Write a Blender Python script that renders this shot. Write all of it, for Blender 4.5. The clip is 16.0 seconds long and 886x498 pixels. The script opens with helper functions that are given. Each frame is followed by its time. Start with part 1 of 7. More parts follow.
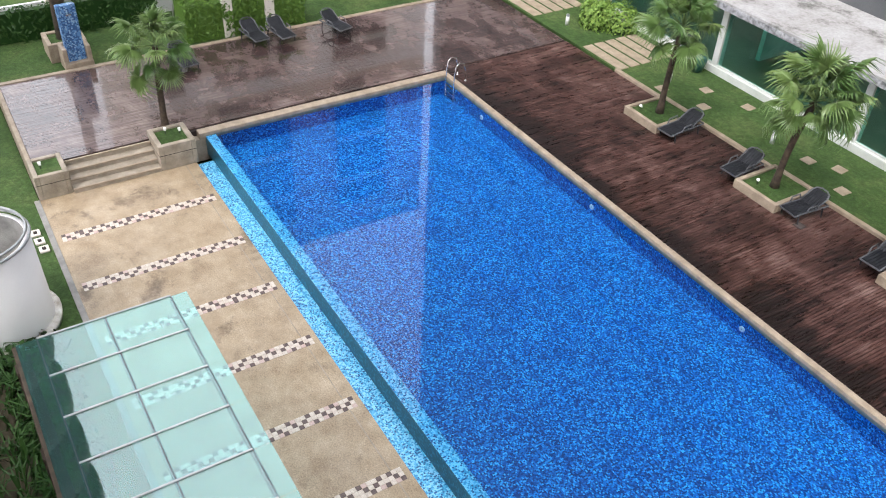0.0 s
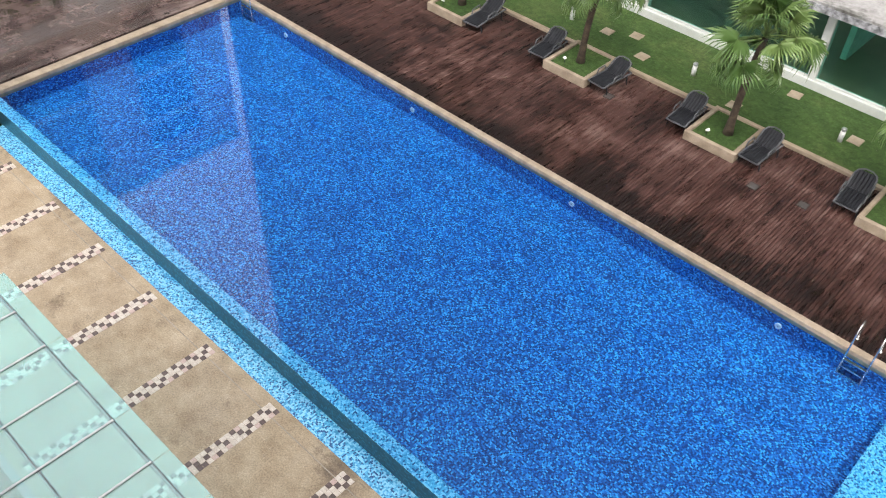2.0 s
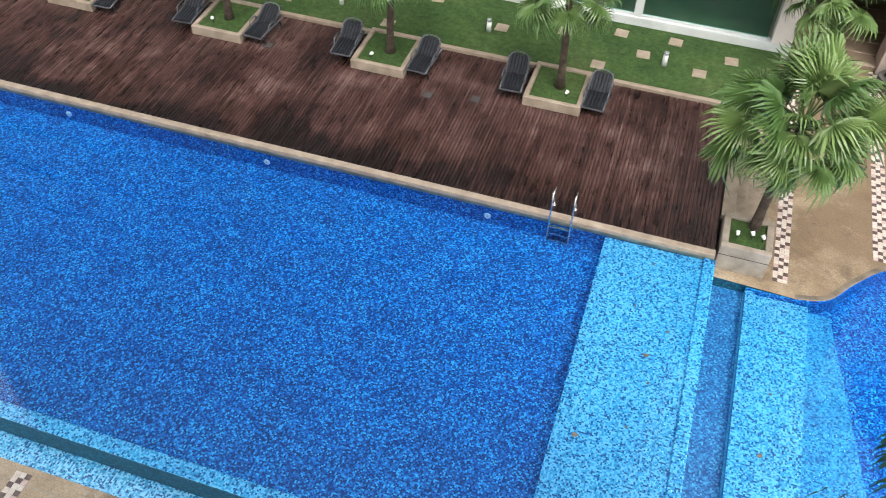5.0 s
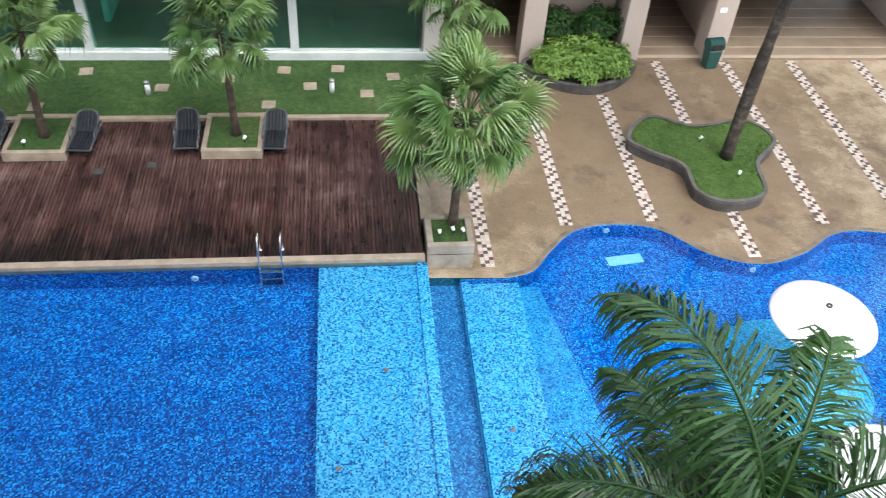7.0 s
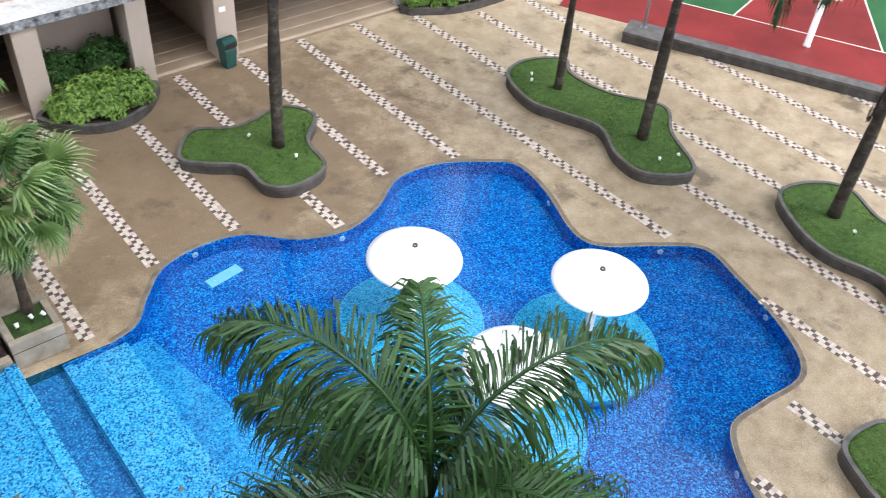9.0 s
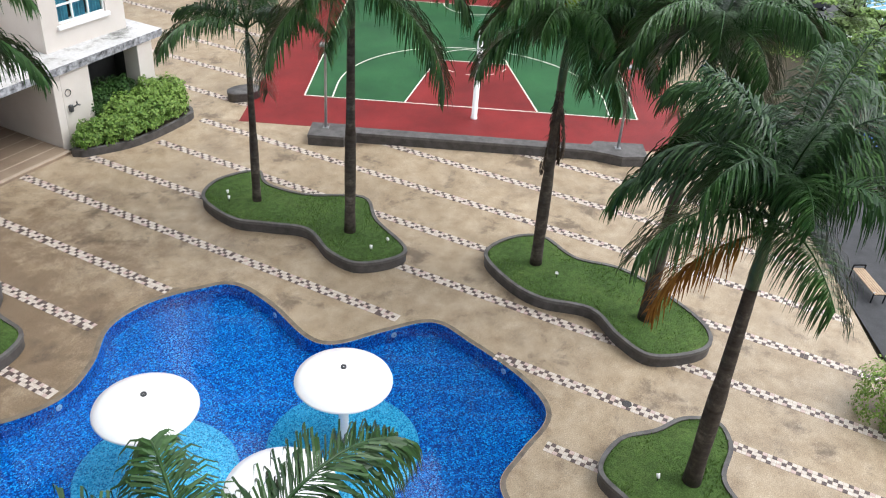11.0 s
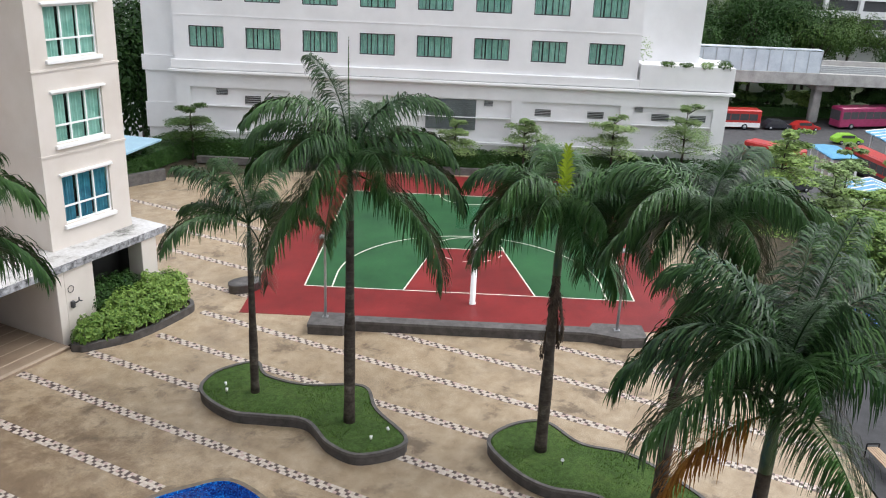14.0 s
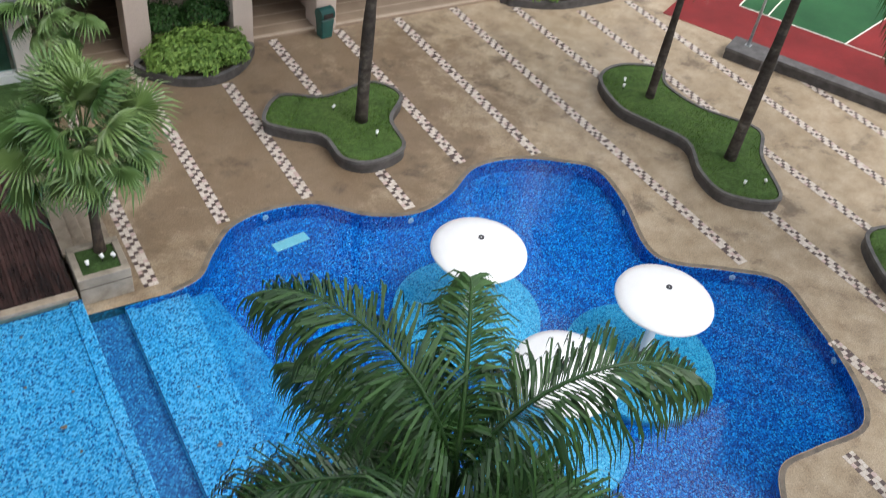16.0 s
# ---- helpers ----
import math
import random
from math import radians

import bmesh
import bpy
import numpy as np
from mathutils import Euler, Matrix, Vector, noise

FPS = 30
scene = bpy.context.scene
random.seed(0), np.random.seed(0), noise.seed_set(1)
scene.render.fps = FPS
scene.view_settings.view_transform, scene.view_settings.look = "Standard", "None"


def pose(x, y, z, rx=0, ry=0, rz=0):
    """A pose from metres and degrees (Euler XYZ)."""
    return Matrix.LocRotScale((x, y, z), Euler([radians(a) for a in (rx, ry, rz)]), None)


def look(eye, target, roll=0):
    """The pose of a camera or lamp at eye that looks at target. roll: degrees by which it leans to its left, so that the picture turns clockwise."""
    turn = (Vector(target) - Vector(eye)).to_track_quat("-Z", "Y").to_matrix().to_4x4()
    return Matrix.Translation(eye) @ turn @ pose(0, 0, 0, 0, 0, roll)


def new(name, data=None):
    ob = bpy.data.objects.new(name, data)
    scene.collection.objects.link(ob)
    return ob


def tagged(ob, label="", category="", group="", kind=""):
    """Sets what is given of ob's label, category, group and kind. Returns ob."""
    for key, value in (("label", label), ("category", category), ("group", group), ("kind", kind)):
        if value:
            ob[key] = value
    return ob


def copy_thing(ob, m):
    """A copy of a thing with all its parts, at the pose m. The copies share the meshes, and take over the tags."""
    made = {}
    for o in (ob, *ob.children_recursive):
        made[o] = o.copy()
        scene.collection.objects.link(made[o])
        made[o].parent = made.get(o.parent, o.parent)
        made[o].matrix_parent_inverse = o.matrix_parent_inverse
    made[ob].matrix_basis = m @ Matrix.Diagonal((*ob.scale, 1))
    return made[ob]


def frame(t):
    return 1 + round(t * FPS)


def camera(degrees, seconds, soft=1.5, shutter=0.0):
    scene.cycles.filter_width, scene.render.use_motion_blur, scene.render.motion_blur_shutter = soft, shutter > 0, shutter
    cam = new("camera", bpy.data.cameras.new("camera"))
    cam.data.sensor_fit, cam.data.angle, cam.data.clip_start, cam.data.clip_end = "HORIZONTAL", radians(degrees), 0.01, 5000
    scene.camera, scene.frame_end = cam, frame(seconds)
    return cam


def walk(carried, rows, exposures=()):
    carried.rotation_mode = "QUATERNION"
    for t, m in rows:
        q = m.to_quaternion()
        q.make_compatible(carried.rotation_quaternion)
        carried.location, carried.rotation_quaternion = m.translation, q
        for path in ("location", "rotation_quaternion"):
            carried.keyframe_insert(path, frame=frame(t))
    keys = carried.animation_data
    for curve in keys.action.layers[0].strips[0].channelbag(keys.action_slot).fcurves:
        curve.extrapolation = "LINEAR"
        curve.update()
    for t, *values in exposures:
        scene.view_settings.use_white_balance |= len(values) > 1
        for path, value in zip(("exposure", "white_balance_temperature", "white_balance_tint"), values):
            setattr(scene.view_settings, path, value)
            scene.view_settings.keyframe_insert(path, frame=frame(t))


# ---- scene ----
cam = camera(54.5, 16.0, soft=1.0, shutter=0.2)
PATH = [
    (0, (-0.351, 0.057, 15.191), (-1.663, 0.921, 13.953), 3.2),
    (0.5, (-0.332, 0.077, 15.206), (-1.577, 0.985, 13.93), 3.0),
    (1, (-0.32, 0.117, 15.233), (-1.485, 1.074, 13.919), 2.5),
    (1.5, (-0.323, 0.136, 15.271), (-1.396, 1.152, 13.923), 2.1),
    (2, (-0.4, 0.179, 15.309), (-1.369, 1.248, 13.924), 2.3),
    (2.5, (-0.489, 0.16, 15.35), (-1.341, 1.272, 13.923), 2.7),
    (3, (-0.473, 0.363, 15.475), (-1.184, 1.51, 13.999), 3.0),
    (5.5, (-0.116, 0.445, 15.493), (-0.385, 1.806, 14.053), 2.1),
    (6, (-0.008, 0.415, 15.312), (-0.11, 1.823, 13.896), 2.9),
    (6.5, (0.07, 0.453, 15.244), (0.109, 1.885, 13.849), 3.6),
    (7, (0.138, 0.488, 15.246), (0.351, 1.934, 13.881), 4.4),
    (7.5, (0.198, 0.502, 15.23), (0.649, 1.913, 13.886), 5.7),
    (8, (0.259, 0.52, 15.247), (0.924, 1.856, 13.915), 6.0),
    (8.5, (0.317, 0.55, 15.29), (1.177, 1.781, 13.968), 5.4),
    (9, (0.398, 0.591, 15.289), (1.432, 1.703, 13.987), 5.2),
    (9.5, (0.463, 0.587, 15.318), (1.625, 1.593, 14.04), 4.5),
    (10, (0.519, 0.615, 15.293), (1.846, 1.475, 14.069), 4.2),
    (12.5, (0.547, 0.616, 15.319), (2.191, 1.355, 14.451), 2.1),
    (13, (0.507, 0.621, 15.313), (2.179, 1.366, 14.509), 2.1),
    (13.5, (0.569, 0.592, 15.389), (2.264, 1.372, 14.668), 2.3),
    (14, (0.59, 0.629, 15.325), (2.271, 1.462, 14.637), 2.5),
    (14.5, (0.564, 0.61, 15.225), (2.126, 1.604, 14.469), 3.1),
    (15, (0.6, 0.633, 15.187), (1.906, 1.857, 14.293), 4.3),
    (15.5, (0.613, 0.609, 15.196), (1.667, 1.903, 14.094), 6.2),
    (16, (0.604, 0.626, 15.21), (1.496, 1.819, 13.876), 8.9),
]
walk(cam, [(t, look(eye, target, roll)) for t, eye, target, roll in PATH], exposures=((0, 1.3, 6640, 12), (3, 1.28, 7100, 12), (5.5, 1.15, 6550, 10), (8.4, 1.05, 6200, 8), (9.5, 0.84, 6250, 9), (12.5, 0.62, 6350, 9), (14, 0.48, 6400, 10), (15.2, 0.25, 6750, 11), (16, 0.5, 6350, 10)))

# ---- world and sun ----
world = bpy.data.worlds.new("world")
scene.world = world
world.use_nodes = True
wn, wl = world.node_tree.nodes, world.node_tree.links
sky = wn.new("ShaderNodeTexSky")
sky.sky_type, sky.sun_disc = "NISHITA", False
sky.sun_elevation, sky.sun_rotation = radians(56), radians(152)
sky.air_density, sky.dust_density, sky.ozone_density = 1.0, 8.0, 0.6
veil = wn.new("ShaderNodeHueSaturation")
veil.inputs["Saturation"].default_value = 0.35
wl.new(sky.outputs["Color"], veil.inputs["Color"])
cloud = wn.new("ShaderNodeMix")
cloud.data_type = "RGBA"
cloud.inputs[0].default_value = 0.72
cloud.inputs[7].default_value = (8.4, 8.75, 9.5, 1)
wl.new(veil.outputs["Color"], cloud.inputs[6])
wl.new(cloud.outputs[2], wn["Background"].inputs["Color"])
wn["Background"].inputs["Strength"].default_value = 0.15
sun_lamp = new("sun", bpy.data.lights.new("sun", "SUN"))
sun_lamp.data.energy, sun_lamp.data.angle, sun_lamp.data.color = 0.9, radians(35), (1.0, 0.985, 0.96)
sun_lamp.matrix_world = look((26.3, -49.4, 82.9), (0, 0, 0))


# ---- helpers for materials ----
def nodes_of(name, rough=0.6, metal=0.0, spec=0.5):
    m = bpy.data.materials.new(name)
    m.use_nodes = True
    nt = m.node_tree
    b = nt.nodes["Principled BSDF"]
    b.inputs["Roughness"].default_value, b.inputs["Metallic"].default_value = rough, metal
    b.inputs["Specular IOR Level"].default_value = spec
    return m, nt, b


def add(nt, kind, **inputs):
    n = nt.nodes.new("ShaderNode" + kind)
    for k, v in inputs.items():
        n.inputs[k].default_value = v
    return n


def noise_of(nt, vec, scale, detail=4.0, rough=0.6, distort=0.0):
    n = add(nt, "TexNoise", Scale=scale, Detail=detail, Roughness=rough, Distortion=distort)
    nt.links.new(vec, n.inputs["Vector"])
    return n.outputs["Fac"]


def ramp_of(nt, fac, stops, mode="LINEAR"):
    r = nt.nodes.new("ShaderNodeValToRGB")
    r.color_ramp.interpolation = mode
    e = r.color_ramp.elements
    while len(e) < len(stops):
        e.new(0.5)
    for i, (p, c) in enumerate(stops):
        e[i].position = p
        e[i].color = (*c, 1) if len(c) == 3 else (c[0], c[0], c[0], 1)
    nt.links.new(fac, r.inputs["Fac"])
    return r.outputs["Color"]


def mix_of(nt, fac, a, b, mode="MIX"):
    m = nt.nodes.new("ShaderNodeMix")
    m.data_type, m.blend_type = "RGBA", mode
    for sock, v in ((m.inputs[0], fac), (m.inputs[6], a), (m.inputs[7], b)):
        if isinstance(v, (int, float)):
            sock.default_value = v
        elif isinstance(v, tuple):
            sock.default_value = (*v, 1)
        else:
            nt.links.new(v, sock)
    return m.outputs[2]


def place_of(nt):
    return nt.nodes.new("ShaderNodeNewGeometry").outputs["Position"]


def bump_of(nt, b, height, strength=0.3, distance=0.02):
    n = add(nt, "Bump", Strength=strength, Distance=distance)
    nt.links.new(height, n.inputs["Height"])
    nt.links.new(n.outputs["Normal"], b.inputs["Normal"])


def plain(name, low, high, scale=6.0, rough=0.6, metal=0.0, bump=0.15, fine=60.0, spec=0.5, grain=0.25):
    """A surface that wanders between two colours at two scales, with a little relief."""
    m, nt, b = nodes_of(name, rough, metal, spec)
    p = place_of(nt)
    f1, f2 = noise_of(nt, p, scale), noise_of(nt, p, fine, 3.0)
    c = ramp_of(nt, f1, [(0.3, low), (0.7, high)])
    nt.links.new(mix_of(nt, grain, c, ramp_of(nt, f2, [(0.3, (0.25,)), (0.7, (1.0,))]), "OVERLAY"), b.inputs["Base Color"])
    if bump:
        bump_of(nt, b, f2, bump, 0.01)
    return m


def mosaic(name, stops, cell=0.05, rough=0.35, patch=0.25):
    """Small square glass tiles of mixed colours."""
    m, nt, b = nodes_of(name, rough)
    p = place_of(nt)
    off = add(nt, "VectorMath")
    off.operation = "ADD"
    off.inputs[1].default_value = (0.013, 0.017, 0.011)
    nt.links.new(p, off.inputs[0])
    snap = add(nt, "VectorMath")
    snap.operation = "SNAP"
    snap.inputs[1].default_value = (cell, cell, cell)
    nt.links.new(off.outputs[0], snap.inputs[0])
    white = nt.nodes.new("ShaderNodeTexWhiteNoise")
    nt.links.new(snap.outputs[0], white.inputs["Vector"])
    c = ramp_of(nt, white.outputs["Value"], stops, "CONSTANT")
    big = noise_of(nt, p, 0.9, 5.0, 0.65)
    nt.links.new(mix_of(nt, patch, c, ramp_of(nt, big, [(0.3, (0.3,)), (0.7, (0.75,))]), "OVERLAY"), b.inputs["Base Color"])
    return m


# ---- materials ----
deep_tile = mosaic("deep_mosaic", [(0.0, (0.001, 0.036, 0.2)), (0.28, (0.0015, 0.085, 0.35)), (0.52, (0.004, 0.158, 0.55)), (0.76, (0.012, 0.285, 0.73)), (0.91, (0.06, 0.46, 0.87))], 0.036, patch=0.45)
bright_tile = mosaic("lower_pool_mosaic", [(0.0, (0.001, 0.035, 0.23)), (0.26, (0.002, 0.1, 0.42)), (0.52, (0.004, 0.19, 0.6)), (0.78, (0.01, 0.33, 0.78)), (0.92, (0.05, 0.52, 0.9))], 0.036, patch=0.3)
pale_tile = mosaic("pale_mosaic", [(0.0, (0.006, 0.09, 0.28)), (0.16, (0.03, 0.29, 0.57)), (0.38, (0.08, 0.43, 0.72)), (0.64, (0.22, 0.6, 0.85))], 0.036)
step_tile = mosaic("step_mosaic", [(0.0, (0.006, 0.11, 0.32)), (0.15, (0.018, 0.24, 0.53)), (0.42, (0.042, 0.35, 0.65)), (0.75, (0.1, 0.48, 0.76))], 0.036)
mid_tile = mosaic("bench_mosaic", [(0.0, (0.02, 0.24, 0.48)), (0.2, (0.06, 0.44, 0.68)), (0.5, (0.12, 0.57, 0.78)), (0.8, (0.22, 0.68, 0.85))], 0.036)
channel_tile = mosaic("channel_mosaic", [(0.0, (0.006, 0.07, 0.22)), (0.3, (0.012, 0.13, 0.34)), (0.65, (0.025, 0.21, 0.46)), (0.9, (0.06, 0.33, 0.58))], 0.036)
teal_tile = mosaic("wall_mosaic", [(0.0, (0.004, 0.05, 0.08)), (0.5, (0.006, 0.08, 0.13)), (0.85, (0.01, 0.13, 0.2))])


def water_stuff():
    m = bpy.data.materials.new("pool_water")
    m.use_nodes = True
    nt = m.node_tree
    nt.nodes.remove(nt.nodes["Principled BSDF"])
    clear = nt.nodes.new("ShaderNodeBsdfTransparent")
    clear.inputs["Color"].default_value = (0.72, 0.94, 0.995, 1)
    gloss = nt.nodes.new("ShaderNodeBsdfGlossy")
    gloss.inputs["Roughness"].default_value = 0.015
    fres = add(nt, "Fresnel", IOR=1.44)
    p = place_of(nt)
    rip = noise_of(nt, p, 2.2, 3.0)
    bump = add(nt, "Bump", Strength=0.02, Distance=0.02)
    nt.links.new(rip, bump.inputs["Height"])
    nt.links.new(bump.outputs["Normal"], gloss.inputs["Normal"])
    mixs = nt.nodes.new("ShaderNodeMixShader")
    nt.links.new(fres.outputs[0], mixs.inputs[0])
    nt.links.new(clear.outputs[0], mixs.inputs[1])
    nt.links.new(gloss.outputs[0], mixs.inputs[2])
    nt.links.new(mixs.outputs[0], nt.nodes["Material Output"].inputs["Surface"])
    return m


water = water_stuff()


def glass_stuff(name, tint, rough=0.02, f0=0.04):
    """Thin tinted pane: clear, with gloss that grows towards grazing angles on both faces."""
    m = bpy.data.materials.new(name)
    m.use_nodes = True
    nt = m.node_tree
    nt.nodes.remove(nt.nodes["Principled BSDF"])
    clear = nt.nodes.new("ShaderNodeBsdfTransparent")
    clear.inputs["Color"].default_value = (*tint, 1)
    gloss = nt.nodes.new("ShaderNodeBsdfGlossy")
    gloss.inputs["Roughness"].default_value = rough
    facing = add(nt, "LayerWeight", Blend=0.5)
    power = add(nt, "Math")
    power.operation = "POWER"
    power.inputs[1].default_value = 5.0
    nt.links.new(facing.outputs["Facing"], power.inputs[0])
    part_of = add(nt, "Math")
    part_of.operation = "MULTIPLY_ADD"
    part_of.inputs[1].default_value, part_of.inputs[2].default_value = 1.0 - f0, f0
    nt.links.new(power.outputs[0], part_of.inputs[0])
    mixs = nt.nodes.new("ShaderNodeMixShader")
    nt.links.new(part_of.outputs[0], mixs.inputs[0])
    nt.links.new(clear.outputs[0], mixs.inputs[1])
    nt.links.new(gloss.outputs[0], mixs.inputs[2])
    nt.links.new(mixs.outputs[0], nt.nodes["Material Output"].inputs["Surface"])
    return m


window_glass = glass_stuff("green_window_glass", (0.76, 0.93, 0.88), 0.02, 0.035)
wing_glass = glass_stuff("deep_green_glass", (0.58, 0.86, 0.8), 0.02, 0.035)
canopy_glass = glass_stuff("canopy_glass", (0.54, 0.87, 0.86), 0.02, 0.16)
cn = canopy_glass.node_tree
film = cn.nodes.new("ShaderNodeBsdfDiffuse")
film.inputs["Color"].default_value = (0.5, 0.86, 0.84, 1)
over = cn.nodes.new("ShaderNodeMixShader")
over.inputs[0].default_value = 0.03
old = cn.nodes["Material Output"].inputs["Surface"].links[0].from_socket
cn.links.new(old, over.inputs[1])
cn.links.new(film.outputs[0], over.inputs[2])
cn.links.new(over.outputs[0], cn.nodes["Material Output"].inputs["Surface"])


def sum_of(nt, a, b, k):
    m = add(nt, "Math")
    m.operation = "MULTIPLY_ADD"
    m.inputs[1].default_value = k
    nt.links.new(b, m.inputs[0])
    nt.links.new(a, m.inputs[2])
    return m.outputs[0]


def scaled(nt, p, f):
    s = add(nt, "VectorMath")
    s.operation = "MULTIPLY"
    s.inputs[1].default_value = f
    nt.links.new(p, s.inputs[0])
    return s.outputs[0]


def pave_stuff():
    m, nt, b = nodes_of("stamped_concrete", 0.55)
    p = place_of(nt)
    big, mid, fine = noise_of(nt, p, 0.22, 6.0, 0.65), noise_of(nt, p, 1.3, 6.0, 0.7), noise_of(nt, p, 28.0, 3.0)
    c = ramp_of(nt, mid, [(0.3, (0.257, 0.186, 0.114)), (0.5, (0.352, 0.272, 0.18)), (0.7, (0.43, 0.345, 0.243))])
    c = mix_of(nt, 0.4, c, ramp_of(nt, big, [(0.3, (0.32,)), (0.5, (0.5,)), (0.7, (0.6,))]), "OVERLAY")
    stain = noise_of(nt, p, 0.3, 9.0, 0.72, 0.15)
    c = mix_of(nt, ramp_of(nt, stain, [(0.55, (0.0,)), (0.72, (0.55,))]), c, (0.13, 0.092, 0.063))
    dirt = noise_of(nt, p, 1.1, 10.0, 0.78, 0.15)
    c = mix_of(nt, ramp_of(nt, dirt, [(0.52, (0.0,)), (0.68, (0.4,))]), c, (0.16, 0.12, 0.08))
    scuff = noise_of(nt, p, 3.5, 8.0, 0.75)
    c = mix_of(nt, ramp_of(nt, scuff, [(0.56, (0.0,)), (0.75, (0.5,))]), c, (0.5, 0.42, 0.33))
    # Broad darker brown around (9, 21.5), its rim broken up by noise.
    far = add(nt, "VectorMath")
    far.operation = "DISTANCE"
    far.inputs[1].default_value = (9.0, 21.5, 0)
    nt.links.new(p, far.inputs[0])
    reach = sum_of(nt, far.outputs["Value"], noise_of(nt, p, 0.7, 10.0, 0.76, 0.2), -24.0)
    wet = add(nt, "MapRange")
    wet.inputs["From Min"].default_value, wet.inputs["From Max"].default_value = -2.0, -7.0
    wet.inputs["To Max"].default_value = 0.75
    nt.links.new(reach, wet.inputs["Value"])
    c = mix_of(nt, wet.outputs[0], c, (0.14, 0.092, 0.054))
    spot = noise_of(nt, p, 0.55, 11.0, 0.72, 0.25)
    c = mix_of(nt, ramp_of(nt, spot, [(0.55, (0.0,)), (0.65, (0.7,))]), c, (0.085, 0.058, 0.038))
    c = mix_of(nt, 0.5, c, ramp_of(nt, fine, [(0.3, (0.22,)), (0.7, (0.8,))]), "OVERLAY")
    nt.links.new(c, b.inputs["Base Color"])
    nt.links.new(ramp_of(nt, big, [(0.35, (0.35,)), (0.65, (0.6,))]), b.inputs["Roughness"])
    bump_of(nt, b, fine, 0.25, 0.008)
    return m


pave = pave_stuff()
stone = plain("granite_coping", (0.21, 0.165, 0.12), (0.35, 0.285, 0.215), 3.0, 0.6, fine=90.0)
damp_stone = plain("damp_coping_stone", (0.085, 0.07, 0.055), (0.2, 0.165, 0.125), 2.5, 0.5, fine=60.0)
ledge_stone = plain("weathered_granite", (0.2, 0.17, 0.13), (0.36, 0.31, 0.25), 2.5, 0.65, fine=70.0)


def wood_stuff(lie, loose=False):
    """Boards with grain along their length, worn pale streaks and ragged damp patches."""
    m, nt, b = nodes_of("wet_timber", 0.4)
    p = place_of(nt)
    if loose:
        own = nt.nodes.new("ShaderNodeNewGeometry").outputs["Random Per Island"]
    else:
        own = nt.nodes.new("ShaderNodeObjectInfo").outputs["Random"]
    grain = noise_of(nt, scaled(nt, p, (6.0, 0.5, 4.0) if lie == "y" else (0.5, 6.0, 4.0)), 3.0, 6.0, 0.7)
    streak = noise_of(nt, scaled(nt, p, (5.0, 0.7, 1.0) if lie == "y" else (0.7, 5.0, 1.0)), 1.5, 7.0, 0.7)
    broad = noise_of(nt, scaled(nt, p, (0.6, 0.8, 1.0)), 0.8, 10.0, 0.74, 0.2)
    f = sum_of(nt, sum_of(nt, sum_of(nt, grain, streak, 0.9), own, 0.22), broad, 2.3)
    g = add(nt, "MapRange")
    g.inputs["From Min"].default_value, g.inputs["From Max"].default_value = 1.58, 2.98
    split = add(nt, "SeparateXYZ")
    nt.links.new(p, split.inputs[0])
    splash = add(nt, "MapRange")
    splash.inputs["From Min"].default_value, splash.inputs["From Max"].default_value = 15.8, 17.3
    splash.inputs["To Min"].default_value, splash.inputs["To Max"].default_value = -0.8, 0.12
    nt.links.new(split.outputs["Y"], splash.inputs["Value"])
    if not loose:
        f = sum_of(nt, f, splash.outputs[0], 0.5)
    nt.links.new(f, g.inputs["Value"])
    c = ramp_of(nt, g.outputs[0], [(0.22, (0.012, 0.0065, 0.006)), (0.4, (0.038, 0.017, 0.014)), (0.6, (0.078, 0.038, 0.032)), (0.88, (0.19, 0.12, 0.105))])
    if loose:
        c = ramp_of(nt, g.outputs[0], [(0.15, (0.018, 0.012, 0.013)), (0.36, (0.06, 0.038, 0.036)), (0.55, (0.115, 0.076, 0.07)), (0.85, (0.23, 0.18, 0.165))])
        b.inputs["Coat Weight"].default_value, b.inputs["Coat Roughness"].default_value = 1.0, 0.05
    nt.links.new(c, b.inputs["Base Color"])
    nt.links.new(ramp_of(nt, broad if loose else streak, [(0.4, (0.1 if loose else 0.24,)), (0.62, (0.45,))]), b.inputs["Roughness"])
    bump_of(nt, b, grain, 0.2, 0.006)
    return m


timber = wood_stuff("y")
timber_rest = wood_stuff("y", True)
joint_dark = plain("dark_joint", (0.012, 0.008, 0.007), (0.03, 0.02, 0.016), rough=0.9)


def grass_stuff(name, low, mid, high):
    m, nt, b = nodes_of(name, 0.85, spec=0.2)
    p = place_of(nt)
    big, fine = noise_of(nt, p, 0.6, 6.0, 0.7), noise_of(nt, p, 22.0, 4.0, 0.7)
    c = ramp_of(nt, big, [(0.3, low), (0.52, mid), (0.78, high)])
    c = mix_of(nt, 0.5, c, ramp_of(nt, fine, [(0.3, (0.2,)), (0.7, (0.8,))]), "OVERLAY")
    tuft = noise_of(nt, p, 6.0, 5.0, 0.75)
    c = mix_of(nt, 0.6, c, ramp_of(nt, tuft, [(0.32, (0.22,)), (0.68, (0.78,))]), "OVERLAY")
    nt.links.new(c, b.inputs["Base Color"])
    bump_of(nt, b, fine, 0.8, 0.04)
    return m


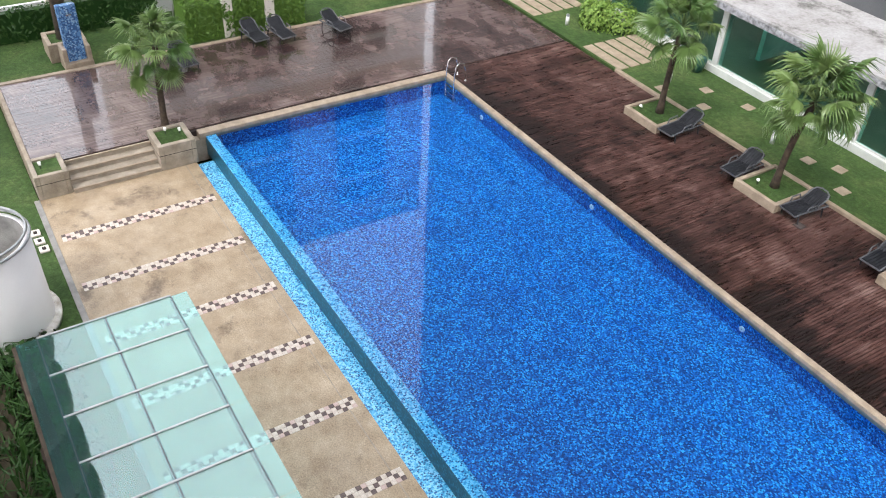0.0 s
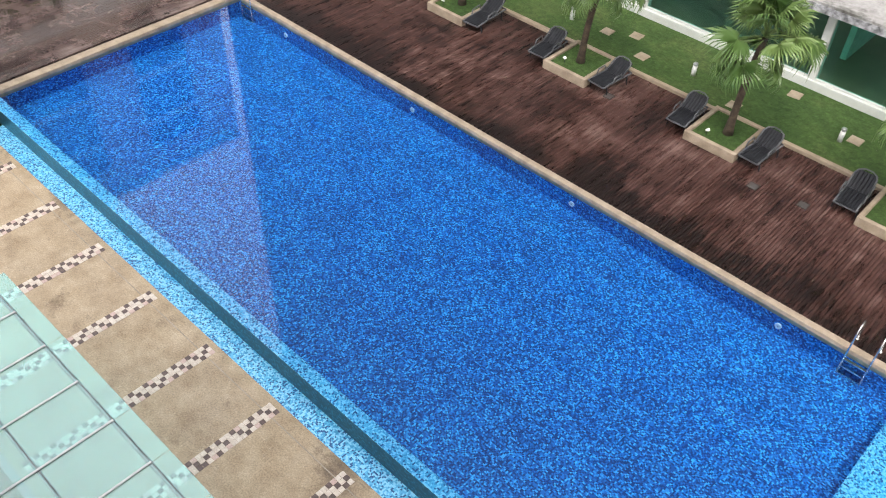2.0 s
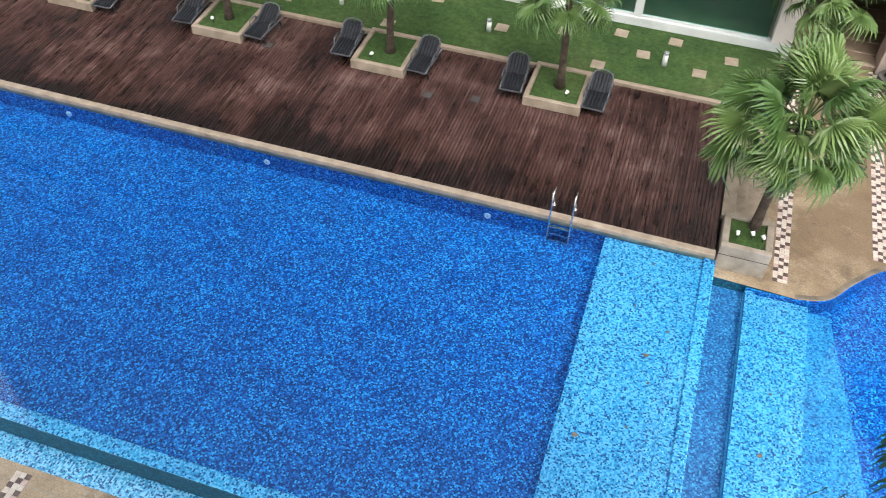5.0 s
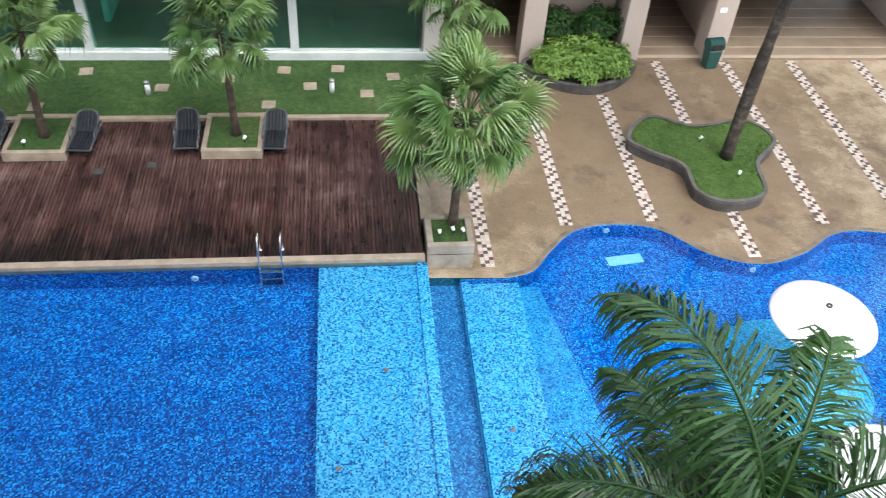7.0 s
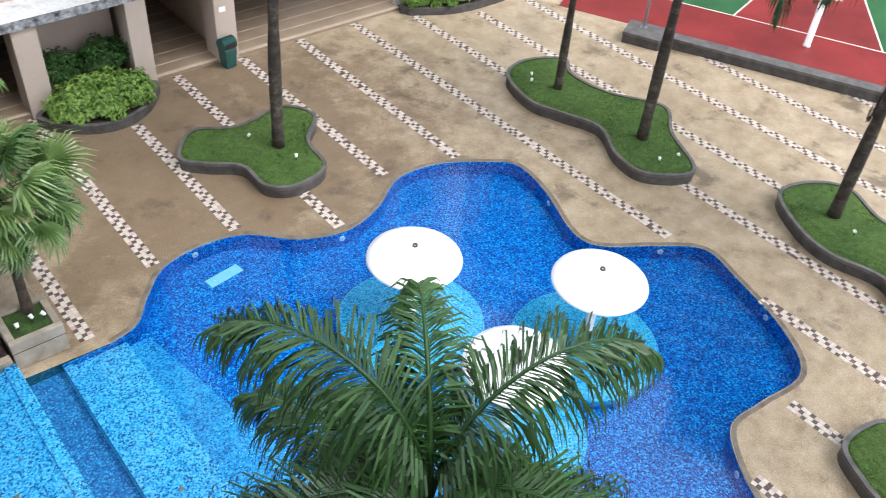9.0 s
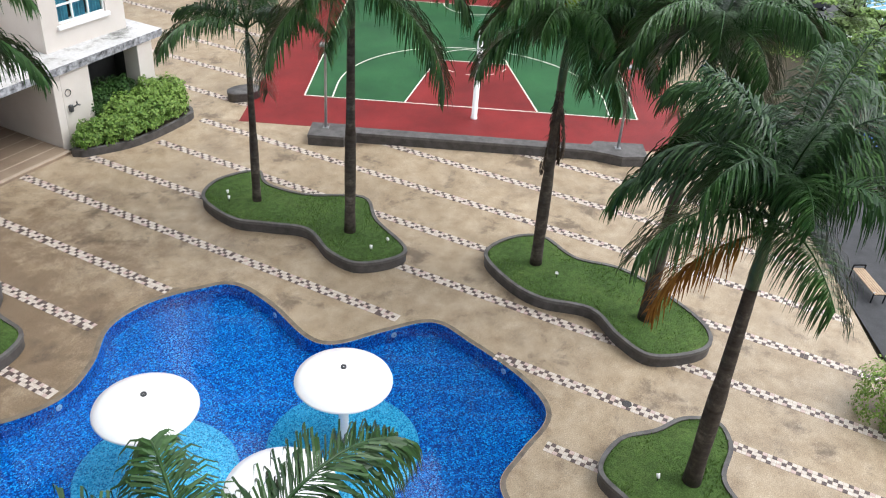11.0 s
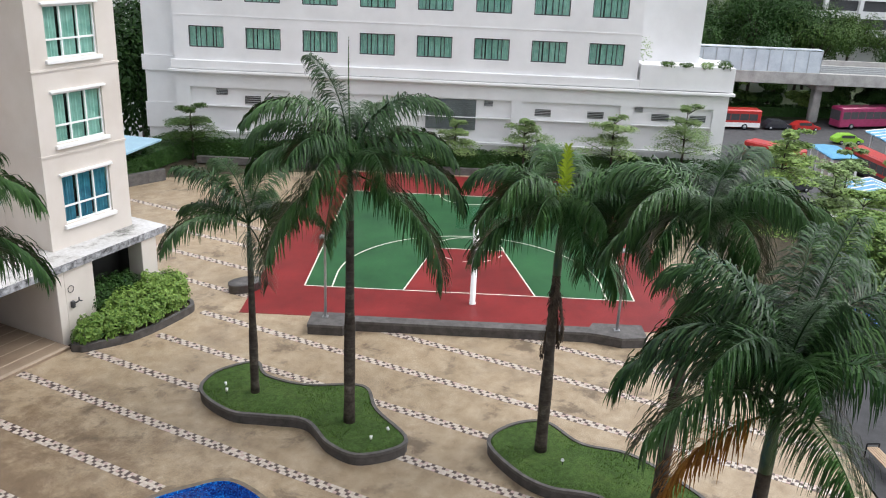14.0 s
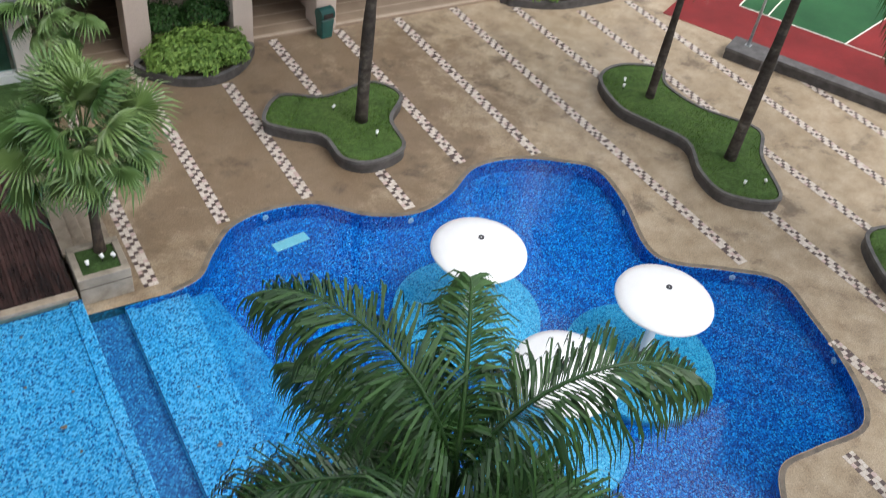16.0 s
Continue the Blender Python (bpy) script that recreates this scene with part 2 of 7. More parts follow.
lawn_mat = grass_stuff("mown_grass", (0.028, 0.06, 0.017), (0.05, 0.093, 0.026), (0.095, 0.125, 0.045))
mound_mat = grass_stuff("bright_grass", (0.042, 0.084, 0.019), (0.062, 0.112, 0.027), (0.092, 0.14, 0.038))
verge_mat = plain("rough_verge", (0.018, 0.032, 0.011), (0.05, 0.065, 0.025), 0.15, 0.95, fine=3.0)
soil_mat = plain("garden_soil", (0.03, 0.025, 0.015), (0.07, 0.055, 0.03), 2.0, 0.95, bump=0.6)
cream = plain("cream_wall_paint", (0.585, 0.53, 0.475), (0.67, 0.62, 0.57), 0.5, 0.75, fine=30.0, bump=0.03, grain=0.06)
# Tan paint, darkened further by the shade of left bays and lobby.
shaded_tan_wall = plain("tan_wall_paint", (0.42, 0.34, 0.285), (0.5, 0.415, 0.355), 0.6, 0.75, fine=30.0, bump=0.03, grain=0.08)
offwhite = plain("white_wall_paint", (0.69, 0.685, 0.69), (0.79, 0.785, 0.79), 0.4, 0.7, fine=30.0, bump=0.03, grain=0.06)
white_paint = plain("gloss_white_paint", (0.78, 0.78, 0.77), (0.86, 0.86, 0.85), 2.0, 0.5, bump=0.03)
cap_white = plain("white_fibreglass", (0.8, 0.8, 0.8), (0.86, 0.86, 0.86), 2.0, 0.3, bump=0.0)


def roof_stuff(name, shade):
    """Pale concrete with black mould in ragged patches."""
    m, nt, b = nodes_of(name, 0.8)
    p = place_of(nt)
    a, c2 = noise_of(nt, p, 0.6, 10.0, 0.74, 0.1), noise_of(nt, p, 9.0, 6.0)
    c = ramp_of(nt, a, [(0.32, (0.05, 0.045, 0.04)), (0.39, (0.25 * shade, 0.25 * shade, 0.235 * shade)), (0.46, (0.5 * shade, 0.49 * shade, 0.48 * shade)), (0.6, (0.62 * shade, 0.62 * shade, 0.63 * shade))])
    nt.links.new(mix_of(nt, 0.3, c, ramp_of(nt, c2, [(0.3, (0.3,)), (0.7, (0.75,))]), "OVERLAY"), b.inputs["Base Color"])
    return m


slab_mat = roof_stuff("weathered_roof_slab", 1.0)
wing_slab = roof_stuff("grey_weathered_roof_slab", 0.6)
dull_white = plain("dull_white_paint", (0.46, 0.48, 0.46), (0.58, 0.6, 0.58), 1.2, 0.5, bump=0.03)
edge_mat = plain("mossy_slab_edge", (0.03, 0.03, 0.03), (0.46, 0.47, 0.5), 4.5, 0.85, fine=12.0)
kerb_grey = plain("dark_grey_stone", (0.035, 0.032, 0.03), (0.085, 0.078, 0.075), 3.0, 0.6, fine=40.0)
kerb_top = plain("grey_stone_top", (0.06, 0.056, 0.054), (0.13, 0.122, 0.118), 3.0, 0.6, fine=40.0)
court_red = plain("red_acrylic_court", (0.13, 0.012, 0.013), (0.235, 0.024, 0.024), 0.35, 0.5, fine=25.0, spec=0.3)
court_green = plain("green_acrylic_court", (0.012, 0.062, 0.022), (0.03, 0.12, 0.042), 0.3, 0.5, fine=25.0, spec=0.3)
line_white = plain("court_line_paint", (0.65, 0.62, 0.5), (0.78, 0.75, 0.65), 3.0, 0.5)
steel = plain("polished_steel", (0.6, 0.6, 0.6), (0.75, 0.75, 0.75), 4.0, 0.18, 1.0, bump=0.02)
grey_metal = plain("galvanised_metal", (0.3, 0.32, 0.33), (0.45, 0.46, 0.47), 5.0, 0.4, 0.7)
black_plastic = plain("black_resin", (0.01, 0.011, 0.014), (0.024, 0.026, 0.031), 5.0, 0.55, spec=0.25)
dark_frame = plain("dark_window_frame", (0.03, 0.032, 0.035), (0.06, 0.06, 0.065), 4.0, 0.45)
green_plastic = plain("green_plastic", (0.008, 0.05, 0.045), (0.014, 0.085, 0.07), 4.0, 0.4)
asphalt = plain("asphalt", (0.04, 0.04, 0.042), (0.075, 0.075, 0.078), 1.5, 0.75, fine=50.0)
teal_curtain = plain("teal_curtain", (0.36, 0.55, 0.5), (0.66, 0.8, 0.76), 3.0, 0.85)
blue_curtain = plain("blue_curtain", (0.04, 0.2, 0.32), (0.12, 0.4, 0.55), 3.0, 0.85)
# Very dark colour holds the shade of unlit rooms, ceiling and alcove.
room_shade = plain("dim_interior", (0.03, 0.03, 0.03), (0.06, 0.06, 0.058), 1.0, 0.8)
lobby_floor = plain("polished_lobby_floor", (0.22, 0.16, 0.112), (0.31, 0.235, 0.17), 0.8, 0.35)
lobby_line = plain("cream_floor_strip", (0.37, 0.29, 0.215), (0.46, 0.37, 0.285), 3.0, 0.4)


def trunk_stuff():
    """Ringed palm trunk, mottled with pale lichen."""
    m, nt, b = nodes_of("royal_palm_trunk", 0.9, spec=0.2)
    p = place_of(nt)
    c = ramp_of(nt, noise_of(nt, p, 3.0, 6.0, 0.7), [(0.3, (0.028, 0.022, 0.018)), (0.55, (0.068, 0.056, 0.045)), (0.72, (0.14, 0.122, 0.1))])
    rings = noise_of(nt, scaled(nt, p, (0.3, 0.3, 9.0)), 1.0, 3.0)
    nt.links.new(mix_of(nt, 0.35, c, ramp_of(nt, rings, [(0.4, (0.25,)), (0.6, (0.7,))]), "OVERLAY"), b.inputs["Base Color"])
    bump_of(nt, b, rings, 0.5, 0.03)
    return m


trunk_grey = trunk_stuff()
trunk_brown = plain("fan_palm_trunk", (0.03, 0.021, 0.015), (0.09, 0.064, 0.044), 5.0, 0.95, fine=30.0, bump=0.8)
shaft_green = plain("green_crownshaft", (0.016, 0.04, 0.017), (0.045, 0.08, 0.03), 3.0, 0.4)


def leaf_stuff(name, low, high, rough=0.45, spec=0.14):
    m, nt, b = nodes_of(name, rough, spec=spec)
    geo = nt.nodes.new("ShaderNodeNewGeometry")
    info = nt.nodes.new("ShaderNodeObjectInfo")
    f = add(nt, "Math")
    f.operation = "MULTIPLY_ADD"
    f.inputs[1].default_value = 0.6
    nt.links.new(geo.outputs["Random Per Island"], f.inputs[0])
    g = add(nt, "Math")
    g.operation = "MULTIPLY"
    g.inputs[1].default_value = 0.4
    nt.links.new(info.outputs["Random"], g.inputs[0])
    nt.links.new(g.outputs[0], f.inputs[2])
    nt.links.new(ramp_of(nt, f.outputs[0], [(0.0, low), (1.0, high)]), b.inputs["Base Color"])
    b.inputs["Transmission Weight"].default_value = 0.0
    return m


frond_mat = leaf_stuff("royal_palm_leaf", (0.007, 0.028, 0.01), (0.064, 0.144, 0.037), 0.33, 0.32)
dry_mat = leaf_stuff("dry_palm_leaf", (0.14, 0.05, 0.012), (0.38, 0.18, 0.03), 0.7)
brown_leaf = plain("brown_fallen_leaf", (0.1, 0.08, 0.06), (0.19, 0.155, 0.12), 20.0, 0.7)
spear_mat = leaf_stuff("young_palm_leaf", (0.2, 0.3, 0.02), (0.4, 0.5, 0.04), 0.4)
fan_mat = leaf_stuff("fan_palm_leaf", (0.048, 0.11, 0.028), (0.27, 0.365, 0.125), 0.3, 0.4)
hedge_mat = leaf_stuff("hedge_leaf", (0.012, 0.04, 0.01), (0.05, 0.11, 0.025))
lime_mat = leaf_stuff("lime_shrub_leaf", (0.05, 0.125, 0.015), (0.27, 0.4, 0.085), 0.5, 0.3)
tree_mat = leaf_stuff("tree_leaf", (0.02, 0.055, 0.014), (0.09, 0.15, 0.035))
clip_mat = leaf_stuff("clipped_hedge_leaf", (0.03, 0.075, 0.015), (0.11, 0.2, 0.035))
fresh_mat = leaf_stuff("fresh_tree_leaf", (0.07, 0.15, 0.035), (0.27, 0.38, 0.1))
airy_mat = leaf_stuff("light_tree_leaf", (0.12, 0.2, 0.07), (0.31, 0.41, 0.16))


# ---- helpers for shapes ----
def part(name, bm, material, parent=None, label="", smooth=False):
    """Links a bmesh as one mesh object, under a thing or a part where one is given."""
    me = bpy.data.meshes.new(name)
    bm.to_mesh(me)
    bm.free()
    for m in (material if isinstance(material, (list, tuple)) else [material]):
        me.materials.append(m)
    if smooth:
        me.polygons.foreach_set("use_smooth", [True] * len(me.polygons))
    ob = new(name, me)
    ob.parent = parent
    if label:
        tagged(ob, label)
    return ob


def again(ob, parent, m=None, name=None):
    """Another object on the same mesh."""
    o = new(name or ob.name.split(".")[0], ob.data)
    o.parent = parent
    if m is not None:
        o.matrix_basis = m
    return o


def empty(name, m, label, category, group="", kind=""):
    o = new(name)
    o.matrix_basis = m
    return tagged(o, label, category, group, kind)


def box(bm, x0, x1, y0, y1, z0, z1, bevel=0.0, mat=0, m=None):
    vs = [bm.verts.new((x, y, z)) for z in (z0, z1) for y in (y0, y1) for x in (x0, x1)]
    fs = [bm.faces.new([vs[i] for i in q]) for q in ((0, 2, 3, 1), (4, 5, 7, 6), (0, 1, 5, 4), (2, 6, 7, 3), (0, 4, 6, 2), (1, 3, 7, 5))]
    for f in fs:
        f.material_index = mat
    if bevel:
        bmesh.ops.bevel(bm, geom=list({e for f in fs for e in f.edges}), offset=bevel, segments=1, affect="EDGES", clamp_overlap=True)
    if m is not None:
        bmesh.ops.transform(bm, matrix=m, verts=[v for v in vs if v.is_valid])
    return bm


def boxed(*a, **k):
    return box(bmesh.new(), *a, **k)


def tube(bm, points, radius, sides=8, mat=0, cap=True):
    """A round bar along points; radius is one number or one for each point."""
    pts = [Vector(p) for p in points]
    rs = radius if isinstance(radius, (list, tuple)) else [radius] * len(pts)
    rings = []
    ref = Vector((0.0, 0.0, 1.0))
    for i, p in enumerate(pts):
        d = (pts[min(i + 1, len(pts) - 1)] - pts[max(i - 1, 0)]).normalized()
        r = ref if abs(d.dot(ref)) < 0.95 else Vector((1.0, 0.0, 0.0))
        a = d.cross(r).normalized()
        b = a.cross(d)
        rings.append([bm.verts.new(p + (a * math.cos(2 * math.pi * k / sides) + b * math.sin(2 * math.pi * k / sides)) * rs[i]) for k in range(sides)])
    for u, v in zip(rings, rings[1:]):
        for k in range(sides):
            f = bm.faces.new((u[k], v[k], v[(k + 1) % sides], u[(k + 1) % sides]))
            f.material_index, f.smooth = mat, True
    if cap:
        for r in (rings[0], rings[-1]):
            f = bm.faces.new(r)
            f.material_index = mat
    return bm


def lathe(bm, profile, sides=32, mat=0, m=None, cap=True):
    rings = []
    for r, z in profile:
        rings.append([bm.verts.new((r * math.cos(2 * math.pi * k / sides), r * math.sin(2 * math.pi * k / sides), z)) for k in range(sides)])
    for u, v in zip(rings, rings[1:]):
        for k in range(sides):
            f = bm.faces.new((u[k], u[(k + 1) % sides], v[(k + 1) % sides], v[k]))
            f.material_index, f.smooth = mat, True
    if cap and profile[0][0] > 0.001:
        bm.faces.new(rings[0][::-1]).material_index = mat
    if cap and profile[-1][0] > 0.001:
        bm.faces.new(rings[-1]).material_index = mat
    bmesh.ops.remove_doubles(bm, verts=bm.verts[:], dist=0.0005)
    if m is not None:
        bmesh.ops.transform(bm, matrix=m, verts=bm.verts[:])
    return bm


def rounded(controls, steps=6, closed=True):
    """A smooth curve through control points in plan."""
    n = len(controls)
    out = []
    for i in range(n if closed else n - 1):
        p = [Vector(controls[(i + k) % n] if closed else controls[min(max(i + k, 0), n - 1)]) for k in (-1, 0, 1, 2)]
        for s in range(steps):
            t = s / steps
            q = 0.5 * ((2 * p[1]) + (p[2] - p[0]) * t + (2 * p[0] - 5 * p[1] + 4 * p[2] - p[3]) * t * t + (3 * p[1] - p[0] - 3 * p[2] + p[3]) * t ** 3)
            out.append((q.x, q.y))
    if not closed:
        out.append(tuple(controls[-1]))
    return out


def offset_loop(loop, d):
    """The loop moved sideways by d (outwards for a loop that runs anticlockwise)."""
    n, out = len(loop), []
    for i in range(n):
        a, b = Vector(loop[i - 1]), Vector(loop[(i + 1) % n])
        t = (b - a).normalized()
        out.append((loop[i][0] + t.y * d, loop[i][1] - t.x * d))
    return out


def sheet(bm, loops, z, mat=0):
    """A flat face with holes: the first loop is the outline."""
    edges, made = [], []
    for lp in loops:
        vs = [bm.verts.new((x, y, z)) for x, y in lp]
        edges += [bm.edges.new((vs[i], vs[(i + 1) % len(vs)])) for i in range(len(vs))]
    r = bmesh.ops.triangle_fill(bm, edges=edges, use_beauty=True, use_dissolve=False, normal=(0, 0, 1))
    for f in r["geom"]:
        if isinstance(f, bmesh.types.BMFace):
            f.material_index = mat
            if f.normal.z < 0:
                f.normal_flip()
    return bm


def skirt(bm, loop, z0, z1, mat=0, smooth=False):
    """An upright band round a loop."""
    lo = [bm.verts.new((x, y, z0)) for x, y in loop]
    hi = [bm.verts.new((x, y, z1)) for x, y in loop]
    n = len(loop)
    for i in range(n):
        f = bm.faces.new((lo[i], lo[(i + 1) % n], hi[(i + 1) % n], hi[i]))
        f.material_index, f.smooth = mat, smooth
    return bm


def band(bm, outer, inner, z, mat=0):
    """A flat ring between two loops of equal length."""
    a = [bm.verts.new((x, y, z)) for x, y in outer]
    b = [bm.verts.new((x, y, z)) for x, y in inner]
    n = len(a)
    for i in range(n):
        bm.faces.new((a[i], a[(i + 1) % n], b[(i + 1) % n], b[i])).material_index = mat
    return bm


def prism(bm, loop, z0, z1, mat=0, top=None):
    skirt(bm, loop, z0, z1, mat)
    sheet(bm, [loop], z1, mat if top is None else top)
    return bm


def rect(x0, x1, y0, y1):
    return [(x0, y0), (x1, y0), (x1, y1), (x0, y1)]


# ---- levels ----
DECK, WATER, LOW_WATER = 0.62, 0.52, -0.06

# ---- ground ----
STREET = -11.2


def on_court(u, v, z=0.0):
    """World place of a point in the court's own axes (along the baseline, then away)."""
    return (30.2 + 0.433 * u + 0.901 * v, 22.25 - 0.901 * u + 0.433 * v, z)


bm = bmesh.new()
sheet(bm, [rect(-900, 900, -900, 900)], STREET)
tagged(part("ground", bm, verge_mat), "earth and verge at street level below the podium", "ground", kind="structure")
bm = bmesh.new()
podium = [(-62, -40), on_court(27, -40)[:2], on_court(27, 23.6)[:2], on_court(-20, 23.6)[:2], (-62, 56)]
sheet(bm, [podium, rect(-25.4, 19.6, 1.5, 18.2)], -0.1)
skirt(bm, podium, STREET, -0.1)
tagged(part("podium", bm, soil_mat), "planted earth on the raised podium", "podium", kind="structure")

KIDS = rounded([(4.0, 15.52), (4.75, 15.75), (5.36, 16.49), (6.15, 17.23), (7.3, 17.46), (8.5, 17.2), (9.61, 16.19), (10.9, 15.78),
                (12.2, 16.15), (13.5, 16.92), (14.9, 16.86), (16.2, 16.16), (16.98, 15.4), (16.75, 13.9), (16.05, 12.1), (16.27, 11.2),
                (17.5, 10.35), (18.6, 9.4), (18.35, 8.1), (17.7, 6.2), (16.77, 5.08), (15.2, 5.14), (14.03, 5.15), (13.2, 4.3),
                (12.5, 3.1), (11.4, 2.3), (10.2, 2.8), (9.0, 4.2), (7.0, 5.8), (4.6, 6.75)], 6, closed=False)
POOL_EDGE = [(1.95, 15.6)] + KIDS + [(1.95, 6.9)]
plaza = [(-24.1, 1.3), (3.5, 1.3), (3.5, -14), (19.5, -14), (24.1, -2.4), (50, 8.6), (56, 24), (38, 42), (26, 42), (26, 25.96), (1.95, 25.96)] + POOL_EDGE + [(1.95, 6.03), (-24.1, 6.03)]
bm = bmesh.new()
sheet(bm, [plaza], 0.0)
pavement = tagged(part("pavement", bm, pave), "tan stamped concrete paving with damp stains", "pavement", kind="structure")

# joint of the edge strip along the overflow channel
bm = bmesh.new()
box(bm, -24.1, 3.4, 5.66, 5.685, -0.01, 0.004)
tagged(part("trim", bm, ledge_stone), "narrow pale joint in the patio paving", "joint", kind="structure")

# rounded edge of the lower pool
bm = bmesh.new()
edge = POOL_EDGE[1:-1]
pts = [Vector(p) for p in edge]
nrm = []
for k in range(len(pts)):
    way = (pts[min(k + 1, len(pts) - 1)] - pts[max(k - 1, 0)]).normalized()
    nrm.append(Vector((-way.y, way.x)))
rows = [[bm.verts.new((*(q + n * d), z)) for q, n in zip(pts, nrm)] for d, z in ((0.0, -0.015), (0.03, 0.008), (0.14, 0.008))]
for lo, hi in zip(rows, rows[1:]):
    for k in range(len(pts) - 1):
        bm.faces.new((lo[k], lo[k + 1], hi[k + 1], hi[k]))
tagged(part("trim", bm, damp_stone), "smooth damp brown coping round the free-form pool", "pool coping", kind="structure")

# ---- lower free-form pool ----
FLOOR_LOW = -0.48
bm = bmesh.new()
loop = [(2.85, 15.52)] + KIDS + [(2.85, 6.9)]
sheet(bm, [loop], FLOOR_LOW)
skirt(bm, loop, FLOOR_LOW, -0.012)
lower_pool = tagged(part("pool_basin", bm, bright_tile), "free-form pool basin of mixed blue glass mosaic", "pool", kind="structure")
bm = bmesh.new()
prism(bm, [(2.85, 6.95), (4.34, 6.95), (4.34, 15.5), (2.85, 15.5)], FLOOR_LOW, -0.16)
part("step", bm, pale_tile, lower_pool, "pale blue mosaic step")
bm = bmesh.new()
prism(bm, [(2.85, 6.95), (3.08, 6.95), (3.08, 15.49), (2.85, 15.49)], -0.3, -0.075)
part("rim", bm, pale_tile, lower_pool, "pale blue mosaic rim")
bm = bmesh.new()
prism(bm, [(4.35, 6.95), (6.3, 6.95), (5.85, 9.9), (5.3, 13.2), (4.88, 15.48), (4.35, 15.5)], FLOOR_LOW, -0.33)
part("step", bm, step_tile, lower_pool, "pale blue mosaic step")
for cx, cy in ((10.3, 12.2), (13.35, 9.05), (9.95, 8.3)):
    bm = bmesh.new()
    lathe(bm, [(1.87, FLOOR_LOW), (1.87, -0.24), (1.84, -0.22), (0.001, -0.22)], 48, m=pose(cx, cy, 0))
    part("round_bench", bm, mid_tile, lower_pool, "submerged round bench of pale mosaic")
bm = bmesh.new()
sheet(bm, [loop], LOW_WATER)
tagged(part("water", bm, water), "clear still water of the free-form pool", "water", kind="structure")

# ---- main pool ----
FLOOR = -0.12
bm = bmesh.new()
main = rect(-24.6, 1.72, 6.93, 15.68)
sheet(bm, [main], FLOOR)
for a, b, top in (((1.72, 15.68), (-24.6, 15.68), 0.6), ((-24.6, 15.68), (-24.6, 6.93), 0.6), ((-24.6, 6.93), (1.72, 6.93), 0.49)):
    vs = [bm.verts.new((*a, FLOOR)), bm.verts.new((*b, FLOOR)), bm.verts.new((*b, top)), bm.verts.new((*a, top))]
    bm.faces.new(vs)
main_pool = tagged(part("pool_basin", bm, deep_tile), "long rectangular pool basin of mixed blue glass mosaic", "pool", kind="structure")
part("shelf_rim", boxed(1.38, 1.735, 6.95, 15.66, 0.3, 0.41), pale_tile, main_pool, "raised mosaic rim of the shelf")
part("shelf", boxed(-0.65, 1.74, 6.94, 15.67, FLOOR - 0.02, 0.38), pale_tile, main_pool, "shallow pale blue mosaic shelf")
part("weir", boxed(1.72, 2.0, 6.6, 15.66, -0.35, 0.49, 0.01), pale_tile, main_pool, "pale blue mosaic overflow weir")
bm = bmesh.new()
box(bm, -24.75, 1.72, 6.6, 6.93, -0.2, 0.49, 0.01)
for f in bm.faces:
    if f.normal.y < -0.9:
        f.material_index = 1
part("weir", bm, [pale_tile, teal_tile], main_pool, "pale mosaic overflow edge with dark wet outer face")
bm = bmesh.new()
sheet(bm, [rect(-24.6, 2.0, 6.6, 15.68)], WATER)
tagged(part("water", bm, water), "clear still water of the long pool", "water", kind="structure")
# catch channels below the two weirs
bm = bmesh.new()
box(bm, -24.1, 2.0, 6.03, 6.6, -0.45, -0.15)
part("channel", bm, pale_tile, main_pool, "pale mosaic catch channel below the overflow edge")
bm = bmesh.new()
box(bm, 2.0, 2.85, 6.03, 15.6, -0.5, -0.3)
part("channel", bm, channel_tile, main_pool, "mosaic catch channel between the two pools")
bm = bmesh.new()
vs = [bm.verts.new(v) for v in ((2.842, 6.9, -0.32), (2.842, 15.5, -0.32), (2.842, 15.5, -0.075), (2.842, 6.9, -0.075))]
bm.faces.new(vs)
part("channel_wall", bm, mid_tile, main_pool)
bm = bmesh.new()
vs = [bm.verts.new(v) for v in ((-24.1, 6.03, -0.2), (2.85, 6.03, -0.2), (2.85, 6.03, -0.001), (-24.1, 6.03, -0.001))]
bm.faces.new(vs)
part("channel_wall", bm, stone, main_pool)
bm = bmesh.new()
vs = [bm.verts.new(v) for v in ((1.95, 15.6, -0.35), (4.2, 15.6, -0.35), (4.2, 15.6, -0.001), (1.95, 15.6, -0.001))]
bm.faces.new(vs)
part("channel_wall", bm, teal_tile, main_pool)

# ---- raised deck ----
bm = bmesh.new()
box(bm, -30.7, 1.92, 15.87, 21.6, -0.3, DECK - 0.04)
box(bm, -30.7, -24.91, 1.45, 15.87, -0.3, DECK - 0.042)
deck = tagged(part("deck", bm, joint_dark), "weathered wet hardwood deck with narrow boards", "deck", kind="structure")
bm = bmesh.new()
box(bm, -24.9, 1.95, 15.66, 15.86, 0.4, DECK + 0.015, 0.012)
box(bm, -24.9, -24.58, 6.4, 15.66, 0.4, DECK + 0.015, 0.012)
tagged(part("trim", bm, stone), "tan granite coping along the long pool", "pool coping", kind="structure")
bm = bmesh.new()
box(bm, -25.2, 1.95, 15.69, 16.03, -0.4, 0.4)
box(bm, -25.4, -24.62, 6.0, 16.0, -0.4, 0.4)
part("wall", bm, ledge_stone, main_pool)
bm = bmesh.new()
box(bm, -22.0, 1.95, 21.6, 21.76, 0.3, DECK + 0.1, 0.015)
box(bm, -30.9, -30.7, 1.3, 21.6, -0.1, DECK + 0.04, 0.015)
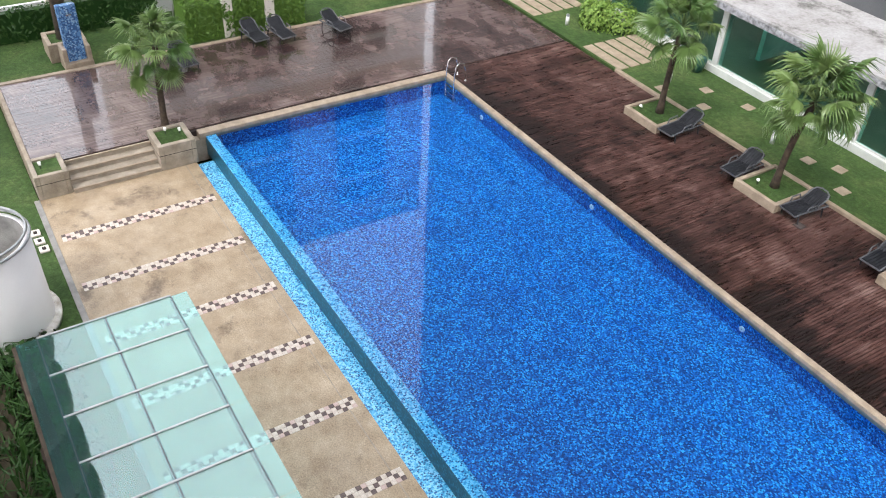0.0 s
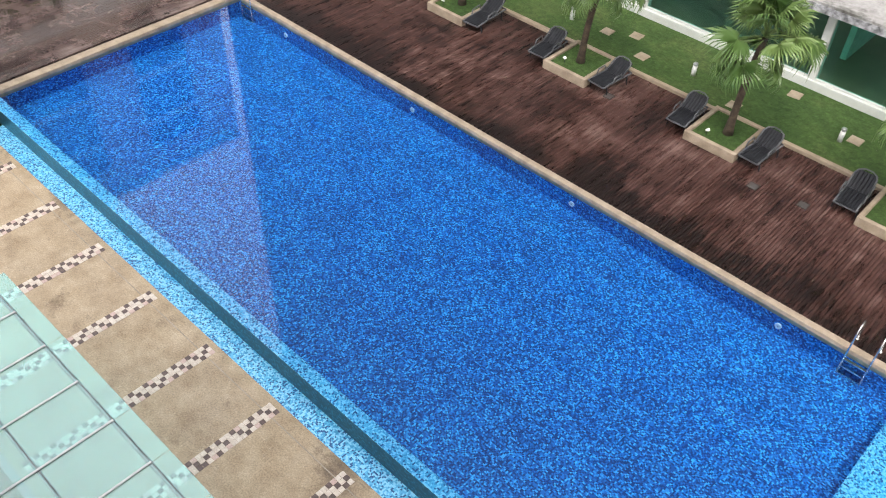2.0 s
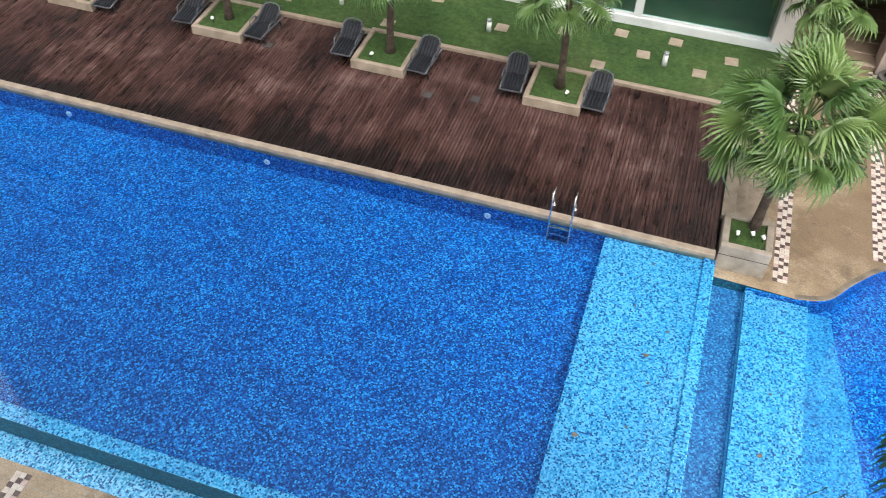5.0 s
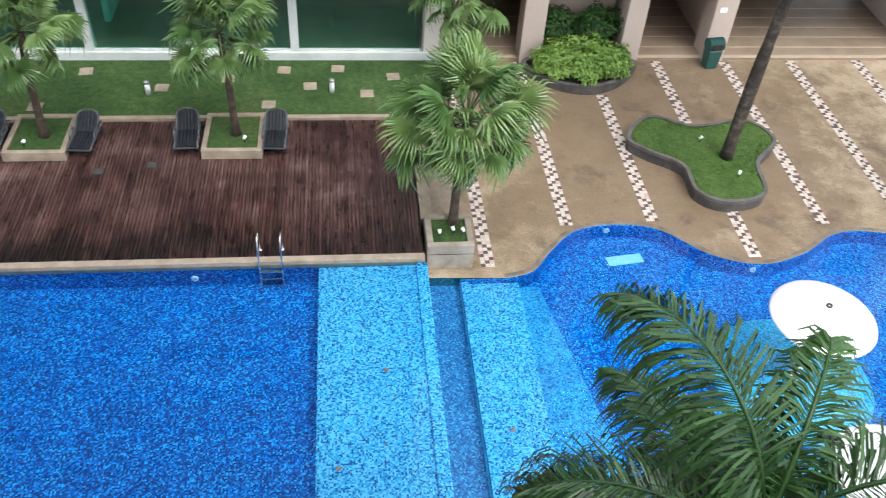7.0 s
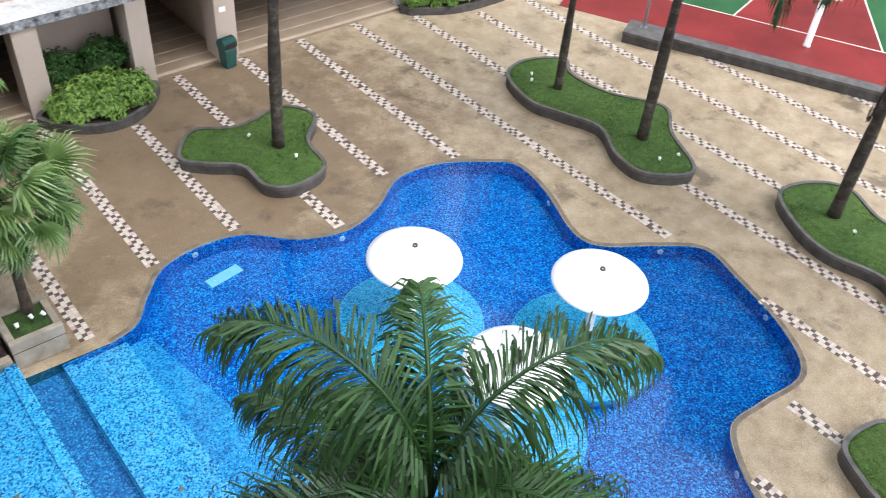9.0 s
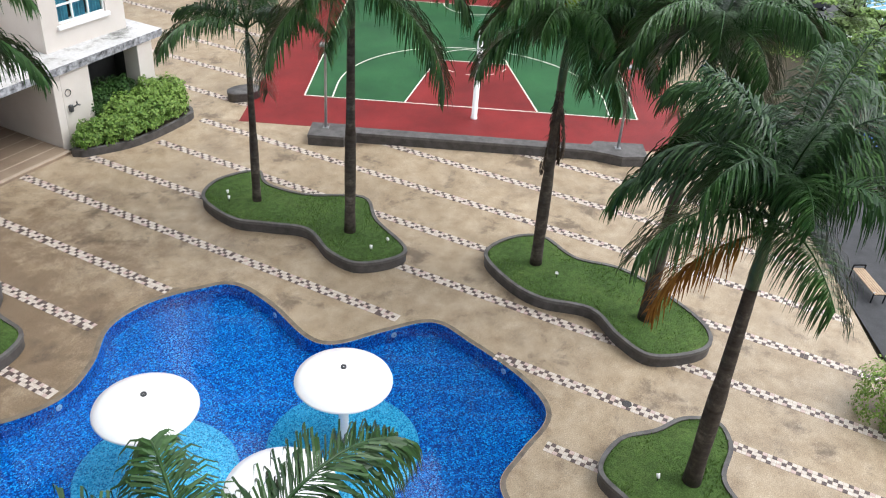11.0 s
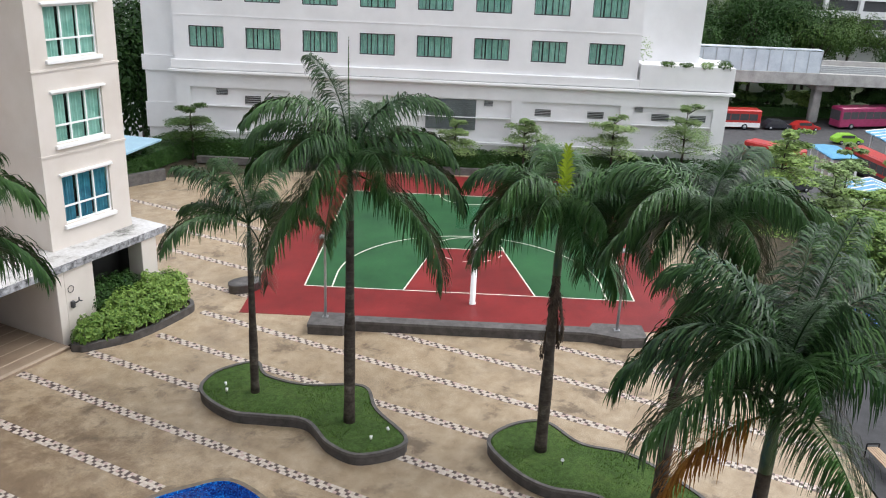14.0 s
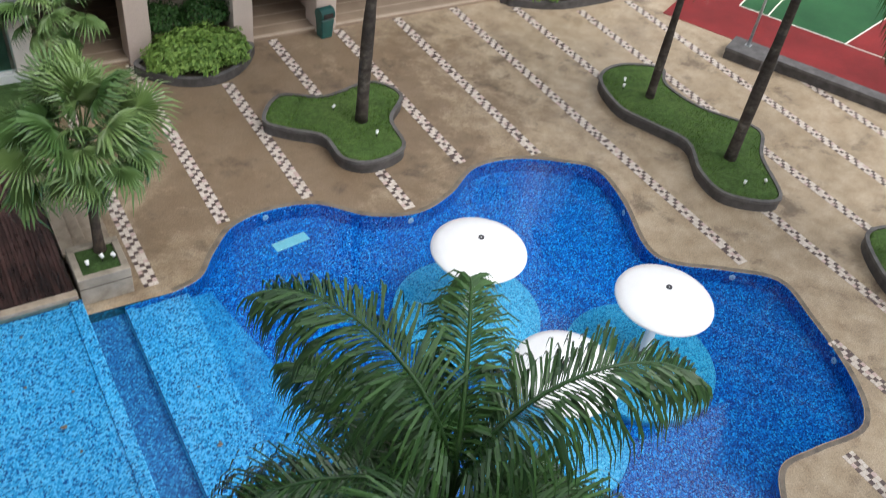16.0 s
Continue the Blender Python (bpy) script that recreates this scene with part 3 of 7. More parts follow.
box(bm, -30.7, -25.2, 1.3, 1.45, -0.1, DECK + 0.04, 0.015)
tagged(part("trim", bm, stone), "tan granite kerb along the timber deck", "kerb", kind="structure")

# lawn beside the deck
bm = bmesh.new()
prism(bm, rect(-60, 3.0, 21.76, 25.3), -0.2, DECK)
prism(bm, rect(-60, -30.9, -30, 21.76), -0.2, DECK - 0.05)
tagged(part("lawn", bm, lawn_mat), "close-mown green lawn beside the deck", "lawn", kind="structure")
bm = bmesh.new()
prism(bm, rect(-30.7, 3.4, -14, 1.28), -0.2, -0.03)
tagged(part("lawn", bm, lawn_mat), "grass strip beside the lower patio", "lawn", kind="structure")

# ---- court ----
CO = Matrix(((0.433, 0.901, 0, 30.2), (-0.901, 0.433, 0, 22.25), (0, 0, 1, 0), (0, 0, 0, 1)))  # along the baseline, then up the court


def court():
    c = empty("basketball_court", CO, "red and green acrylic basketball court with pale lines", "sports court", kind="structure")
    part("surface", boxed(-2.2, 17.3, -3.2, 20.0, -0.05, 0.012), court_red, c, "red acrylic surround")
    bm = bmesh.new()
    sheet(bm, [rect(0, 15, 0, 15.5)], 0.016)
    part("surface", bm, court_green, c, "green acrylic playing area")
    bm = bmesh.new()
    sheet(bm, [[(4.5, 0), (10.5, 0), (9.3, 5.8), (5.7, 5.8)]], 0.02)
    part("key", bm, court_red, c, "red free-throw lane")

    def line(pts, w=0.07):
        bm = bmesh.new()
        n = len(pts)
        a, b = [], []
        for i, p in enumerate(pts):
            t = (Vector(pts[min(i + 1, n - 1)]) - Vector(pts[max(i - 1, 0)])).normalized()
            s = Vector((-t.y, t.x)) * w / 2
            a.append(bm.verts.new((p[0] + s.x, p[1] + s.y, 0.024)))
            b.append(bm.verts.new((p[0] - s.x, p[1] - s.y, 0.024)))
        for i in range(n - 1):
            bm.faces.new((b[i], b[i + 1], a[i + 1], a[i]))
        part("line", bm, line_white, c)

    def arc(cx, cy, r, a0, a1, n=28):
        return [(cx + r * math.cos(radians(a0 + (a1 - a0) * i / n)), cy + r * math.sin(radians(a0 + (a1 - a0) * i / n))) for i in range(n + 1)]
    line([(0, 0), (15, 0)])
    line([(0, 0), (0, 15.5)])
    line([(15, 0), (15, 15.5)])
    line([(0, 15.5), (15, 15.5)])
    line([(4.5, 0), (5.7, 5.8)])
    line([(10.5, 0), (9.3, 5.8)])
    line([(5.7, 5.8), (9.3, 5.8)])
    line(arc(7.5, 5.8, 1.8, 0, 180))
    for k in range(5):
        line(arc(7.5, 5.8, 1.8, 194 + k * 33, 208 + k * 33, 5))
    line([(1.25, 0)] + arc(7.5, 1.575, 6.25, 180, 0, 40) + [(13.75, 0)])
    line(arc(7.5, 15.5, 1.8, 180, 360))
    return c


court()


# plain concrete edging between the patio and the grass strip
tagged(part("trim", boxed(-24.1, -6.6, 1.14, 1.3, -0.1, 0.015, 0.006), plain("grey_edging", (0.17, 0.165, 0.155), (0.3, 0.29, 0.275), 2.0, 0.8)), "grey concrete edging beside the patio", "edging", kind="structure")


# ---- facades ----
def facade(name, parent, m, u0, u1, z0, z1, holes, mat, depth=0.28, label=""):
    """A wall face along u at v=0, looking towards -v, with openings (u0, u1, z0, z1) cut in, and its reveals."""
    us = sorted({u0, u1, *[h[i] for h in holes for i in (0, 1)]})
    zs = sorted({z0, z1, *[h[i] for h in holes for i in (2, 3)]})
    bm = bmesh.new()
    grid = {}

    def vert(u, z, v=0.0):
        k = (round(u, 3), round(z, 3), v)
        if k not in grid:
            grid[k] = bm.verts.new((u, v, z))
        return grid[k]
    for a, b in zip(us, us[1:]):
        for c, d in zip(zs, zs[1:]):
            if not any(h[0] <= a and b <= h[1] and h[2] <= c and d <= h[3] for h in holes):
                bm.faces.new((vert(a, c), vert(b, c), vert(b, d), vert(a, d)))
    for a, b, c, d in holes:
        q = [(a, c), (b, c), (b, d), (a, d)]
        for i in range(4):
            (p, r), (s, t) = q[i], q[(i + 1) % 4]
            bm.faces.new([bm.verts.new(v) for v in ((s, 0, t), (p, 0, r), (p, depth, r), (s, depth, t))])
    # the back of the wall and its ends
    for q in (((u0, depth, z0), (u0, depth, z1), (u0, 0, z1), (u0, 0, z0)), ((u1, 0, z0), (u1, 0, z1), (u1, depth, z1), (u1, depth, z0)), ((u0, 0, z1), (u0, depth, z1), (u1, depth, z1), (u1, 0, z1))):
        bm.faces.new([bm.verts.new(v) for v in q])
    bmesh.ops.remove_doubles(bm, verts=bm.verts[:], dist=0.001)
    bmesh.ops.recalc_face_normals(bm, faces=bm.faces[:])
    bmesh.ops.transform(bm, matrix=m, verts=bm.verts[:])
    return part(name, bm, mat, parent, label)


def curtain_mesh(bm, w, h, v, mat=0, folds=0.12, gaps=()):
    n = max(8, int(w / folds) * 5)
    cols = []
    for i in range(n + 1):
        u = w * i / n
        d = v + 0.06 * math.sin(u * 46.0 + 1.7 * math.sin(u * 5.0)) + 0.025 * math.sin(u * 13.0)
        cols.append((bm.verts.new((u, d, 0)), bm.verts.new((u + 0.01 * math.sin(u * 9), d * 0.96, h))))
    for i in range(n):
        u = w * (i + 0.5) / n
        if not any(a < u / w < b for a, b in gaps):
            bm.faces.new((cols[i][0], cols[i + 1][0], cols[i + 1][1], cols[i][1])).material_index = mat


def window_unit(parent, m, w, h, posts, rail, bar, frame_mat, curtain, gaps=(), hood=True, sill_mat=None):
    """A window in its opening: frame bars, panes, curtain, sill and hood; origin at the lower corner, on the wall's face."""
    win = new("window")
    win.parent, win.matrix_basis = parent, m
    bm = bmesh.new()
    f = bar
    for a in ((0, f, 0, h), (w - f, w, 0, h), (f, w - f, 0, f), (f, w - f, h - f, h)):
        box(bm, a[0], a[1], 0.08, 0.15, a[2], a[3])
    for p in posts:
        box(bm, p * w - f / 2, p * w + f / 2, 0.075, 0.145, f, h - f)
    if rail:
        box(bm, f, w - f, 0.07, 0.14, rail * h - f / 2, rail * h + f / 2)
    part("frame", bm, frame_mat, win)
    bm = bmesh.new()
    bm.faces.new([bm.verts.new(v) for v in ((0, 0.11, 0), (w, 0.11, 0), (w, 0.11, h), (0, 0.11, h))])
    pane = part("pane", bm, window_glass, win)
    pane.visible_shadow = False
    bm = bmesh.new()
    curtain_mesh(bm, w, h, 0.27, gaps=gaps or ((0.30, 0.345), (0.655, 0.69)))
    part("curtain", bm, curtain, win)
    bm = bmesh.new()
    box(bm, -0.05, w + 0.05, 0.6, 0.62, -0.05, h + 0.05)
    part("room", bm, room_shade, win)
    if hood:
        part("sill", boxed(-0.12, w + 0.12, -0.13, 0.06, -0.17, -0.02, 0.02), sill_mat or white_paint, win)
        part("hood", boxed(-0.12, w + 0.12, -0.12, 0.06, h + 0.02, h + 0.12, 0.02), sill_mat or white_paint, win)
    return win


def window_again(src, parent, m):
    o = new("window")
    o.parent, o.matrix_basis = parent, m
    for c in src.children:
        k = again(c, o)
        k.visible_shadow = c.visible_shadow
    return o


# ---- apartment block with the lobby ----
block = empty("apartment_building", Matrix(), "cream apartment block with bay windows over an open ground-floor lobby", "building")
TOP = 37.0
ST = 3.13
lead = {}


def bay(u0, u1, y, w0, w1, curtains, paint):
    holes = [(w0, w1, 4.21 + ST * k, 6.10 + ST * k) for k in range(10)]
    facade("wall", block, pose(0, y, 0), u0, u1, 3.28, TOP, holes, paint)
    for k in range(10):
        cur = curtains[min(k, len(curtains) - 1)]
        key = (round(w1 - w0, 2), cur.name)
        at = pose(w0, y, 4.21 + ST * k)
        if key in lead:
            window_again(lead[key], block, at)
        else:
            lead[key] = window_unit(block, at, w1 - w0, 1.89, (0.333, 0.667), 0.36, 0.065, white_paint, cur)
    for k in range(9):
        part("string_course", boxed(u0 - 0.04, u1 + 0.04, y - 0.04, y + 0.1, 6.92 + ST * k, 7.0 + ST * k), paint, block)


grey_curtain = plain("slate_curtain", (0.05, 0.065, 0.085), (0.14, 0.17, 0.2), 8.0, 0.9)
plum_curtain = plain("plum_curtain", (0.07, 0.045, 0.055), (0.17, 0.12, 0.13), 8.0, 0.9)
sea_curtain = plain("sea_green_curtain", (0.03, 0.14, 0.14), (0.08, 0.26, 0.25), 8.0, 0.9)
bay(21.35, 25.32, 27.5, 22.12, 24.4, [blue_curtain, teal_curtain], cream)
bay(9.45, 13.4, 27.0, 10.28, 12.65, [grey_curtain, plum_curtain, teal_curtain], shaded_tan_wall)
bay(3.2, 7.0, 27.0, 3.72, 6.1, [sea_curtain, teal_curtain], shaded_tan_wall)
# recessed faces between and beside the bays
for u0, u1, y, w in ((13.4, 21.35, 30.0, (15.9, 18.9)), (7.0, 9.45, 33.5, (7.7, 8.8))):
    holes = [(w[0], w[1], 4.4 + ST * k, 6.2 + ST * k) for k in range(10)]
    # The left recess wears the darker tan for its shade.
    facade("wall", block, pose(0, y, 0), u0, u1, 3.28, TOP, holes, shaded_tan_wall if u0 < 8 else cream)
    for k in range(10):
        at = pose(w[0], y, 4.4 + ST * k)
        key = round(w[1] - w[0], 1)
        if key in lead:
            window_again(lead[key], block, at)
        elif key > 2:
            lead[key] = window_unit(block, at, 3.0, 1.8, (0.25, 0.5, 0.75), 0.36, 0.065, white_paint, teal_curtain, gaps=((0.3, 0.45),))
        else:
            lead[key] = window_unit(block, at, 1.1, 1.8, (0.5,), 0.36, 0.065, white_paint, grey_curtain)
# cheeks of the bays
for x0, x1, y0, y1 in ((21.35, 21.6, 27.78, 30.0), (13.15, 13.4, 27.28, 30.0), (9.45, 9.7, 27.28, 33.5), (6.75, 7.0, 27.28, 33.5), (25.07, 25.32, 27.78, 44)):
    part("side_wall", boxed(x0, x1, y0, y1, 3.28, TOP), shaded_tan_wall if x0 < 21 else cream, block)
part("roof", boxed(3, 25.3, 27.1, 44, TOP, TOP + 0.3), offwhite, block)
# canopy slab
bm = bmesh.new()
slab = [(3.2, 25.55), (26.1, 26.35), (26.1, 33.0), (25.4, 33.0), (25.4, 33.6), (3.2, 33.6)]
prism(bm, slab, 3.0, 3.3, 1, 0)
sheet(bm, [slab], 3.0)
part("canopy", bm, [slab_mat, edge_mat], block, "weathered white concrete canopy slab with mossy edge")
# piers of the open ground floor
for x0, x1, y0, y1 in ((5.95, 6.7, 25.75, 26.6), (9.42, 10.1, 25.8, 26.6), (12.45, 13.22, 25.9, 26.8), (20.4, 20.75, 26.3, 31.0), (20.75, 22.1, 26.3, 26.9), (24.7, 25.5, 26.4, 27.2)):
    part("pier", boxed(x0, x1, y0, y1, 0, 3.0, 0.015), shaded_tan_wall if x0 < 20 else cream, block)
part("lobby_floor", boxed(3.4, 20.4, 25.96, 36.0, -0.05, 0.13, 0.01), lobby_floor, block, "pale tiled lobby floor")
part("floor_edge", boxed(3.4, 20.4, 25.94, 26.1, 0.1, 0.14, 0.008), lobby_line, block, "cream floor edge")
for k in range(12):
    part("floor_band", boxed(3.4, 20.4, 26.62 + 0.72 * k, 26.69 + 0.72 * k, 0.12, 0.136), lobby_line, block)
for a in ((3.0, 20.5, 36.0, 36.2), (3.0, 3.2, 26.0, 36.0), (9.6, 9.8, 26.6, 34.0), (12.75, 12.95, 26.8, 34.0), (6.7, 9.42, 27.2, 27.4)):
    part("lobby_wall", boxed(*a, 0, 3.0), shaded_tan_wall, block)
# Ceiling and alcove walls coloured dark in place of their shade.
part("ceiling_panel", boxed(3.2, 20.4, 26.4, 36.0, 2.9, 2.99), room_shade, block)
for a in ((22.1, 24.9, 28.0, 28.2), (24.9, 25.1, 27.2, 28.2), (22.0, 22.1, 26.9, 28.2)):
    part("alcove_wall", boxed(*a, 0, 3.0), room_shade, block, "alcove wall coloured dark for its shade")
# hose ring and tap on the lobby pier
bm = bmesh.new()
tube(bm, [(20.98 + 0.13 * math.cos(k * 0.3927), 26.27, 2.2 + 0.13 * math.sin(k * 0.3927)) for k in range(17)], 0.014, 5, cap=False)
part("hose_ring", bm, dark_frame, block, "thin round hose ring")
bm = bmesh.new()
box(bm, 20.9, 21.04, 26.16, 26.298, 1.45, 1.72, 0.02)
tube(bm, [(20.97, 26.2, 1.6), (21.2, 26.15, 1.68), (21.36, 26.2, 1.6)], 0.03, 6)
tube(bm, [(21.2, 26.15, 1.68), (21.2, 26.15, 1.82)], 0.025, 6)
part("tap", bm, dark_frame, block, "dark wall tap")
# small notice plates and wall fittings
part("sign_plate", boxed(12.62, 12.86, 25.885, 25.9, 1.86, 2.04, 0.004), white_paint, block, "small white notice plate")

# ---- glazed wing beside the lawn ----
wing = empty("glazed_wing", Matrix(), "white low wing with green glass walls below a weathered slab roof", "building")
part("plinth", boxed(-52, 3.2, 24.92, 25.25, 0.3, 0.9, 0.015), dull_white, wing, "white painted plinth")
part("canopy", boxed(-52, 3.1, 24.45, 31.0, 3.28, 3.58, 0.01), [wing_slab], wing, "weathered white concrete roof slab")
part("canopy_edge", boxed(-52, 3.1, 24.435, 24.449, 3.28, 3.5), edge_mat, wing, "mossy slab edge")
cols = [-45.3 + 6.26 * k for k in range(8)]
for x in cols:
    part("pier", boxed(x - 0.13, x + 0.13, 24.98, 25.3, 0.9, 3.28, 0.01), dull_white, wing)
part("pier", boxed(2.6, 3.2, 24.95, 25.6, 0.3, 3.28, 0.01), cream, wing)
for a, b in zip(cols, cols[1:] + [2.6]):
    bm = bmesh.new()
    box(bm, a + 0.13, b - 0.13, 25.08, 25.1, 0.9, 3.28)
    p = part("glass_panel", bm, wing_glass, wing, "green tinted glass panel")
    p.visible_shadow = False
    part("glass_rail", boxed(a + 0.13, b - 0.13, 25.02, 25.12, 0.9, 0.96), dull_white, p)
bm = bmesh.new()
box(bm, -52, 3.0, 25.2, 32.0, 0.3, 0.55)
part("floor", bm, lobby_floor, wing)
bm = bmesh.new()
box(bm, -52, 3.0, 31.8, 32.0, 0.5, 3.3)
for x in cols[::2]:
    box(bm, x - 0.1, x + 0.1, 27.5, 31.8, 0.5, 3.3)
part("back_wall", bm, teal_curtain, wing, "teal painted inner wall")
# unseen walls above the wing, added and darkened for the pool reflections
WING_TOP = 56.0
holes = [(-45 + 5.2 * i, -40.6 + 5.2 * i, 4.2 + ST * k, 6.6 + ST * k) for i in range(9) for k in range(16)]
facade("wall", wing, pose(0, 28.4, 0), -46, 3.0, 3.5, WING_TOP, holes, plain("slate_cladding", (0.055, 0.06, 0.065), (0.1, 0.105, 0.11), 0.5, 0.7))
bm = bmesh.new()
box(bm, -45.9, 2.9, 28.68, 28.7, 3.6, WING_TOP - 0.2)
part("dark_panes", bm, dark_frame, wing)
part("end_wall", boxed(-46, -45.7, 28.7, 44, 3.5, WING_TOP), cream, wing)
part("roof_edge", boxed(-46.2, 3.0, 28.2, 44, WING_TOP, WING_TOP + 0.6), offwhite, wing)

# ---- lower block beyond the far lawn ----
far_block = empty("garden_building", Matrix(), "white apartment wing beyond the garden hedge", "building")
spans = ((9.2, 10.6), (12.2, 16.4), (19.2, 22.8))
FM = Matrix(((0, -1, 0, -42), (1, 0, 0, 0), (0, 0, 1, 0), (0, 0, 0, 1)))
# Unseen storeys, pale below and darker above for their reflections.
facade("wall", far_block, FM, 8.6, 25.3, 0, 9.4, [(a, b, 1.4, 8.6) for a, b in spans], offwhite, 0.35)
facade("upper_wall", far_block, FM, 8.6, 25.3, 9.4, 20.2, [(a, b, 9.8, 18.6) for a, b in spans], shaded_tan_wall, 0.35)
part("dark_panes", boxed(-42.6, -42.38, 8.8, 25.1, 0.2, 20.0), dark_frame, far_block)
for k in range(6):
    part("floor_edge", boxed(-42.36, -42.1, 8.8, 24.9, 1.2 + 3.1 * k, 1.5 + 3.1 * k), dull_white, far_block)
part("roof_edge", boxed(-56, -41.8, 8.4, 25.3, 20.2, 20.6), dull_white, far_block)
part("side_wall", boxed(-56, -42.6, 8.6, 8.9, 0, 20.2), shaded_tan_wall, far_block)
part("garden_wall", boxed(-42.2, -42.0, -14, 8.6, -0.1, 2.6), dull_white, far_block, "low white garden wall")

# ---- hotel ----
hotel = empty("hotel_building", CO @ pose(0, 24.0, 0) @ Matrix.Diagonal((1.01, 1, 1.07, 1)), "white hotel with rows of dark-framed windows and a heavy cornice", "building")
HT = 43.0
rows_h = 2
holes = [(-12.06 + 3.89 * i, -9.66 + 3.89 * i, 6.8 + 2.93 * k, 8.15 + 2.93 * k) for i in range(8) for k in range(rows_h)]
facade("wall", hotel, Matrix(), -13.1, 18.6, 6.0, 12.0, holes, offwhite, 0.25)
# Unseen upper storeys: wall and glass darkened for the pool reflection.
upper = [(-12.8 + 3.89 * i, -9.3 + 3.89 * i, 12.4 + 2.93 * k, 14.7 + 2.93 * k) for i in range(8) for k in range(11)]
facade("upper_wall", hotel, Matrix(), -13.1, 18.6, 12.0, HT, upper, shaded_tan_wall, 0.25)
part("dark_panes", boxed(-13.0, 18.5, 0.26, 0.4, 12.1, HT - 0.4), dark_frame, hotel, "unseen dark glass added to dim the pool reflection")
first = None
for k in range(rows_h):
    for i in range(8):
        at = pose(-12.06 + 3.89 * i, 0, 6.8 + 2.93 * k)
        if first is None:
            first = window_unit(hotel, at, 2.4, 1.35, (0.22, 0.5, 0.78), 0, 0.06, dark_frame, teal_curtain, hood=False)
        else:
            window_again(first, hotel, at)
for k in range(1, 3):
    part("string_course", boxed(-13.12, 18.62, -0.03, 0.02, 5.86 + 2.93 * k, 5.92 + 2.93 * k), offwhite, hotel)
bm = bmesh.new()
box(bm, -13.35, 18.75, -0.25, 0.1, 5.45, 6.0, 0.03)
box(bm, -13.5, 18.85, -0.45, 0.1, 5.22, 5.4, 0.03)
box(bm, 18.75, 25.15, -0.25, 4.0, 5.45, 7.0, 0.03)
box(bm, 18.85, 25.3, -0.45, 4.0, 5.2, 5.4, 0.03)
part("cornice", bm, offwhite, hotel, "deep white cornice band")
panels = [(-12.19, -5.2), (-4.5, 2.5), (3.4, 10.2), (10.87, 17.73), (18.6, 24.1)]
facade("base_wall", hotel, Matrix(), -13.15, 25.05, STREET, 5.3, [(a, b, 3.05, 4.25) for a, b in panels] + [(a, b, 1.4, 3.0) for a, b in panels], offwhite, 0.25)
bm = bmesh.new()
box(bm, -13.1, 24.9, 0.25, 0.33, STREET, 5.2)
part("panel_wall", bm, offwhite, hotel)
bm = bmesh.new()
box(bm, -13.15, 25.05, -0.1, 0.0, 1.25, 1.4)
part("ledge", bm, offwhite, hotel)
for a, b, c, d in ((11.85, 12.96, 3.3, 3.74), (15.5, 16.62, 3.3, 3.74), (19.95, 21.14, 3.34, 3.78), (22.6, 23.7, 3.34, 3.78), (18.75, 19.3, 3.85, 4.2), (-10.4, -9.6, 3.75, 4.15), (-8.4, -7.3, 3.2, 3.75), (-7.0, -5.6, 3.2, 3.75), (8.3, 8.9, 3.8, 4.15), (3.9, 5.0, -0.8, -0.4), (5.2, 6.4, -0.8, -0.4)):
    v = part("vent", boxed(a, b, 0.19, 0.255, c, d), dark_frame, hotel)
    bm = bmesh.new()
    for k in range(4):
        z = c + (d - c) * (k + 0.5) / 4
        box(bm, a, b, 0.16, 0.19, z - 0.02, z + 0.02)
    part("slat", bm, grey_metal, v)
grey_shutter = plain("grey_green_shutter", (0.075, 0.09, 0.09), (0.13, 0.15, 0.15), 1.0, 0.5)
big = part("opening_shutter", boxed(4.25, 7.75, 0.14, 0.27, 2.2, 4.15), grey_shutter, hotel, "dark louvred shutter")
bm = bmesh.new()
for k in range(16):
    box(bm, 4.28, 7.72, 0.12, 0.14, 2.18 + 0.123 * k, 2.26 + 0.123 * k)
part("slat", bm, grey_shutter, big)
for a in ((18.6, 23.1, 1.8, 9.0, 6.76, HT), (18.4, 18.61, 0.26, 2.0, 6.0, HT), (-15.5, -13.1, 0.8, 12, STREET, HT), (-15.65, -13.1, 0.65, 0.8, 5.1, 6.1), (-15.6, -13.1, 0.7, 0.8, 1.3, 3.0), (24.9, 25.1, 0.3, 14, STREET, 5.3), (18.7, 24.6, 0.9, 8.0, 6.5, 6.75)):
    part("side_wall", boxed(*a), offwhite, hotel)
part("roof", boxed(-13.1, 18.6, 0.9, 14, HT - 0.3, HT), offwhite, hotel)
part("roof_block", boxed(8.4, 18.6, 0.1, 14, HT, HT + 9.0), shaded_tan_wall, hotel)
# the unseen block from which one looks down, sized for its shading
bm = bmesh.new()
box(bm, -13, 6, -18, -2.5, -0.1, 36)
south = tagged(part("wall_south", bm, cream), "cream wall of the apartment tower behind the viewpoint", "wall", kind="structure")
# Balconies added out of view, coloured as dark silhouettes for the canopy's reflections.
silhouette_wall = plain("dark_balcony_paint", (0.03, 0.036, 0.034), (0.06, 0.066, 0.062), 0.6, 0.7)
for k in range(8):
    bm = bmesh.new()
    lathe(bm, [(2.9, 9.0 + ST * k), (3.0, 9.05 + ST * k), (3.0, 10.2 + ST * k), (2.9, 10.25 + ST * k), (2.85, 10.2 + ST * k), (2.85, 9.25 + ST * k), (0.001, 9.25 + ST * k)], 32, m=pose(-27.0, -2.45, 0))
    part("balcony", bm, silhouette_wall, south, "unseen rounded balcony, a dark silhouette in the canopy glass")
part("balcony_core", boxed(-29.5, -24.6, -8.0, -2.6, 9.0, 34.0), silhouette_wall, south)


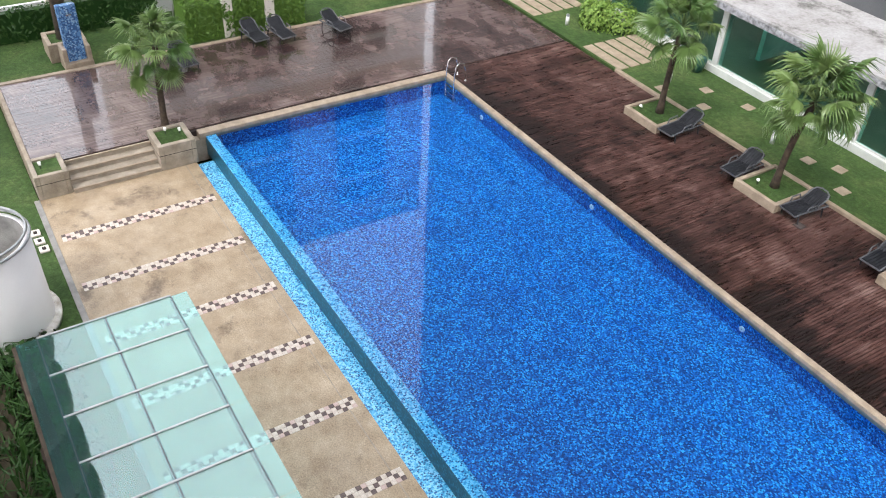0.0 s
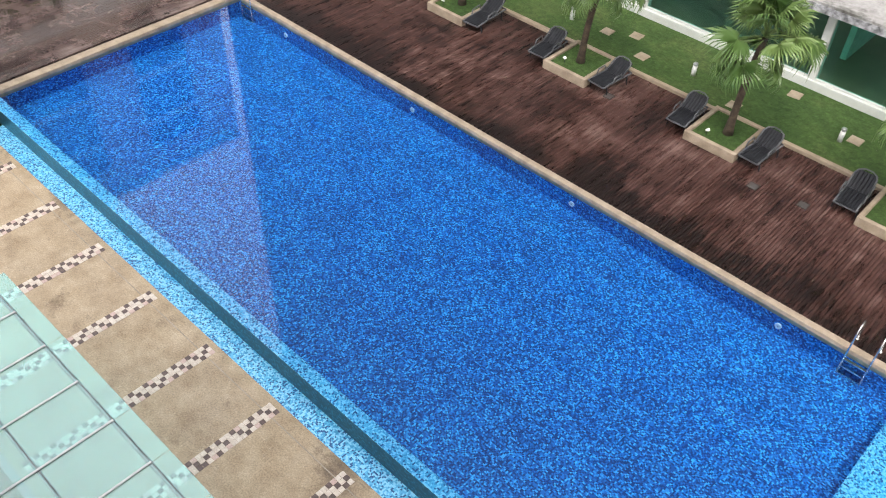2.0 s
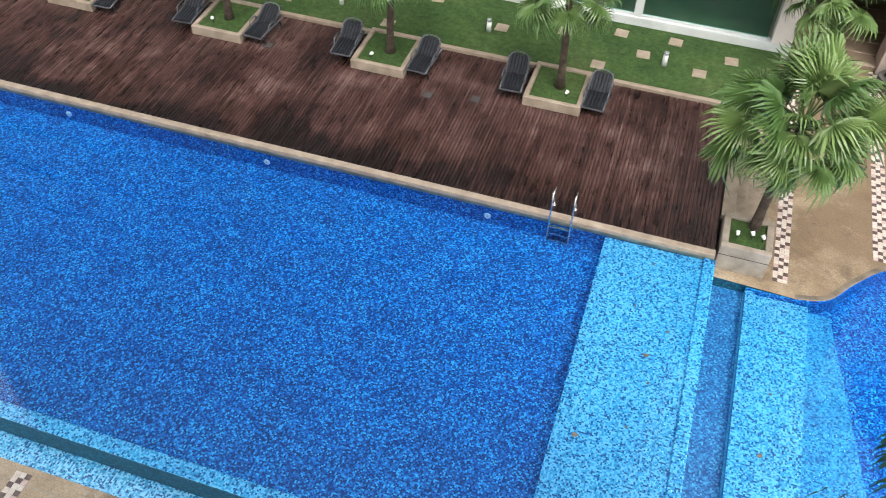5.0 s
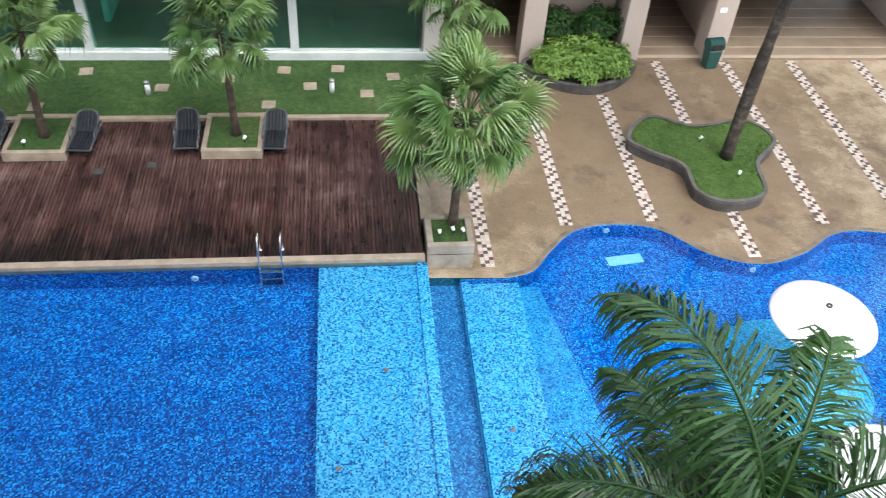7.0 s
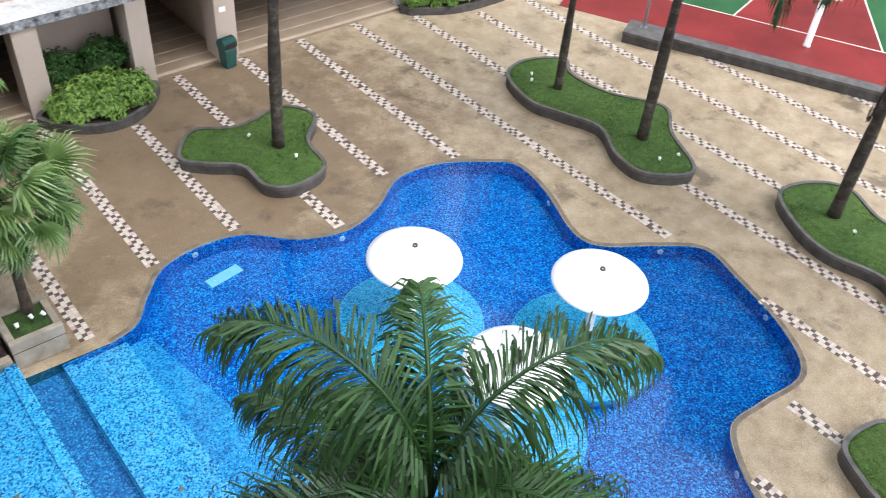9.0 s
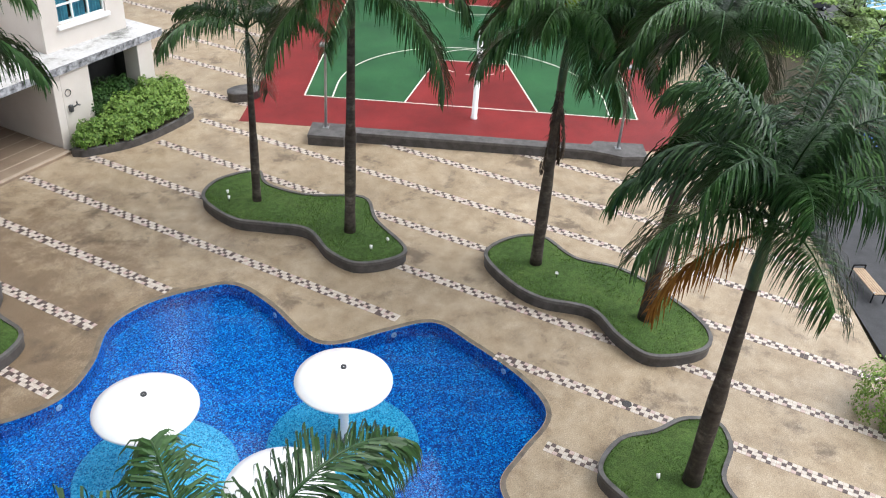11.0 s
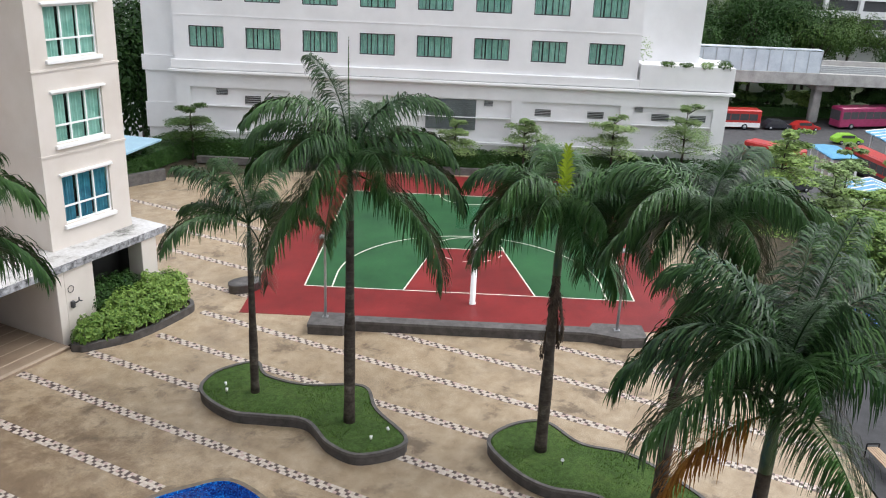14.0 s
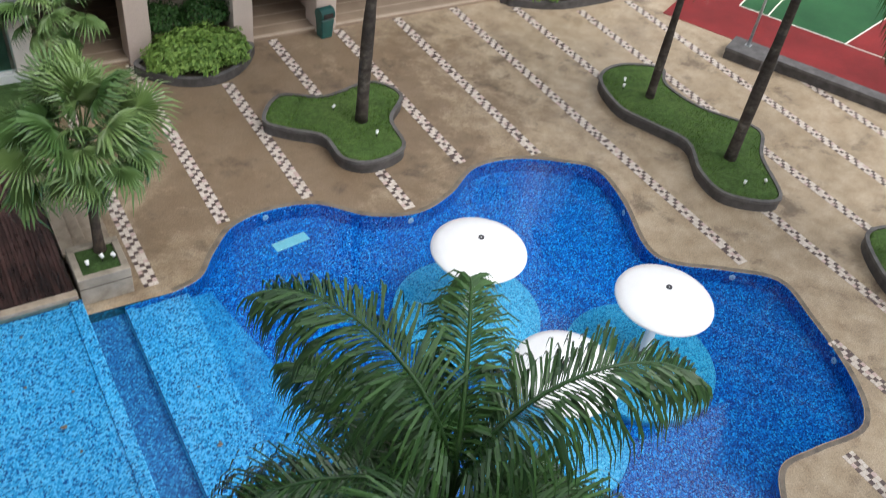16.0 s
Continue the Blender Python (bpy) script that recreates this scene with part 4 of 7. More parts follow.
# ---- royal palms ----
def frond_mesh(name, length, rise, fall, mat, seed, leaf=0.8, stations=96, limp=1.0, wide=1.0):
    """One feather leaf: an arching stalk along x with leaflets that spring out in several planes and hang over."""
    r = random.Random(seed)
    bm = bmesh.new()
    pts, p, n = [], Vector((0, 0, 0)), 16
    for i in range(n + 1):
        t = i / n
        a = radians(rise + (fall - rise) * t ** 1.35)
        pts.append(p.copy())
        p = p + Vector((math.cos(a), 0.05 * math.sin(t * 3.0 + seed), math.sin(a))) * length / n
    tube(bm, pts, [0.034 * (1 - 0.85 * i / n) + 0.004 for i in range(n + 1)], 4)
    for s in range(stations):
        t = 0.14 + 0.86 * (s + r.uniform(0.2, 0.8)) / stations
        k = min(int(t * n), n - 1)
        base = pts[k].lerp(pts[k + 1], t * n - k)
        way = (pts[k + 1] - pts[k]).normalized()
        up = Vector((0, 1, 0)).cross(way) * -1
        size = leaf * (0.4 + 0.75 * math.sin(math.pi * min(1, 0.14 + t * 0.8)))
        for side in (-1, 1):
            if r.random() < 0.04:
                continue
            long = size * r.uniform(0.65, 1.2)
            go = (way * (0.4 + 0.7 * t + r.uniform(-0.2, 0.25)) + Vector((0, side, 0)) + up * r.uniform(-0.45, 0.8)).normalized()
            w = wide * r.uniform(0.015, 0.023)
            q = [base]
            for seg, drop in ((0.24, 0.08), (0.26, 0.35), (0.25, 0.7), (0.25, 1.05)):
                go = (go + Vector((0, 0, -drop * limp * r.uniform(0.75, 1.25)))).normalized()
                q.append(q[-1] + go * long * seg)
            v = []
            for z, k2 in zip(q, (0.4, 1.0, 0.95, 0.6, 0.0)):
                if k2:
                    c = (way - go * way.dot(go)).normalized() * w * k2
                    v += [bm.verts.new(z - c), bm.verts.new(z + c)]
                else:
                    v.append(bm.verts.new(z))
            for m in (0, 2, 4):
                bm.faces.new((v[m], v[m + 1], v[m + 3], v[m + 2]))
            bm.faces.new((v[6], v[7], v[8]))
    me = bpy.data.meshes.new(name)
    bm.to_mesh(me)
    bm.free()
    me.materials.append(mat)
    return me


SPEAR = frond_mesh("spear", 2.0, 86, 74, spear_mat, 78, leaf=0.42, limp=0.35)
DRY = frond_mesh("dry_frond", 2.9, -15, -88, dry_mat, 77)
HUSK = frond_mesh("dead_frond", 1.9, -72, -90, trunk_brown, 79, leaf=0.26, stations=60)
THIN = frond_mesh("spear", 3.4, 90, 86, frond_mat, 76, leaf=0.06, stations=50, limp=0.2)


def royal_palm(x, y, base, shaft, seed, fronds, lean=(0.0, 0.0), girth=0.165, dry=None, label="", young=False, dead=0, leaf=0.98, closed=False, limp=1.3, wide=1.0, dense=50):
    """base: foot level; shaft: level where the leaves spring; fronds: heading, rise and fall in degrees, and length of each leaf."""
    palm = empty("royal_palm", pose(x, y, base), label, "palm tree", "royal palms")
    h = shaft - base
    bm = bmesh.new()
    split = h - 1.6
    n = 14
    pts, rs = [], []
    for i in range(n + 1):
        t = i / n
        pts.append((lean[0] * t * t, lean[1] * t * t, split * t))
        rs.append(girth * (1.35 - 1.2 * t) if t < 0.12 else girth * (1.2 - 0.45 * (t - 0.12)) if t > 0.5 else girth * (1.16 + 0.1 * math.sin((t - 0.12) * 8)))
    tube(bm, pts, rs, 14)
    part("trunk", bm, trunk_grey, palm, "grey ringed trunk", smooth=True)
    bm = bmesh.new()
    top = Vector(pts[-1])
    tube(bm, [top + Vector((0, 0, 1.65 * k / 5)) for k in range(6)], [rs[-1] * f for f in (1.0, 1.04, 0.95, 0.8, 0.6, 0.4)], 14)
    part("crownshaft", bm, shaft_green, palm, "smooth green crownshaft", smooth=True)
    top = top + Vector((0, 0, 1.55))
    for k, (yaw, rise, fall, long) in enumerate(fronds):
        me = frond_mesh("frond", long, rise, fall, frond_mat, seed * 40 + k, leaf=leaf * (0.75 if fall > 0 or rise > 84 else 1.0), stations=int(dense * long), limp=limp, wide=wide)
        o = new("frond", me)
        o.parent = palm
        o.matrix_basis = Matrix.Translation(top + Vector((0, 0, -0.1 if rise < 5 else 0.0))) @ pose(0, 0, 0, 0, 0, yaw)
    for i in range(dead):
        o = new("dead_frond", HUSK)
        o.parent = palm
        o.matrix_basis = Matrix.Translation(Vector(pts[-1 - i]) + Vector((0, 0, 0.3))) @ pose(0, 0, 0, 0, 0, 200 + 75 * i)
        tagged(o, "brown dead leaf hanging down the trunk")
    if young or closed:
        o = new("spear", SPEAR if young else THIN)
        o.parent = palm
        o.matrix_basis = Matrix.Translation(top) @ pose(0, 0, 0, 0, 0, 30) @ Matrix.Diagonal((0.6, 0.6, 1.1, 1))
        tagged(o, "young yellow-green unopened leaf" if young else "thin green unopened leaf")
    if dry is not None:
        o = new("dry_frond", DRY)
        o.parent = palm
        o.matrix_basis = Matrix.Translation(top + Vector((0, 0, -0.25))) @ pose(0, 0, 0, 0, 0, dry)
        tagged(o, "dry orange-brown dying leaf")
    return palm


royal_palm(11.2, 19.9, 0.36, 8.65, 1, ((150, 80, -20, 3.5), (62, 82, -30, 3.4), (300, 80, -30, 3.5), (225, 62, -70, 3.5), (0, 72, -50, 3.4), (265, 40, -75, 3.4), (159, 45, -61, 3.5), (187, 2, -86, 3.63), (320, 55, -68, 3.66), (305, 10, -68, 3.59), (33, 23, -30, 3.1), (81, 26, -25, 3.27),
           (202, 34, -61, 3.17), (280, 23, -52, 3.28), (45, 62, -14, 3.26), (120, 50, -50, 3.4), (240, 70, -40, 3.2), (10, 40, -60, 3.3), (345, 78, -10, 3.1)),
           lean=(0.19, -0.1), girth=0.15, label="royal palm with dark trunk on a mound near the lobby", closed=True)
royal_palm(20.92, 17.6, 0.36, 6.52, 2, ((149, 30, -73, 3.16), (115, 68, -8, 2.99), (70, 82, -17, 2.83), (101, 34, -45, 2.53), (233, 0, -62, 2.74), (359, 80, -20, 2.86), (257, 59, -58, 2.65), (20, 40, -50, 2.6), (310, 35, -60, 2.6)),
           girth=0.12, label="slender royal palm at the end of a grass mound", leaf=0.8)
royal_palm(21.0, 13.85, 0.36, 8.85, 3, ((10, 66, -52, 3.8), (190, 45, -80, 3.6), (136, 82, -61, 4.3), (70, 82, 10, 3.97), (316, 80, -45, 4.1), (282, 30, -80, 4.05), (260, -5, -86, 4.6), (136, 46, -74, 3.51), (161, -2, -86, 3.81), (202, 12, -80, 3.55),
           (347, 47, -51, 3.49), (110, 60, -62, 3.7), (300, 55, -70, 3.7), (30, 50, -55, 3.6), (235, 50, -78, 3.3), (178, 60, -50, 3.3)),
           girth=0.145, label="tall royal palm with spreading crown on a grass mound", closed=True, leaf=0.94)
royal_palm(22.61, 7.87, 0.36, 7.87, 4, ((20, 70, -42, 3.4), (160, 76, -56, 3.4), (272, 78, -52, 3.4), (225, 60, -75, 3.3), (143, 27, -74, 3.26), (100, 70, -63, 3.59), (39, 78, -31, 3.28), (291, 78, -57, 3.58), (284, 40, -74, 3.45), (233, 11, -70, 3.13), (142, 57, -69, 3.34), (350, 50, -30, 3.2),
           (214, 38, -86, 3.2), (68, 55, -50, 3.3), (315, 45, -65, 3.4), (262, 30, -80, 3.2), (180, 62, -60, 3.1), (255, 66, -66, 3.3)),
           girth=0.15, label="royal palm with dead leaves along its trunk on a grass mound", young=True, dead=4)
royal_palm(16.05, 1.2, 0.36, 7.5, 5, ((330, 84, 42, 3.7), (195, 84, 20, 3.3), (95, 83, 15, 3.4), (92, 37, -83, 3.68), (140, 30, -65, 3.31), (249, 68, -86, 3.71), (206, 25, -30, 3.3), (62, 80, -63, 4.3), (58, 76, -84, 3.7), (0, 82, 5, 3.87), (307, 82, -39, 4.1), (21, 60, -40, 3.4),
           (298, 80, -60, 3.69), (340, 80, -30, 4.1), (150, 80, -62, 3.5), (35, 45, -60, 3.5), (325, 50, -60, 3.5), (200, 72, -45, 3.2), (100, 70, -75, 3.3)),
           girth=0.165, label="royal palm with one dying orange leaf beside the pool", dry=122)
royal_palm(21.65, 4.0, 0.36, 8.9, 6, ((340, 77, -40, 3.3), (143, 61, -82, 3.2), (282, 46, -60, 3.4), (180, 8, -60, 3.2), (30, 45, -40, 3.25), (211, 36, -50, 3.25), (163, 39, -77, 3.2), (324, 52, -56, 3.2), (95, 66, -60, 3.3),
           (250, 65, -60, 3.2), (190, 60, -70, 3.1), (305, 30, -66, 3.2), (0, 40, -60, 3.2), (65, 40, -60, 3.2), (232, 0, -80, 3.0), (120, 15, -78, 3.0)),
           lean=(0.03, -0.18), girth=0.16, label="royal palm at the far end of a grass mound", dead=1)
royal_palm(3.45, 3.75, -0.03, 8.5, 7, ((119, 84, -46, 3.1), (100, 6, -40, 2.65), (130, -6, -62, 2.5), (54, 86, -56, 2.75), (346, 82, -50, 3.05), (78, 20, -84, 2.3), (318, 30, -76, 2.5),
           (205, 60, -40, 2.6), (265, 55, -40, 2.6), (160, 50, -64, 2.4), (235, 25, -60, 2.6), (290, 62, -60, 2.7), (85, -8, -80, 2.2), (5, 0, -84, 2.2)),
           label="royal palm with full dark crown beside the free-form pool", leaf=0.84, limp=1.5, wide=0.7, dense=66)


# ---- fan palms ----
def fan_leaf_mesh(name, seed, radius=0.68, stalk=0.84):
    """A pleated fan on a stalk: segments joined to two thirds, then split, with tips that hang over."""
    r = random.Random(seed)
    bm = bmesh.new()
    pts = [Vector((stalk * t, 0, 0.10 * math.sin(t * 2.2))) for t in (0, 0.35, 0.7, 1.0)]
    tube(bm, pts, [0.02, 0.016, 0.013, 0.011], 4)
    hub = pts[-1]
    n = 34
    span = 300

    def spot(a, k, long, lift):
        cup = 0.12 * abs(math.sin(a)) * k * long
        return hub + Vector((math.cos(a) * k * long, math.sin(a) * k * long, lift - cup - 0.12 * k * k * long))
    sizes = [radius * (0.78 + 0.36 * math.cos(radians(-span / 2 + span * (i + 0.5) / n) * 0.55)) * r.uniform(0.86, 1.1) for i in range(n)]
    edge = [bm.verts.new(spot(radians(-span / 2 + span * i / n), 0.42, sizes[min(i, n - 1)], -0.025)) for i in range(n + 1)]
    root = bm.verts.new(hub)
    for i in range(n):
        a, da = radians(-span / 2 + span * (i + 0.5) / n), radians(span / n)
        mid = bm.verts.new(spot(a, 0.46, sizes[i], 0.035))
        bm.faces.new((root, edge[i], mid))
        bm.faces.new((root, mid, edge[i + 1]))
        q = [bm.verts.new(spot(a + f * da * 0.24 + r.uniform(-0.1, 0.1) * da, 0.8, sizes[i], -0.02 - r.uniform(0, 0.05))) for f in (-1, 1)]
        tip = spot(a + r.uniform(-0.5, 0.5) * da, 1.0, sizes[i], 0) + Vector((0, 0, -r.uniform(0.15, 0.75) * sizes[i]))
        bm.faces.new((edge[i], q[0], mid))
        bm.faces.new((mid, q[1], edge[i + 1]))
        bm.faces.new((mid, q[0], q[1]))
        bm.faces.new((q[0], bm.verts.new(tip), q[1]))
    me = bpy.data.meshes.new(name)
    bm.to_mesh(me)
    bm.free()
    me.materials.append(fan_mat)
    return me


FANS = [fan_leaf_mesh("fan_leaf", s, 0.5 + 0.03 * s, 0.82 + 0.05 * s) for s in range(6)]


def fan_palm(x, y, base, crown, spread, seed, lean=(0.0, 0.0), girth=0.11, leaves=30, label=""):
    r = random.Random(seed)
    palm = empty("fan_palm", pose(x, y, base), label, "palm tree", "fan palms")
    h = crown - base
    bm = bmesh.new()
    pts = [(lean[0] * t * t, lean[1] * t * t, h * t) for t in [i / 9 for i in range(10)]]
    tube(bm, pts, [girth * (1.45 if i == 0 else 1.1 if i == 1 else 1.0 - 0.02 * i) for i in range(10)], 10)
    part("trunk", bm, trunk_brown, palm, "rough brown trunk", smooth=True)
    top = Vector(pts[-1])
    for k in range(leaves):
        t = (k + 0.5) / leaves
        pitch = 76 - 122 * t + r.uniform(-18, 18)
        yaw = 137.5 * k + r.uniform(-12, 12)
        s = spread * r.uniform(0.78, 1.15)
        o = new("leaf", r.choice(FANS))
        o.parent = palm
        o.matrix_basis = Matrix.Translation(top + Vector((0, 0, 0.12 - 0.2 * t))) @ pose(0, 0, 0, r.uniform(-38, 38), -pitch, yaw) @ Matrix.Diagonal((s, s, s, 1))
    return palm


PLANTERS = [-19.35, -14.22, -9.03, -3.85]
for i, px in enumerate(PLANTERS):
    fan_palm(px + 0.82 + (0.0, 0.0, 0.1, 0.05)[i], 20.65, DECK + 0.2, 3.85 + (0.2, 0.0, 0.1, 0.15)[i], 0.99 if i else 0.94, 20 + i, lean=((0.25, -0.1), (0.3, 0.1), (0.15, 0.1), (-0.1, 0.0))[i], label="fan palm in a square stone planter on the deck")
fan_palm(2.75, 16.85, 0.6, 3.8, 1.22, 31, lean=(0.12, 0.0), girth=0.12, leaves=40, label="bushy fan palm in a stone planter between the two pools")
fan_palm(-25.3, 5.55, 0.6, 3.55, 0.86, 32, lean=(0.05, 0.1), leaves=24, label="fan palm in the planter beside the patio steps")
fan_palm(3.75, 24.3, 0.0, 3.25, 1.05, 33, leaves=26, label="thin fan palm at the corner of the glazed wing")


# ---- stone planters ----
def planter(x0, x1, y0, y1, z0, z1, rim=0.14, label="", fill=lawn_mat, mat=stone, split=0.0):
    cx, cy = (x0 + x1) / 2, (y0 + y1) / 2
    w, d, h = (x1 - x0) / 2, (y1 - y0) / 2, z1 - z0
    t = empty("planter", pose(cx, cy, z0), label, "planter", "stone planters")
    bm = bmesh.new()
    box(bm, -w, w, -d, -d + rim, 0, h, 0.015)
    box(bm, -w, w, d - rim, d, 0, h, 0.015)
    box(bm, -w, -w + rim, -d + rim, d - rim, 0, h, 0.015)
    box(bm, w - rim, w, -d + rim, d - rim, 0, h, 0.015)
    part("box", bm, mat, t, "granite-clad box")
    if split:
        bm = bmesh.new()
        skirt(bm, rect(-w - 0.004, w + 0.004, -d - 0.004, d + 0.004), split, split + 0.02)
        part("joint", bm, joint_dark, t)
    bm = bmesh.new()
    sheet(bm, [rect(-w + rim, w - rim, -d + rim, d - rim)], h - 0.07)
    bmesh.ops.subdivide_edges(bm, edges=bm.edges[:], cuts=8, use_grid_fill=True)
    for v in bm.verts:
        if abs(v.co.x) < w - rim - 0.05 and abs(v.co.y) < d - rim - 0.05:
            v.co.z += 0.03 * noise.noise(v.co * 3)
    part("turf", bm, fill, t, "patchy turf")
    return t


for px in PLANTERS:
    planter(px, px + 1.64, 19.76, 21.58, DECK, DECK + 0.3, label="low square planter of tan stone with turf on the deck")
planter(2.02, 3.2, 15.9, 17.12, 0.0, 0.8, 0.16, "tall stone planter with turf beside the pool weir", mat=ledge_stone, split=0.5)
planter(-25.2, -23.98, 4.92, 6.1, 0.0, 0.86, 0.16, "tall stone planter with turf beside the patio steps", mat=ledge_stone, split=0.52)
planter(-25.2, -24.05, 1.3, 2.27, 0.0, 0.8, 0.14, "tall stone planter with a bare plant beside the patio steps", mat=ledge_stone, split=0.5)

# ---- steps ----
steps = empty("steps", pose(-23.98, 3.6, 0), "four stone steps from the patio up to the deck", "steps", kind="structure")
for k in range(4):
    part("step", boxed(-0.93, -0.3 * k, -1.32, 1.31, 0.155 * k, 0.155 * (k + 1), 0.012), ledge_stone, steps)
    part("nosing", boxed(-0.3 * k - 0.06, -0.3 * k + 0.012, -1.32, 1.31, 0.155 * (k + 1) - 0.05, 0.155 * (k + 1) + 0.006, 0.01), stone, steps)
side = empty("steps", pose(1.95, 17.14, 0), "broad stone steps from the deck down to the plaza", "steps", kind="structure")
for k in range(4):
    part("step", boxed(0, 1.22 - 0.3 * k, 0, 4.5, 0.155 * k, 0.155 * (k + 1) - 0.004, 0.012), stone, side)


# ---- grass mounds with kerbs ----
def mound(controls, label):
    lp = rounded(controls[::-1], 6)
    c = Vector((sum(p[0] for p in lp) / len(lp), sum(p[1] for p in lp) / len(lp)))
    loc = [(p[0] - c.x, p[1] - c.y) for p in lp]
    t = empty("grass_mound", pose(c.x, c.y, 0), label, "planting bed", "grass mounds")
    inner = offset_loop(loc, -0.085)
    bm = bmesh.new()
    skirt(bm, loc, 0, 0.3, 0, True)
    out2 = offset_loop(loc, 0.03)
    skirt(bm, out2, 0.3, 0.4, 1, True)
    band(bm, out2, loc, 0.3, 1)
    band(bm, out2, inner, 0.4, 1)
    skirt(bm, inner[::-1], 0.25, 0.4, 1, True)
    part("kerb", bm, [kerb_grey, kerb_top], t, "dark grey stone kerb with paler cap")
    bm = bmesh.new()
    sheet(bm, [inner], 0.36)
    bmesh.ops.subdivide_edges(bm, edges=[e for e in bm.edges if e.calc_length() > 0.5], cuts=3)
    bmesh.ops.triangulate(bm, faces=bm.faces[:])
    for v in bm.verts:
        if not v.is_boundary:
            v.co.z += 0.05 + 0.05 * noise.noise(v.co * 1.5)
    for f in bm.faces:
        f.smooth = True
    part("turf", bm, mound_mat, t, "bright green turf")
    # blades along the surface
    r = random.Random(int(c.x * 10))
    bm = bmesh.new()
    xs, ys = [p[0] for p in inner], [p[1] for p in inner]
    for _ in range(5200):
        x, y = r.uniform(min(xs), max(xs)), r.uniform(min(ys), max(ys))
        inside = False
        for i in range(len(inner)):
            (ax, ay), (bx, by) = inner[i - 1], inner[i]
            if (ay > y) != (by > y) and x < (bx - ax) * (y - ay) / (by - ay) + ax:
                inside = not inside
        if inside:
            a, h = r.uniform(0, 6.28), r.uniform(0.015, 0.04)
            dx, dy = math.cos(a) * 0.018, math.sin(a) * 0.018
            z = 0.38
            bm.faces.new([bm.verts.new(v) for v in ((x - dx, y - dy, z), (x + dx, y + dy, z), (x + r.uniform(-0.05, 0.05), y + r.uniform(-0.05, 0.05), z + h + 0.03))])
    tagged(part("grass", bm, blade_mat, t), kind="stuff")
    return t


blade_mat = leaf_stuff("grass_blade", (0.05, 0.1, 0.02), (0.11, 0.18, 0.038), 0.8)
mound([(8.48, 20.97), (9.44, 22.05), (10.73, 21.51), (12.45, 21.79), (13.06, 20.74), (12.11, 19.64), (11.78, 18.22), (10.56, 17.88), (9.83, 18.40), (9.77, 19.56), (8.95, 20.26)], "three-lobed grass mound with a dark stone kerb near the lobby")
mound([(20.1, 19.3), (21.42, 19.73), (22.72, 19.0), (22.12, 18.04), (22.28, 16.46), (23.24, 14.73), (22.13, 13.49), (21.0, 11.7), (19.6, 12.5), (19.61, 13.73), (20.34, 15.10), (19.93, 16.37), (19.54, 17.6)], "long wavy grass mound with a dark stone kerb and two palms")
mound([(22.28, 9.51), (23.61, 9.25), (24.33, 8.32), (23.70, 6.91), (23.91, 5.46), (23.34, 3.85), (22.3, 2.3), (21.2, 2.1), (20.1, 3.3), (20.48, 4.43), (21.27, 5.53), (20.96, 7.02), (21.31, 8.27)], "long wavy grass mound with a dark stone kerb beside the plaza")
mound([(15.3, 3.2), (16.5, 3.1), (17.3, 2.4), (18.1, 1.9), (18.4, 1.1), (17.7, 0.6), (16.5, 0.5), (15.7, -0.3), (14.9, -1.0), (13.8, -0.7), (13.5, 0.4), (14.4, 1.5), (14.75, 2.4)], "three-lobed grass mound with a dark stone kerb beside the free-form pool")


# ---- shrubs: many small leaves on a rough dome ----
def leaf_cloud(bm, r, cx, cy, cz, rx, ry, rz, count, size, low=-0.2, mat=0):
    for _ in range(count):
        a, u = r.uniform(0, 6.283), r.uniform(low, 1)
        s = math.sqrt(max(0, 1 - u * u)) if u > 0 else 1.0
        lump = noise.noise(Vector((math.cos(a) * s * 2.6 + cx * 1.7, math.sin(a) * s * 2.6 + cy * 1.3, u * 2.6 + cz)))
        k = r.uniform(0.72, 1.0) * (1.02 + 0.42 * lump)
        p = Vector((cx + rx * s * k * math.cos(a), cy + ry * s * k * math.sin(a), cz + rz * u * k))
        n = Vector((math.cos(a) * s + r.uniform(-0.6, 0.6), math.sin(a) * s + r.uniform(-0.6, 0.6), u + 0.4 + r.uniform(-0.4, 0.5))).normalized()
        t = n.cross(Vector((r.uniform(-1, 1), r.uniform(-1, 1), r.uniform(-0.3, 0.3)))).normalized()
        b = n.cross(t)
        L, W = size * r.uniform(0.6, 1.2), size * r.uniform(0.42, 0.62)
        q = [p - t * L * 0.5, p + b * W * 0.5 - n * 0.01, p + t * L * 0.5 - n * L * 0.25, p - b * W * 0.5 - n * 0.01]
        bm.faces.new([bm.verts.new(v) for v in q]).material_index = mat


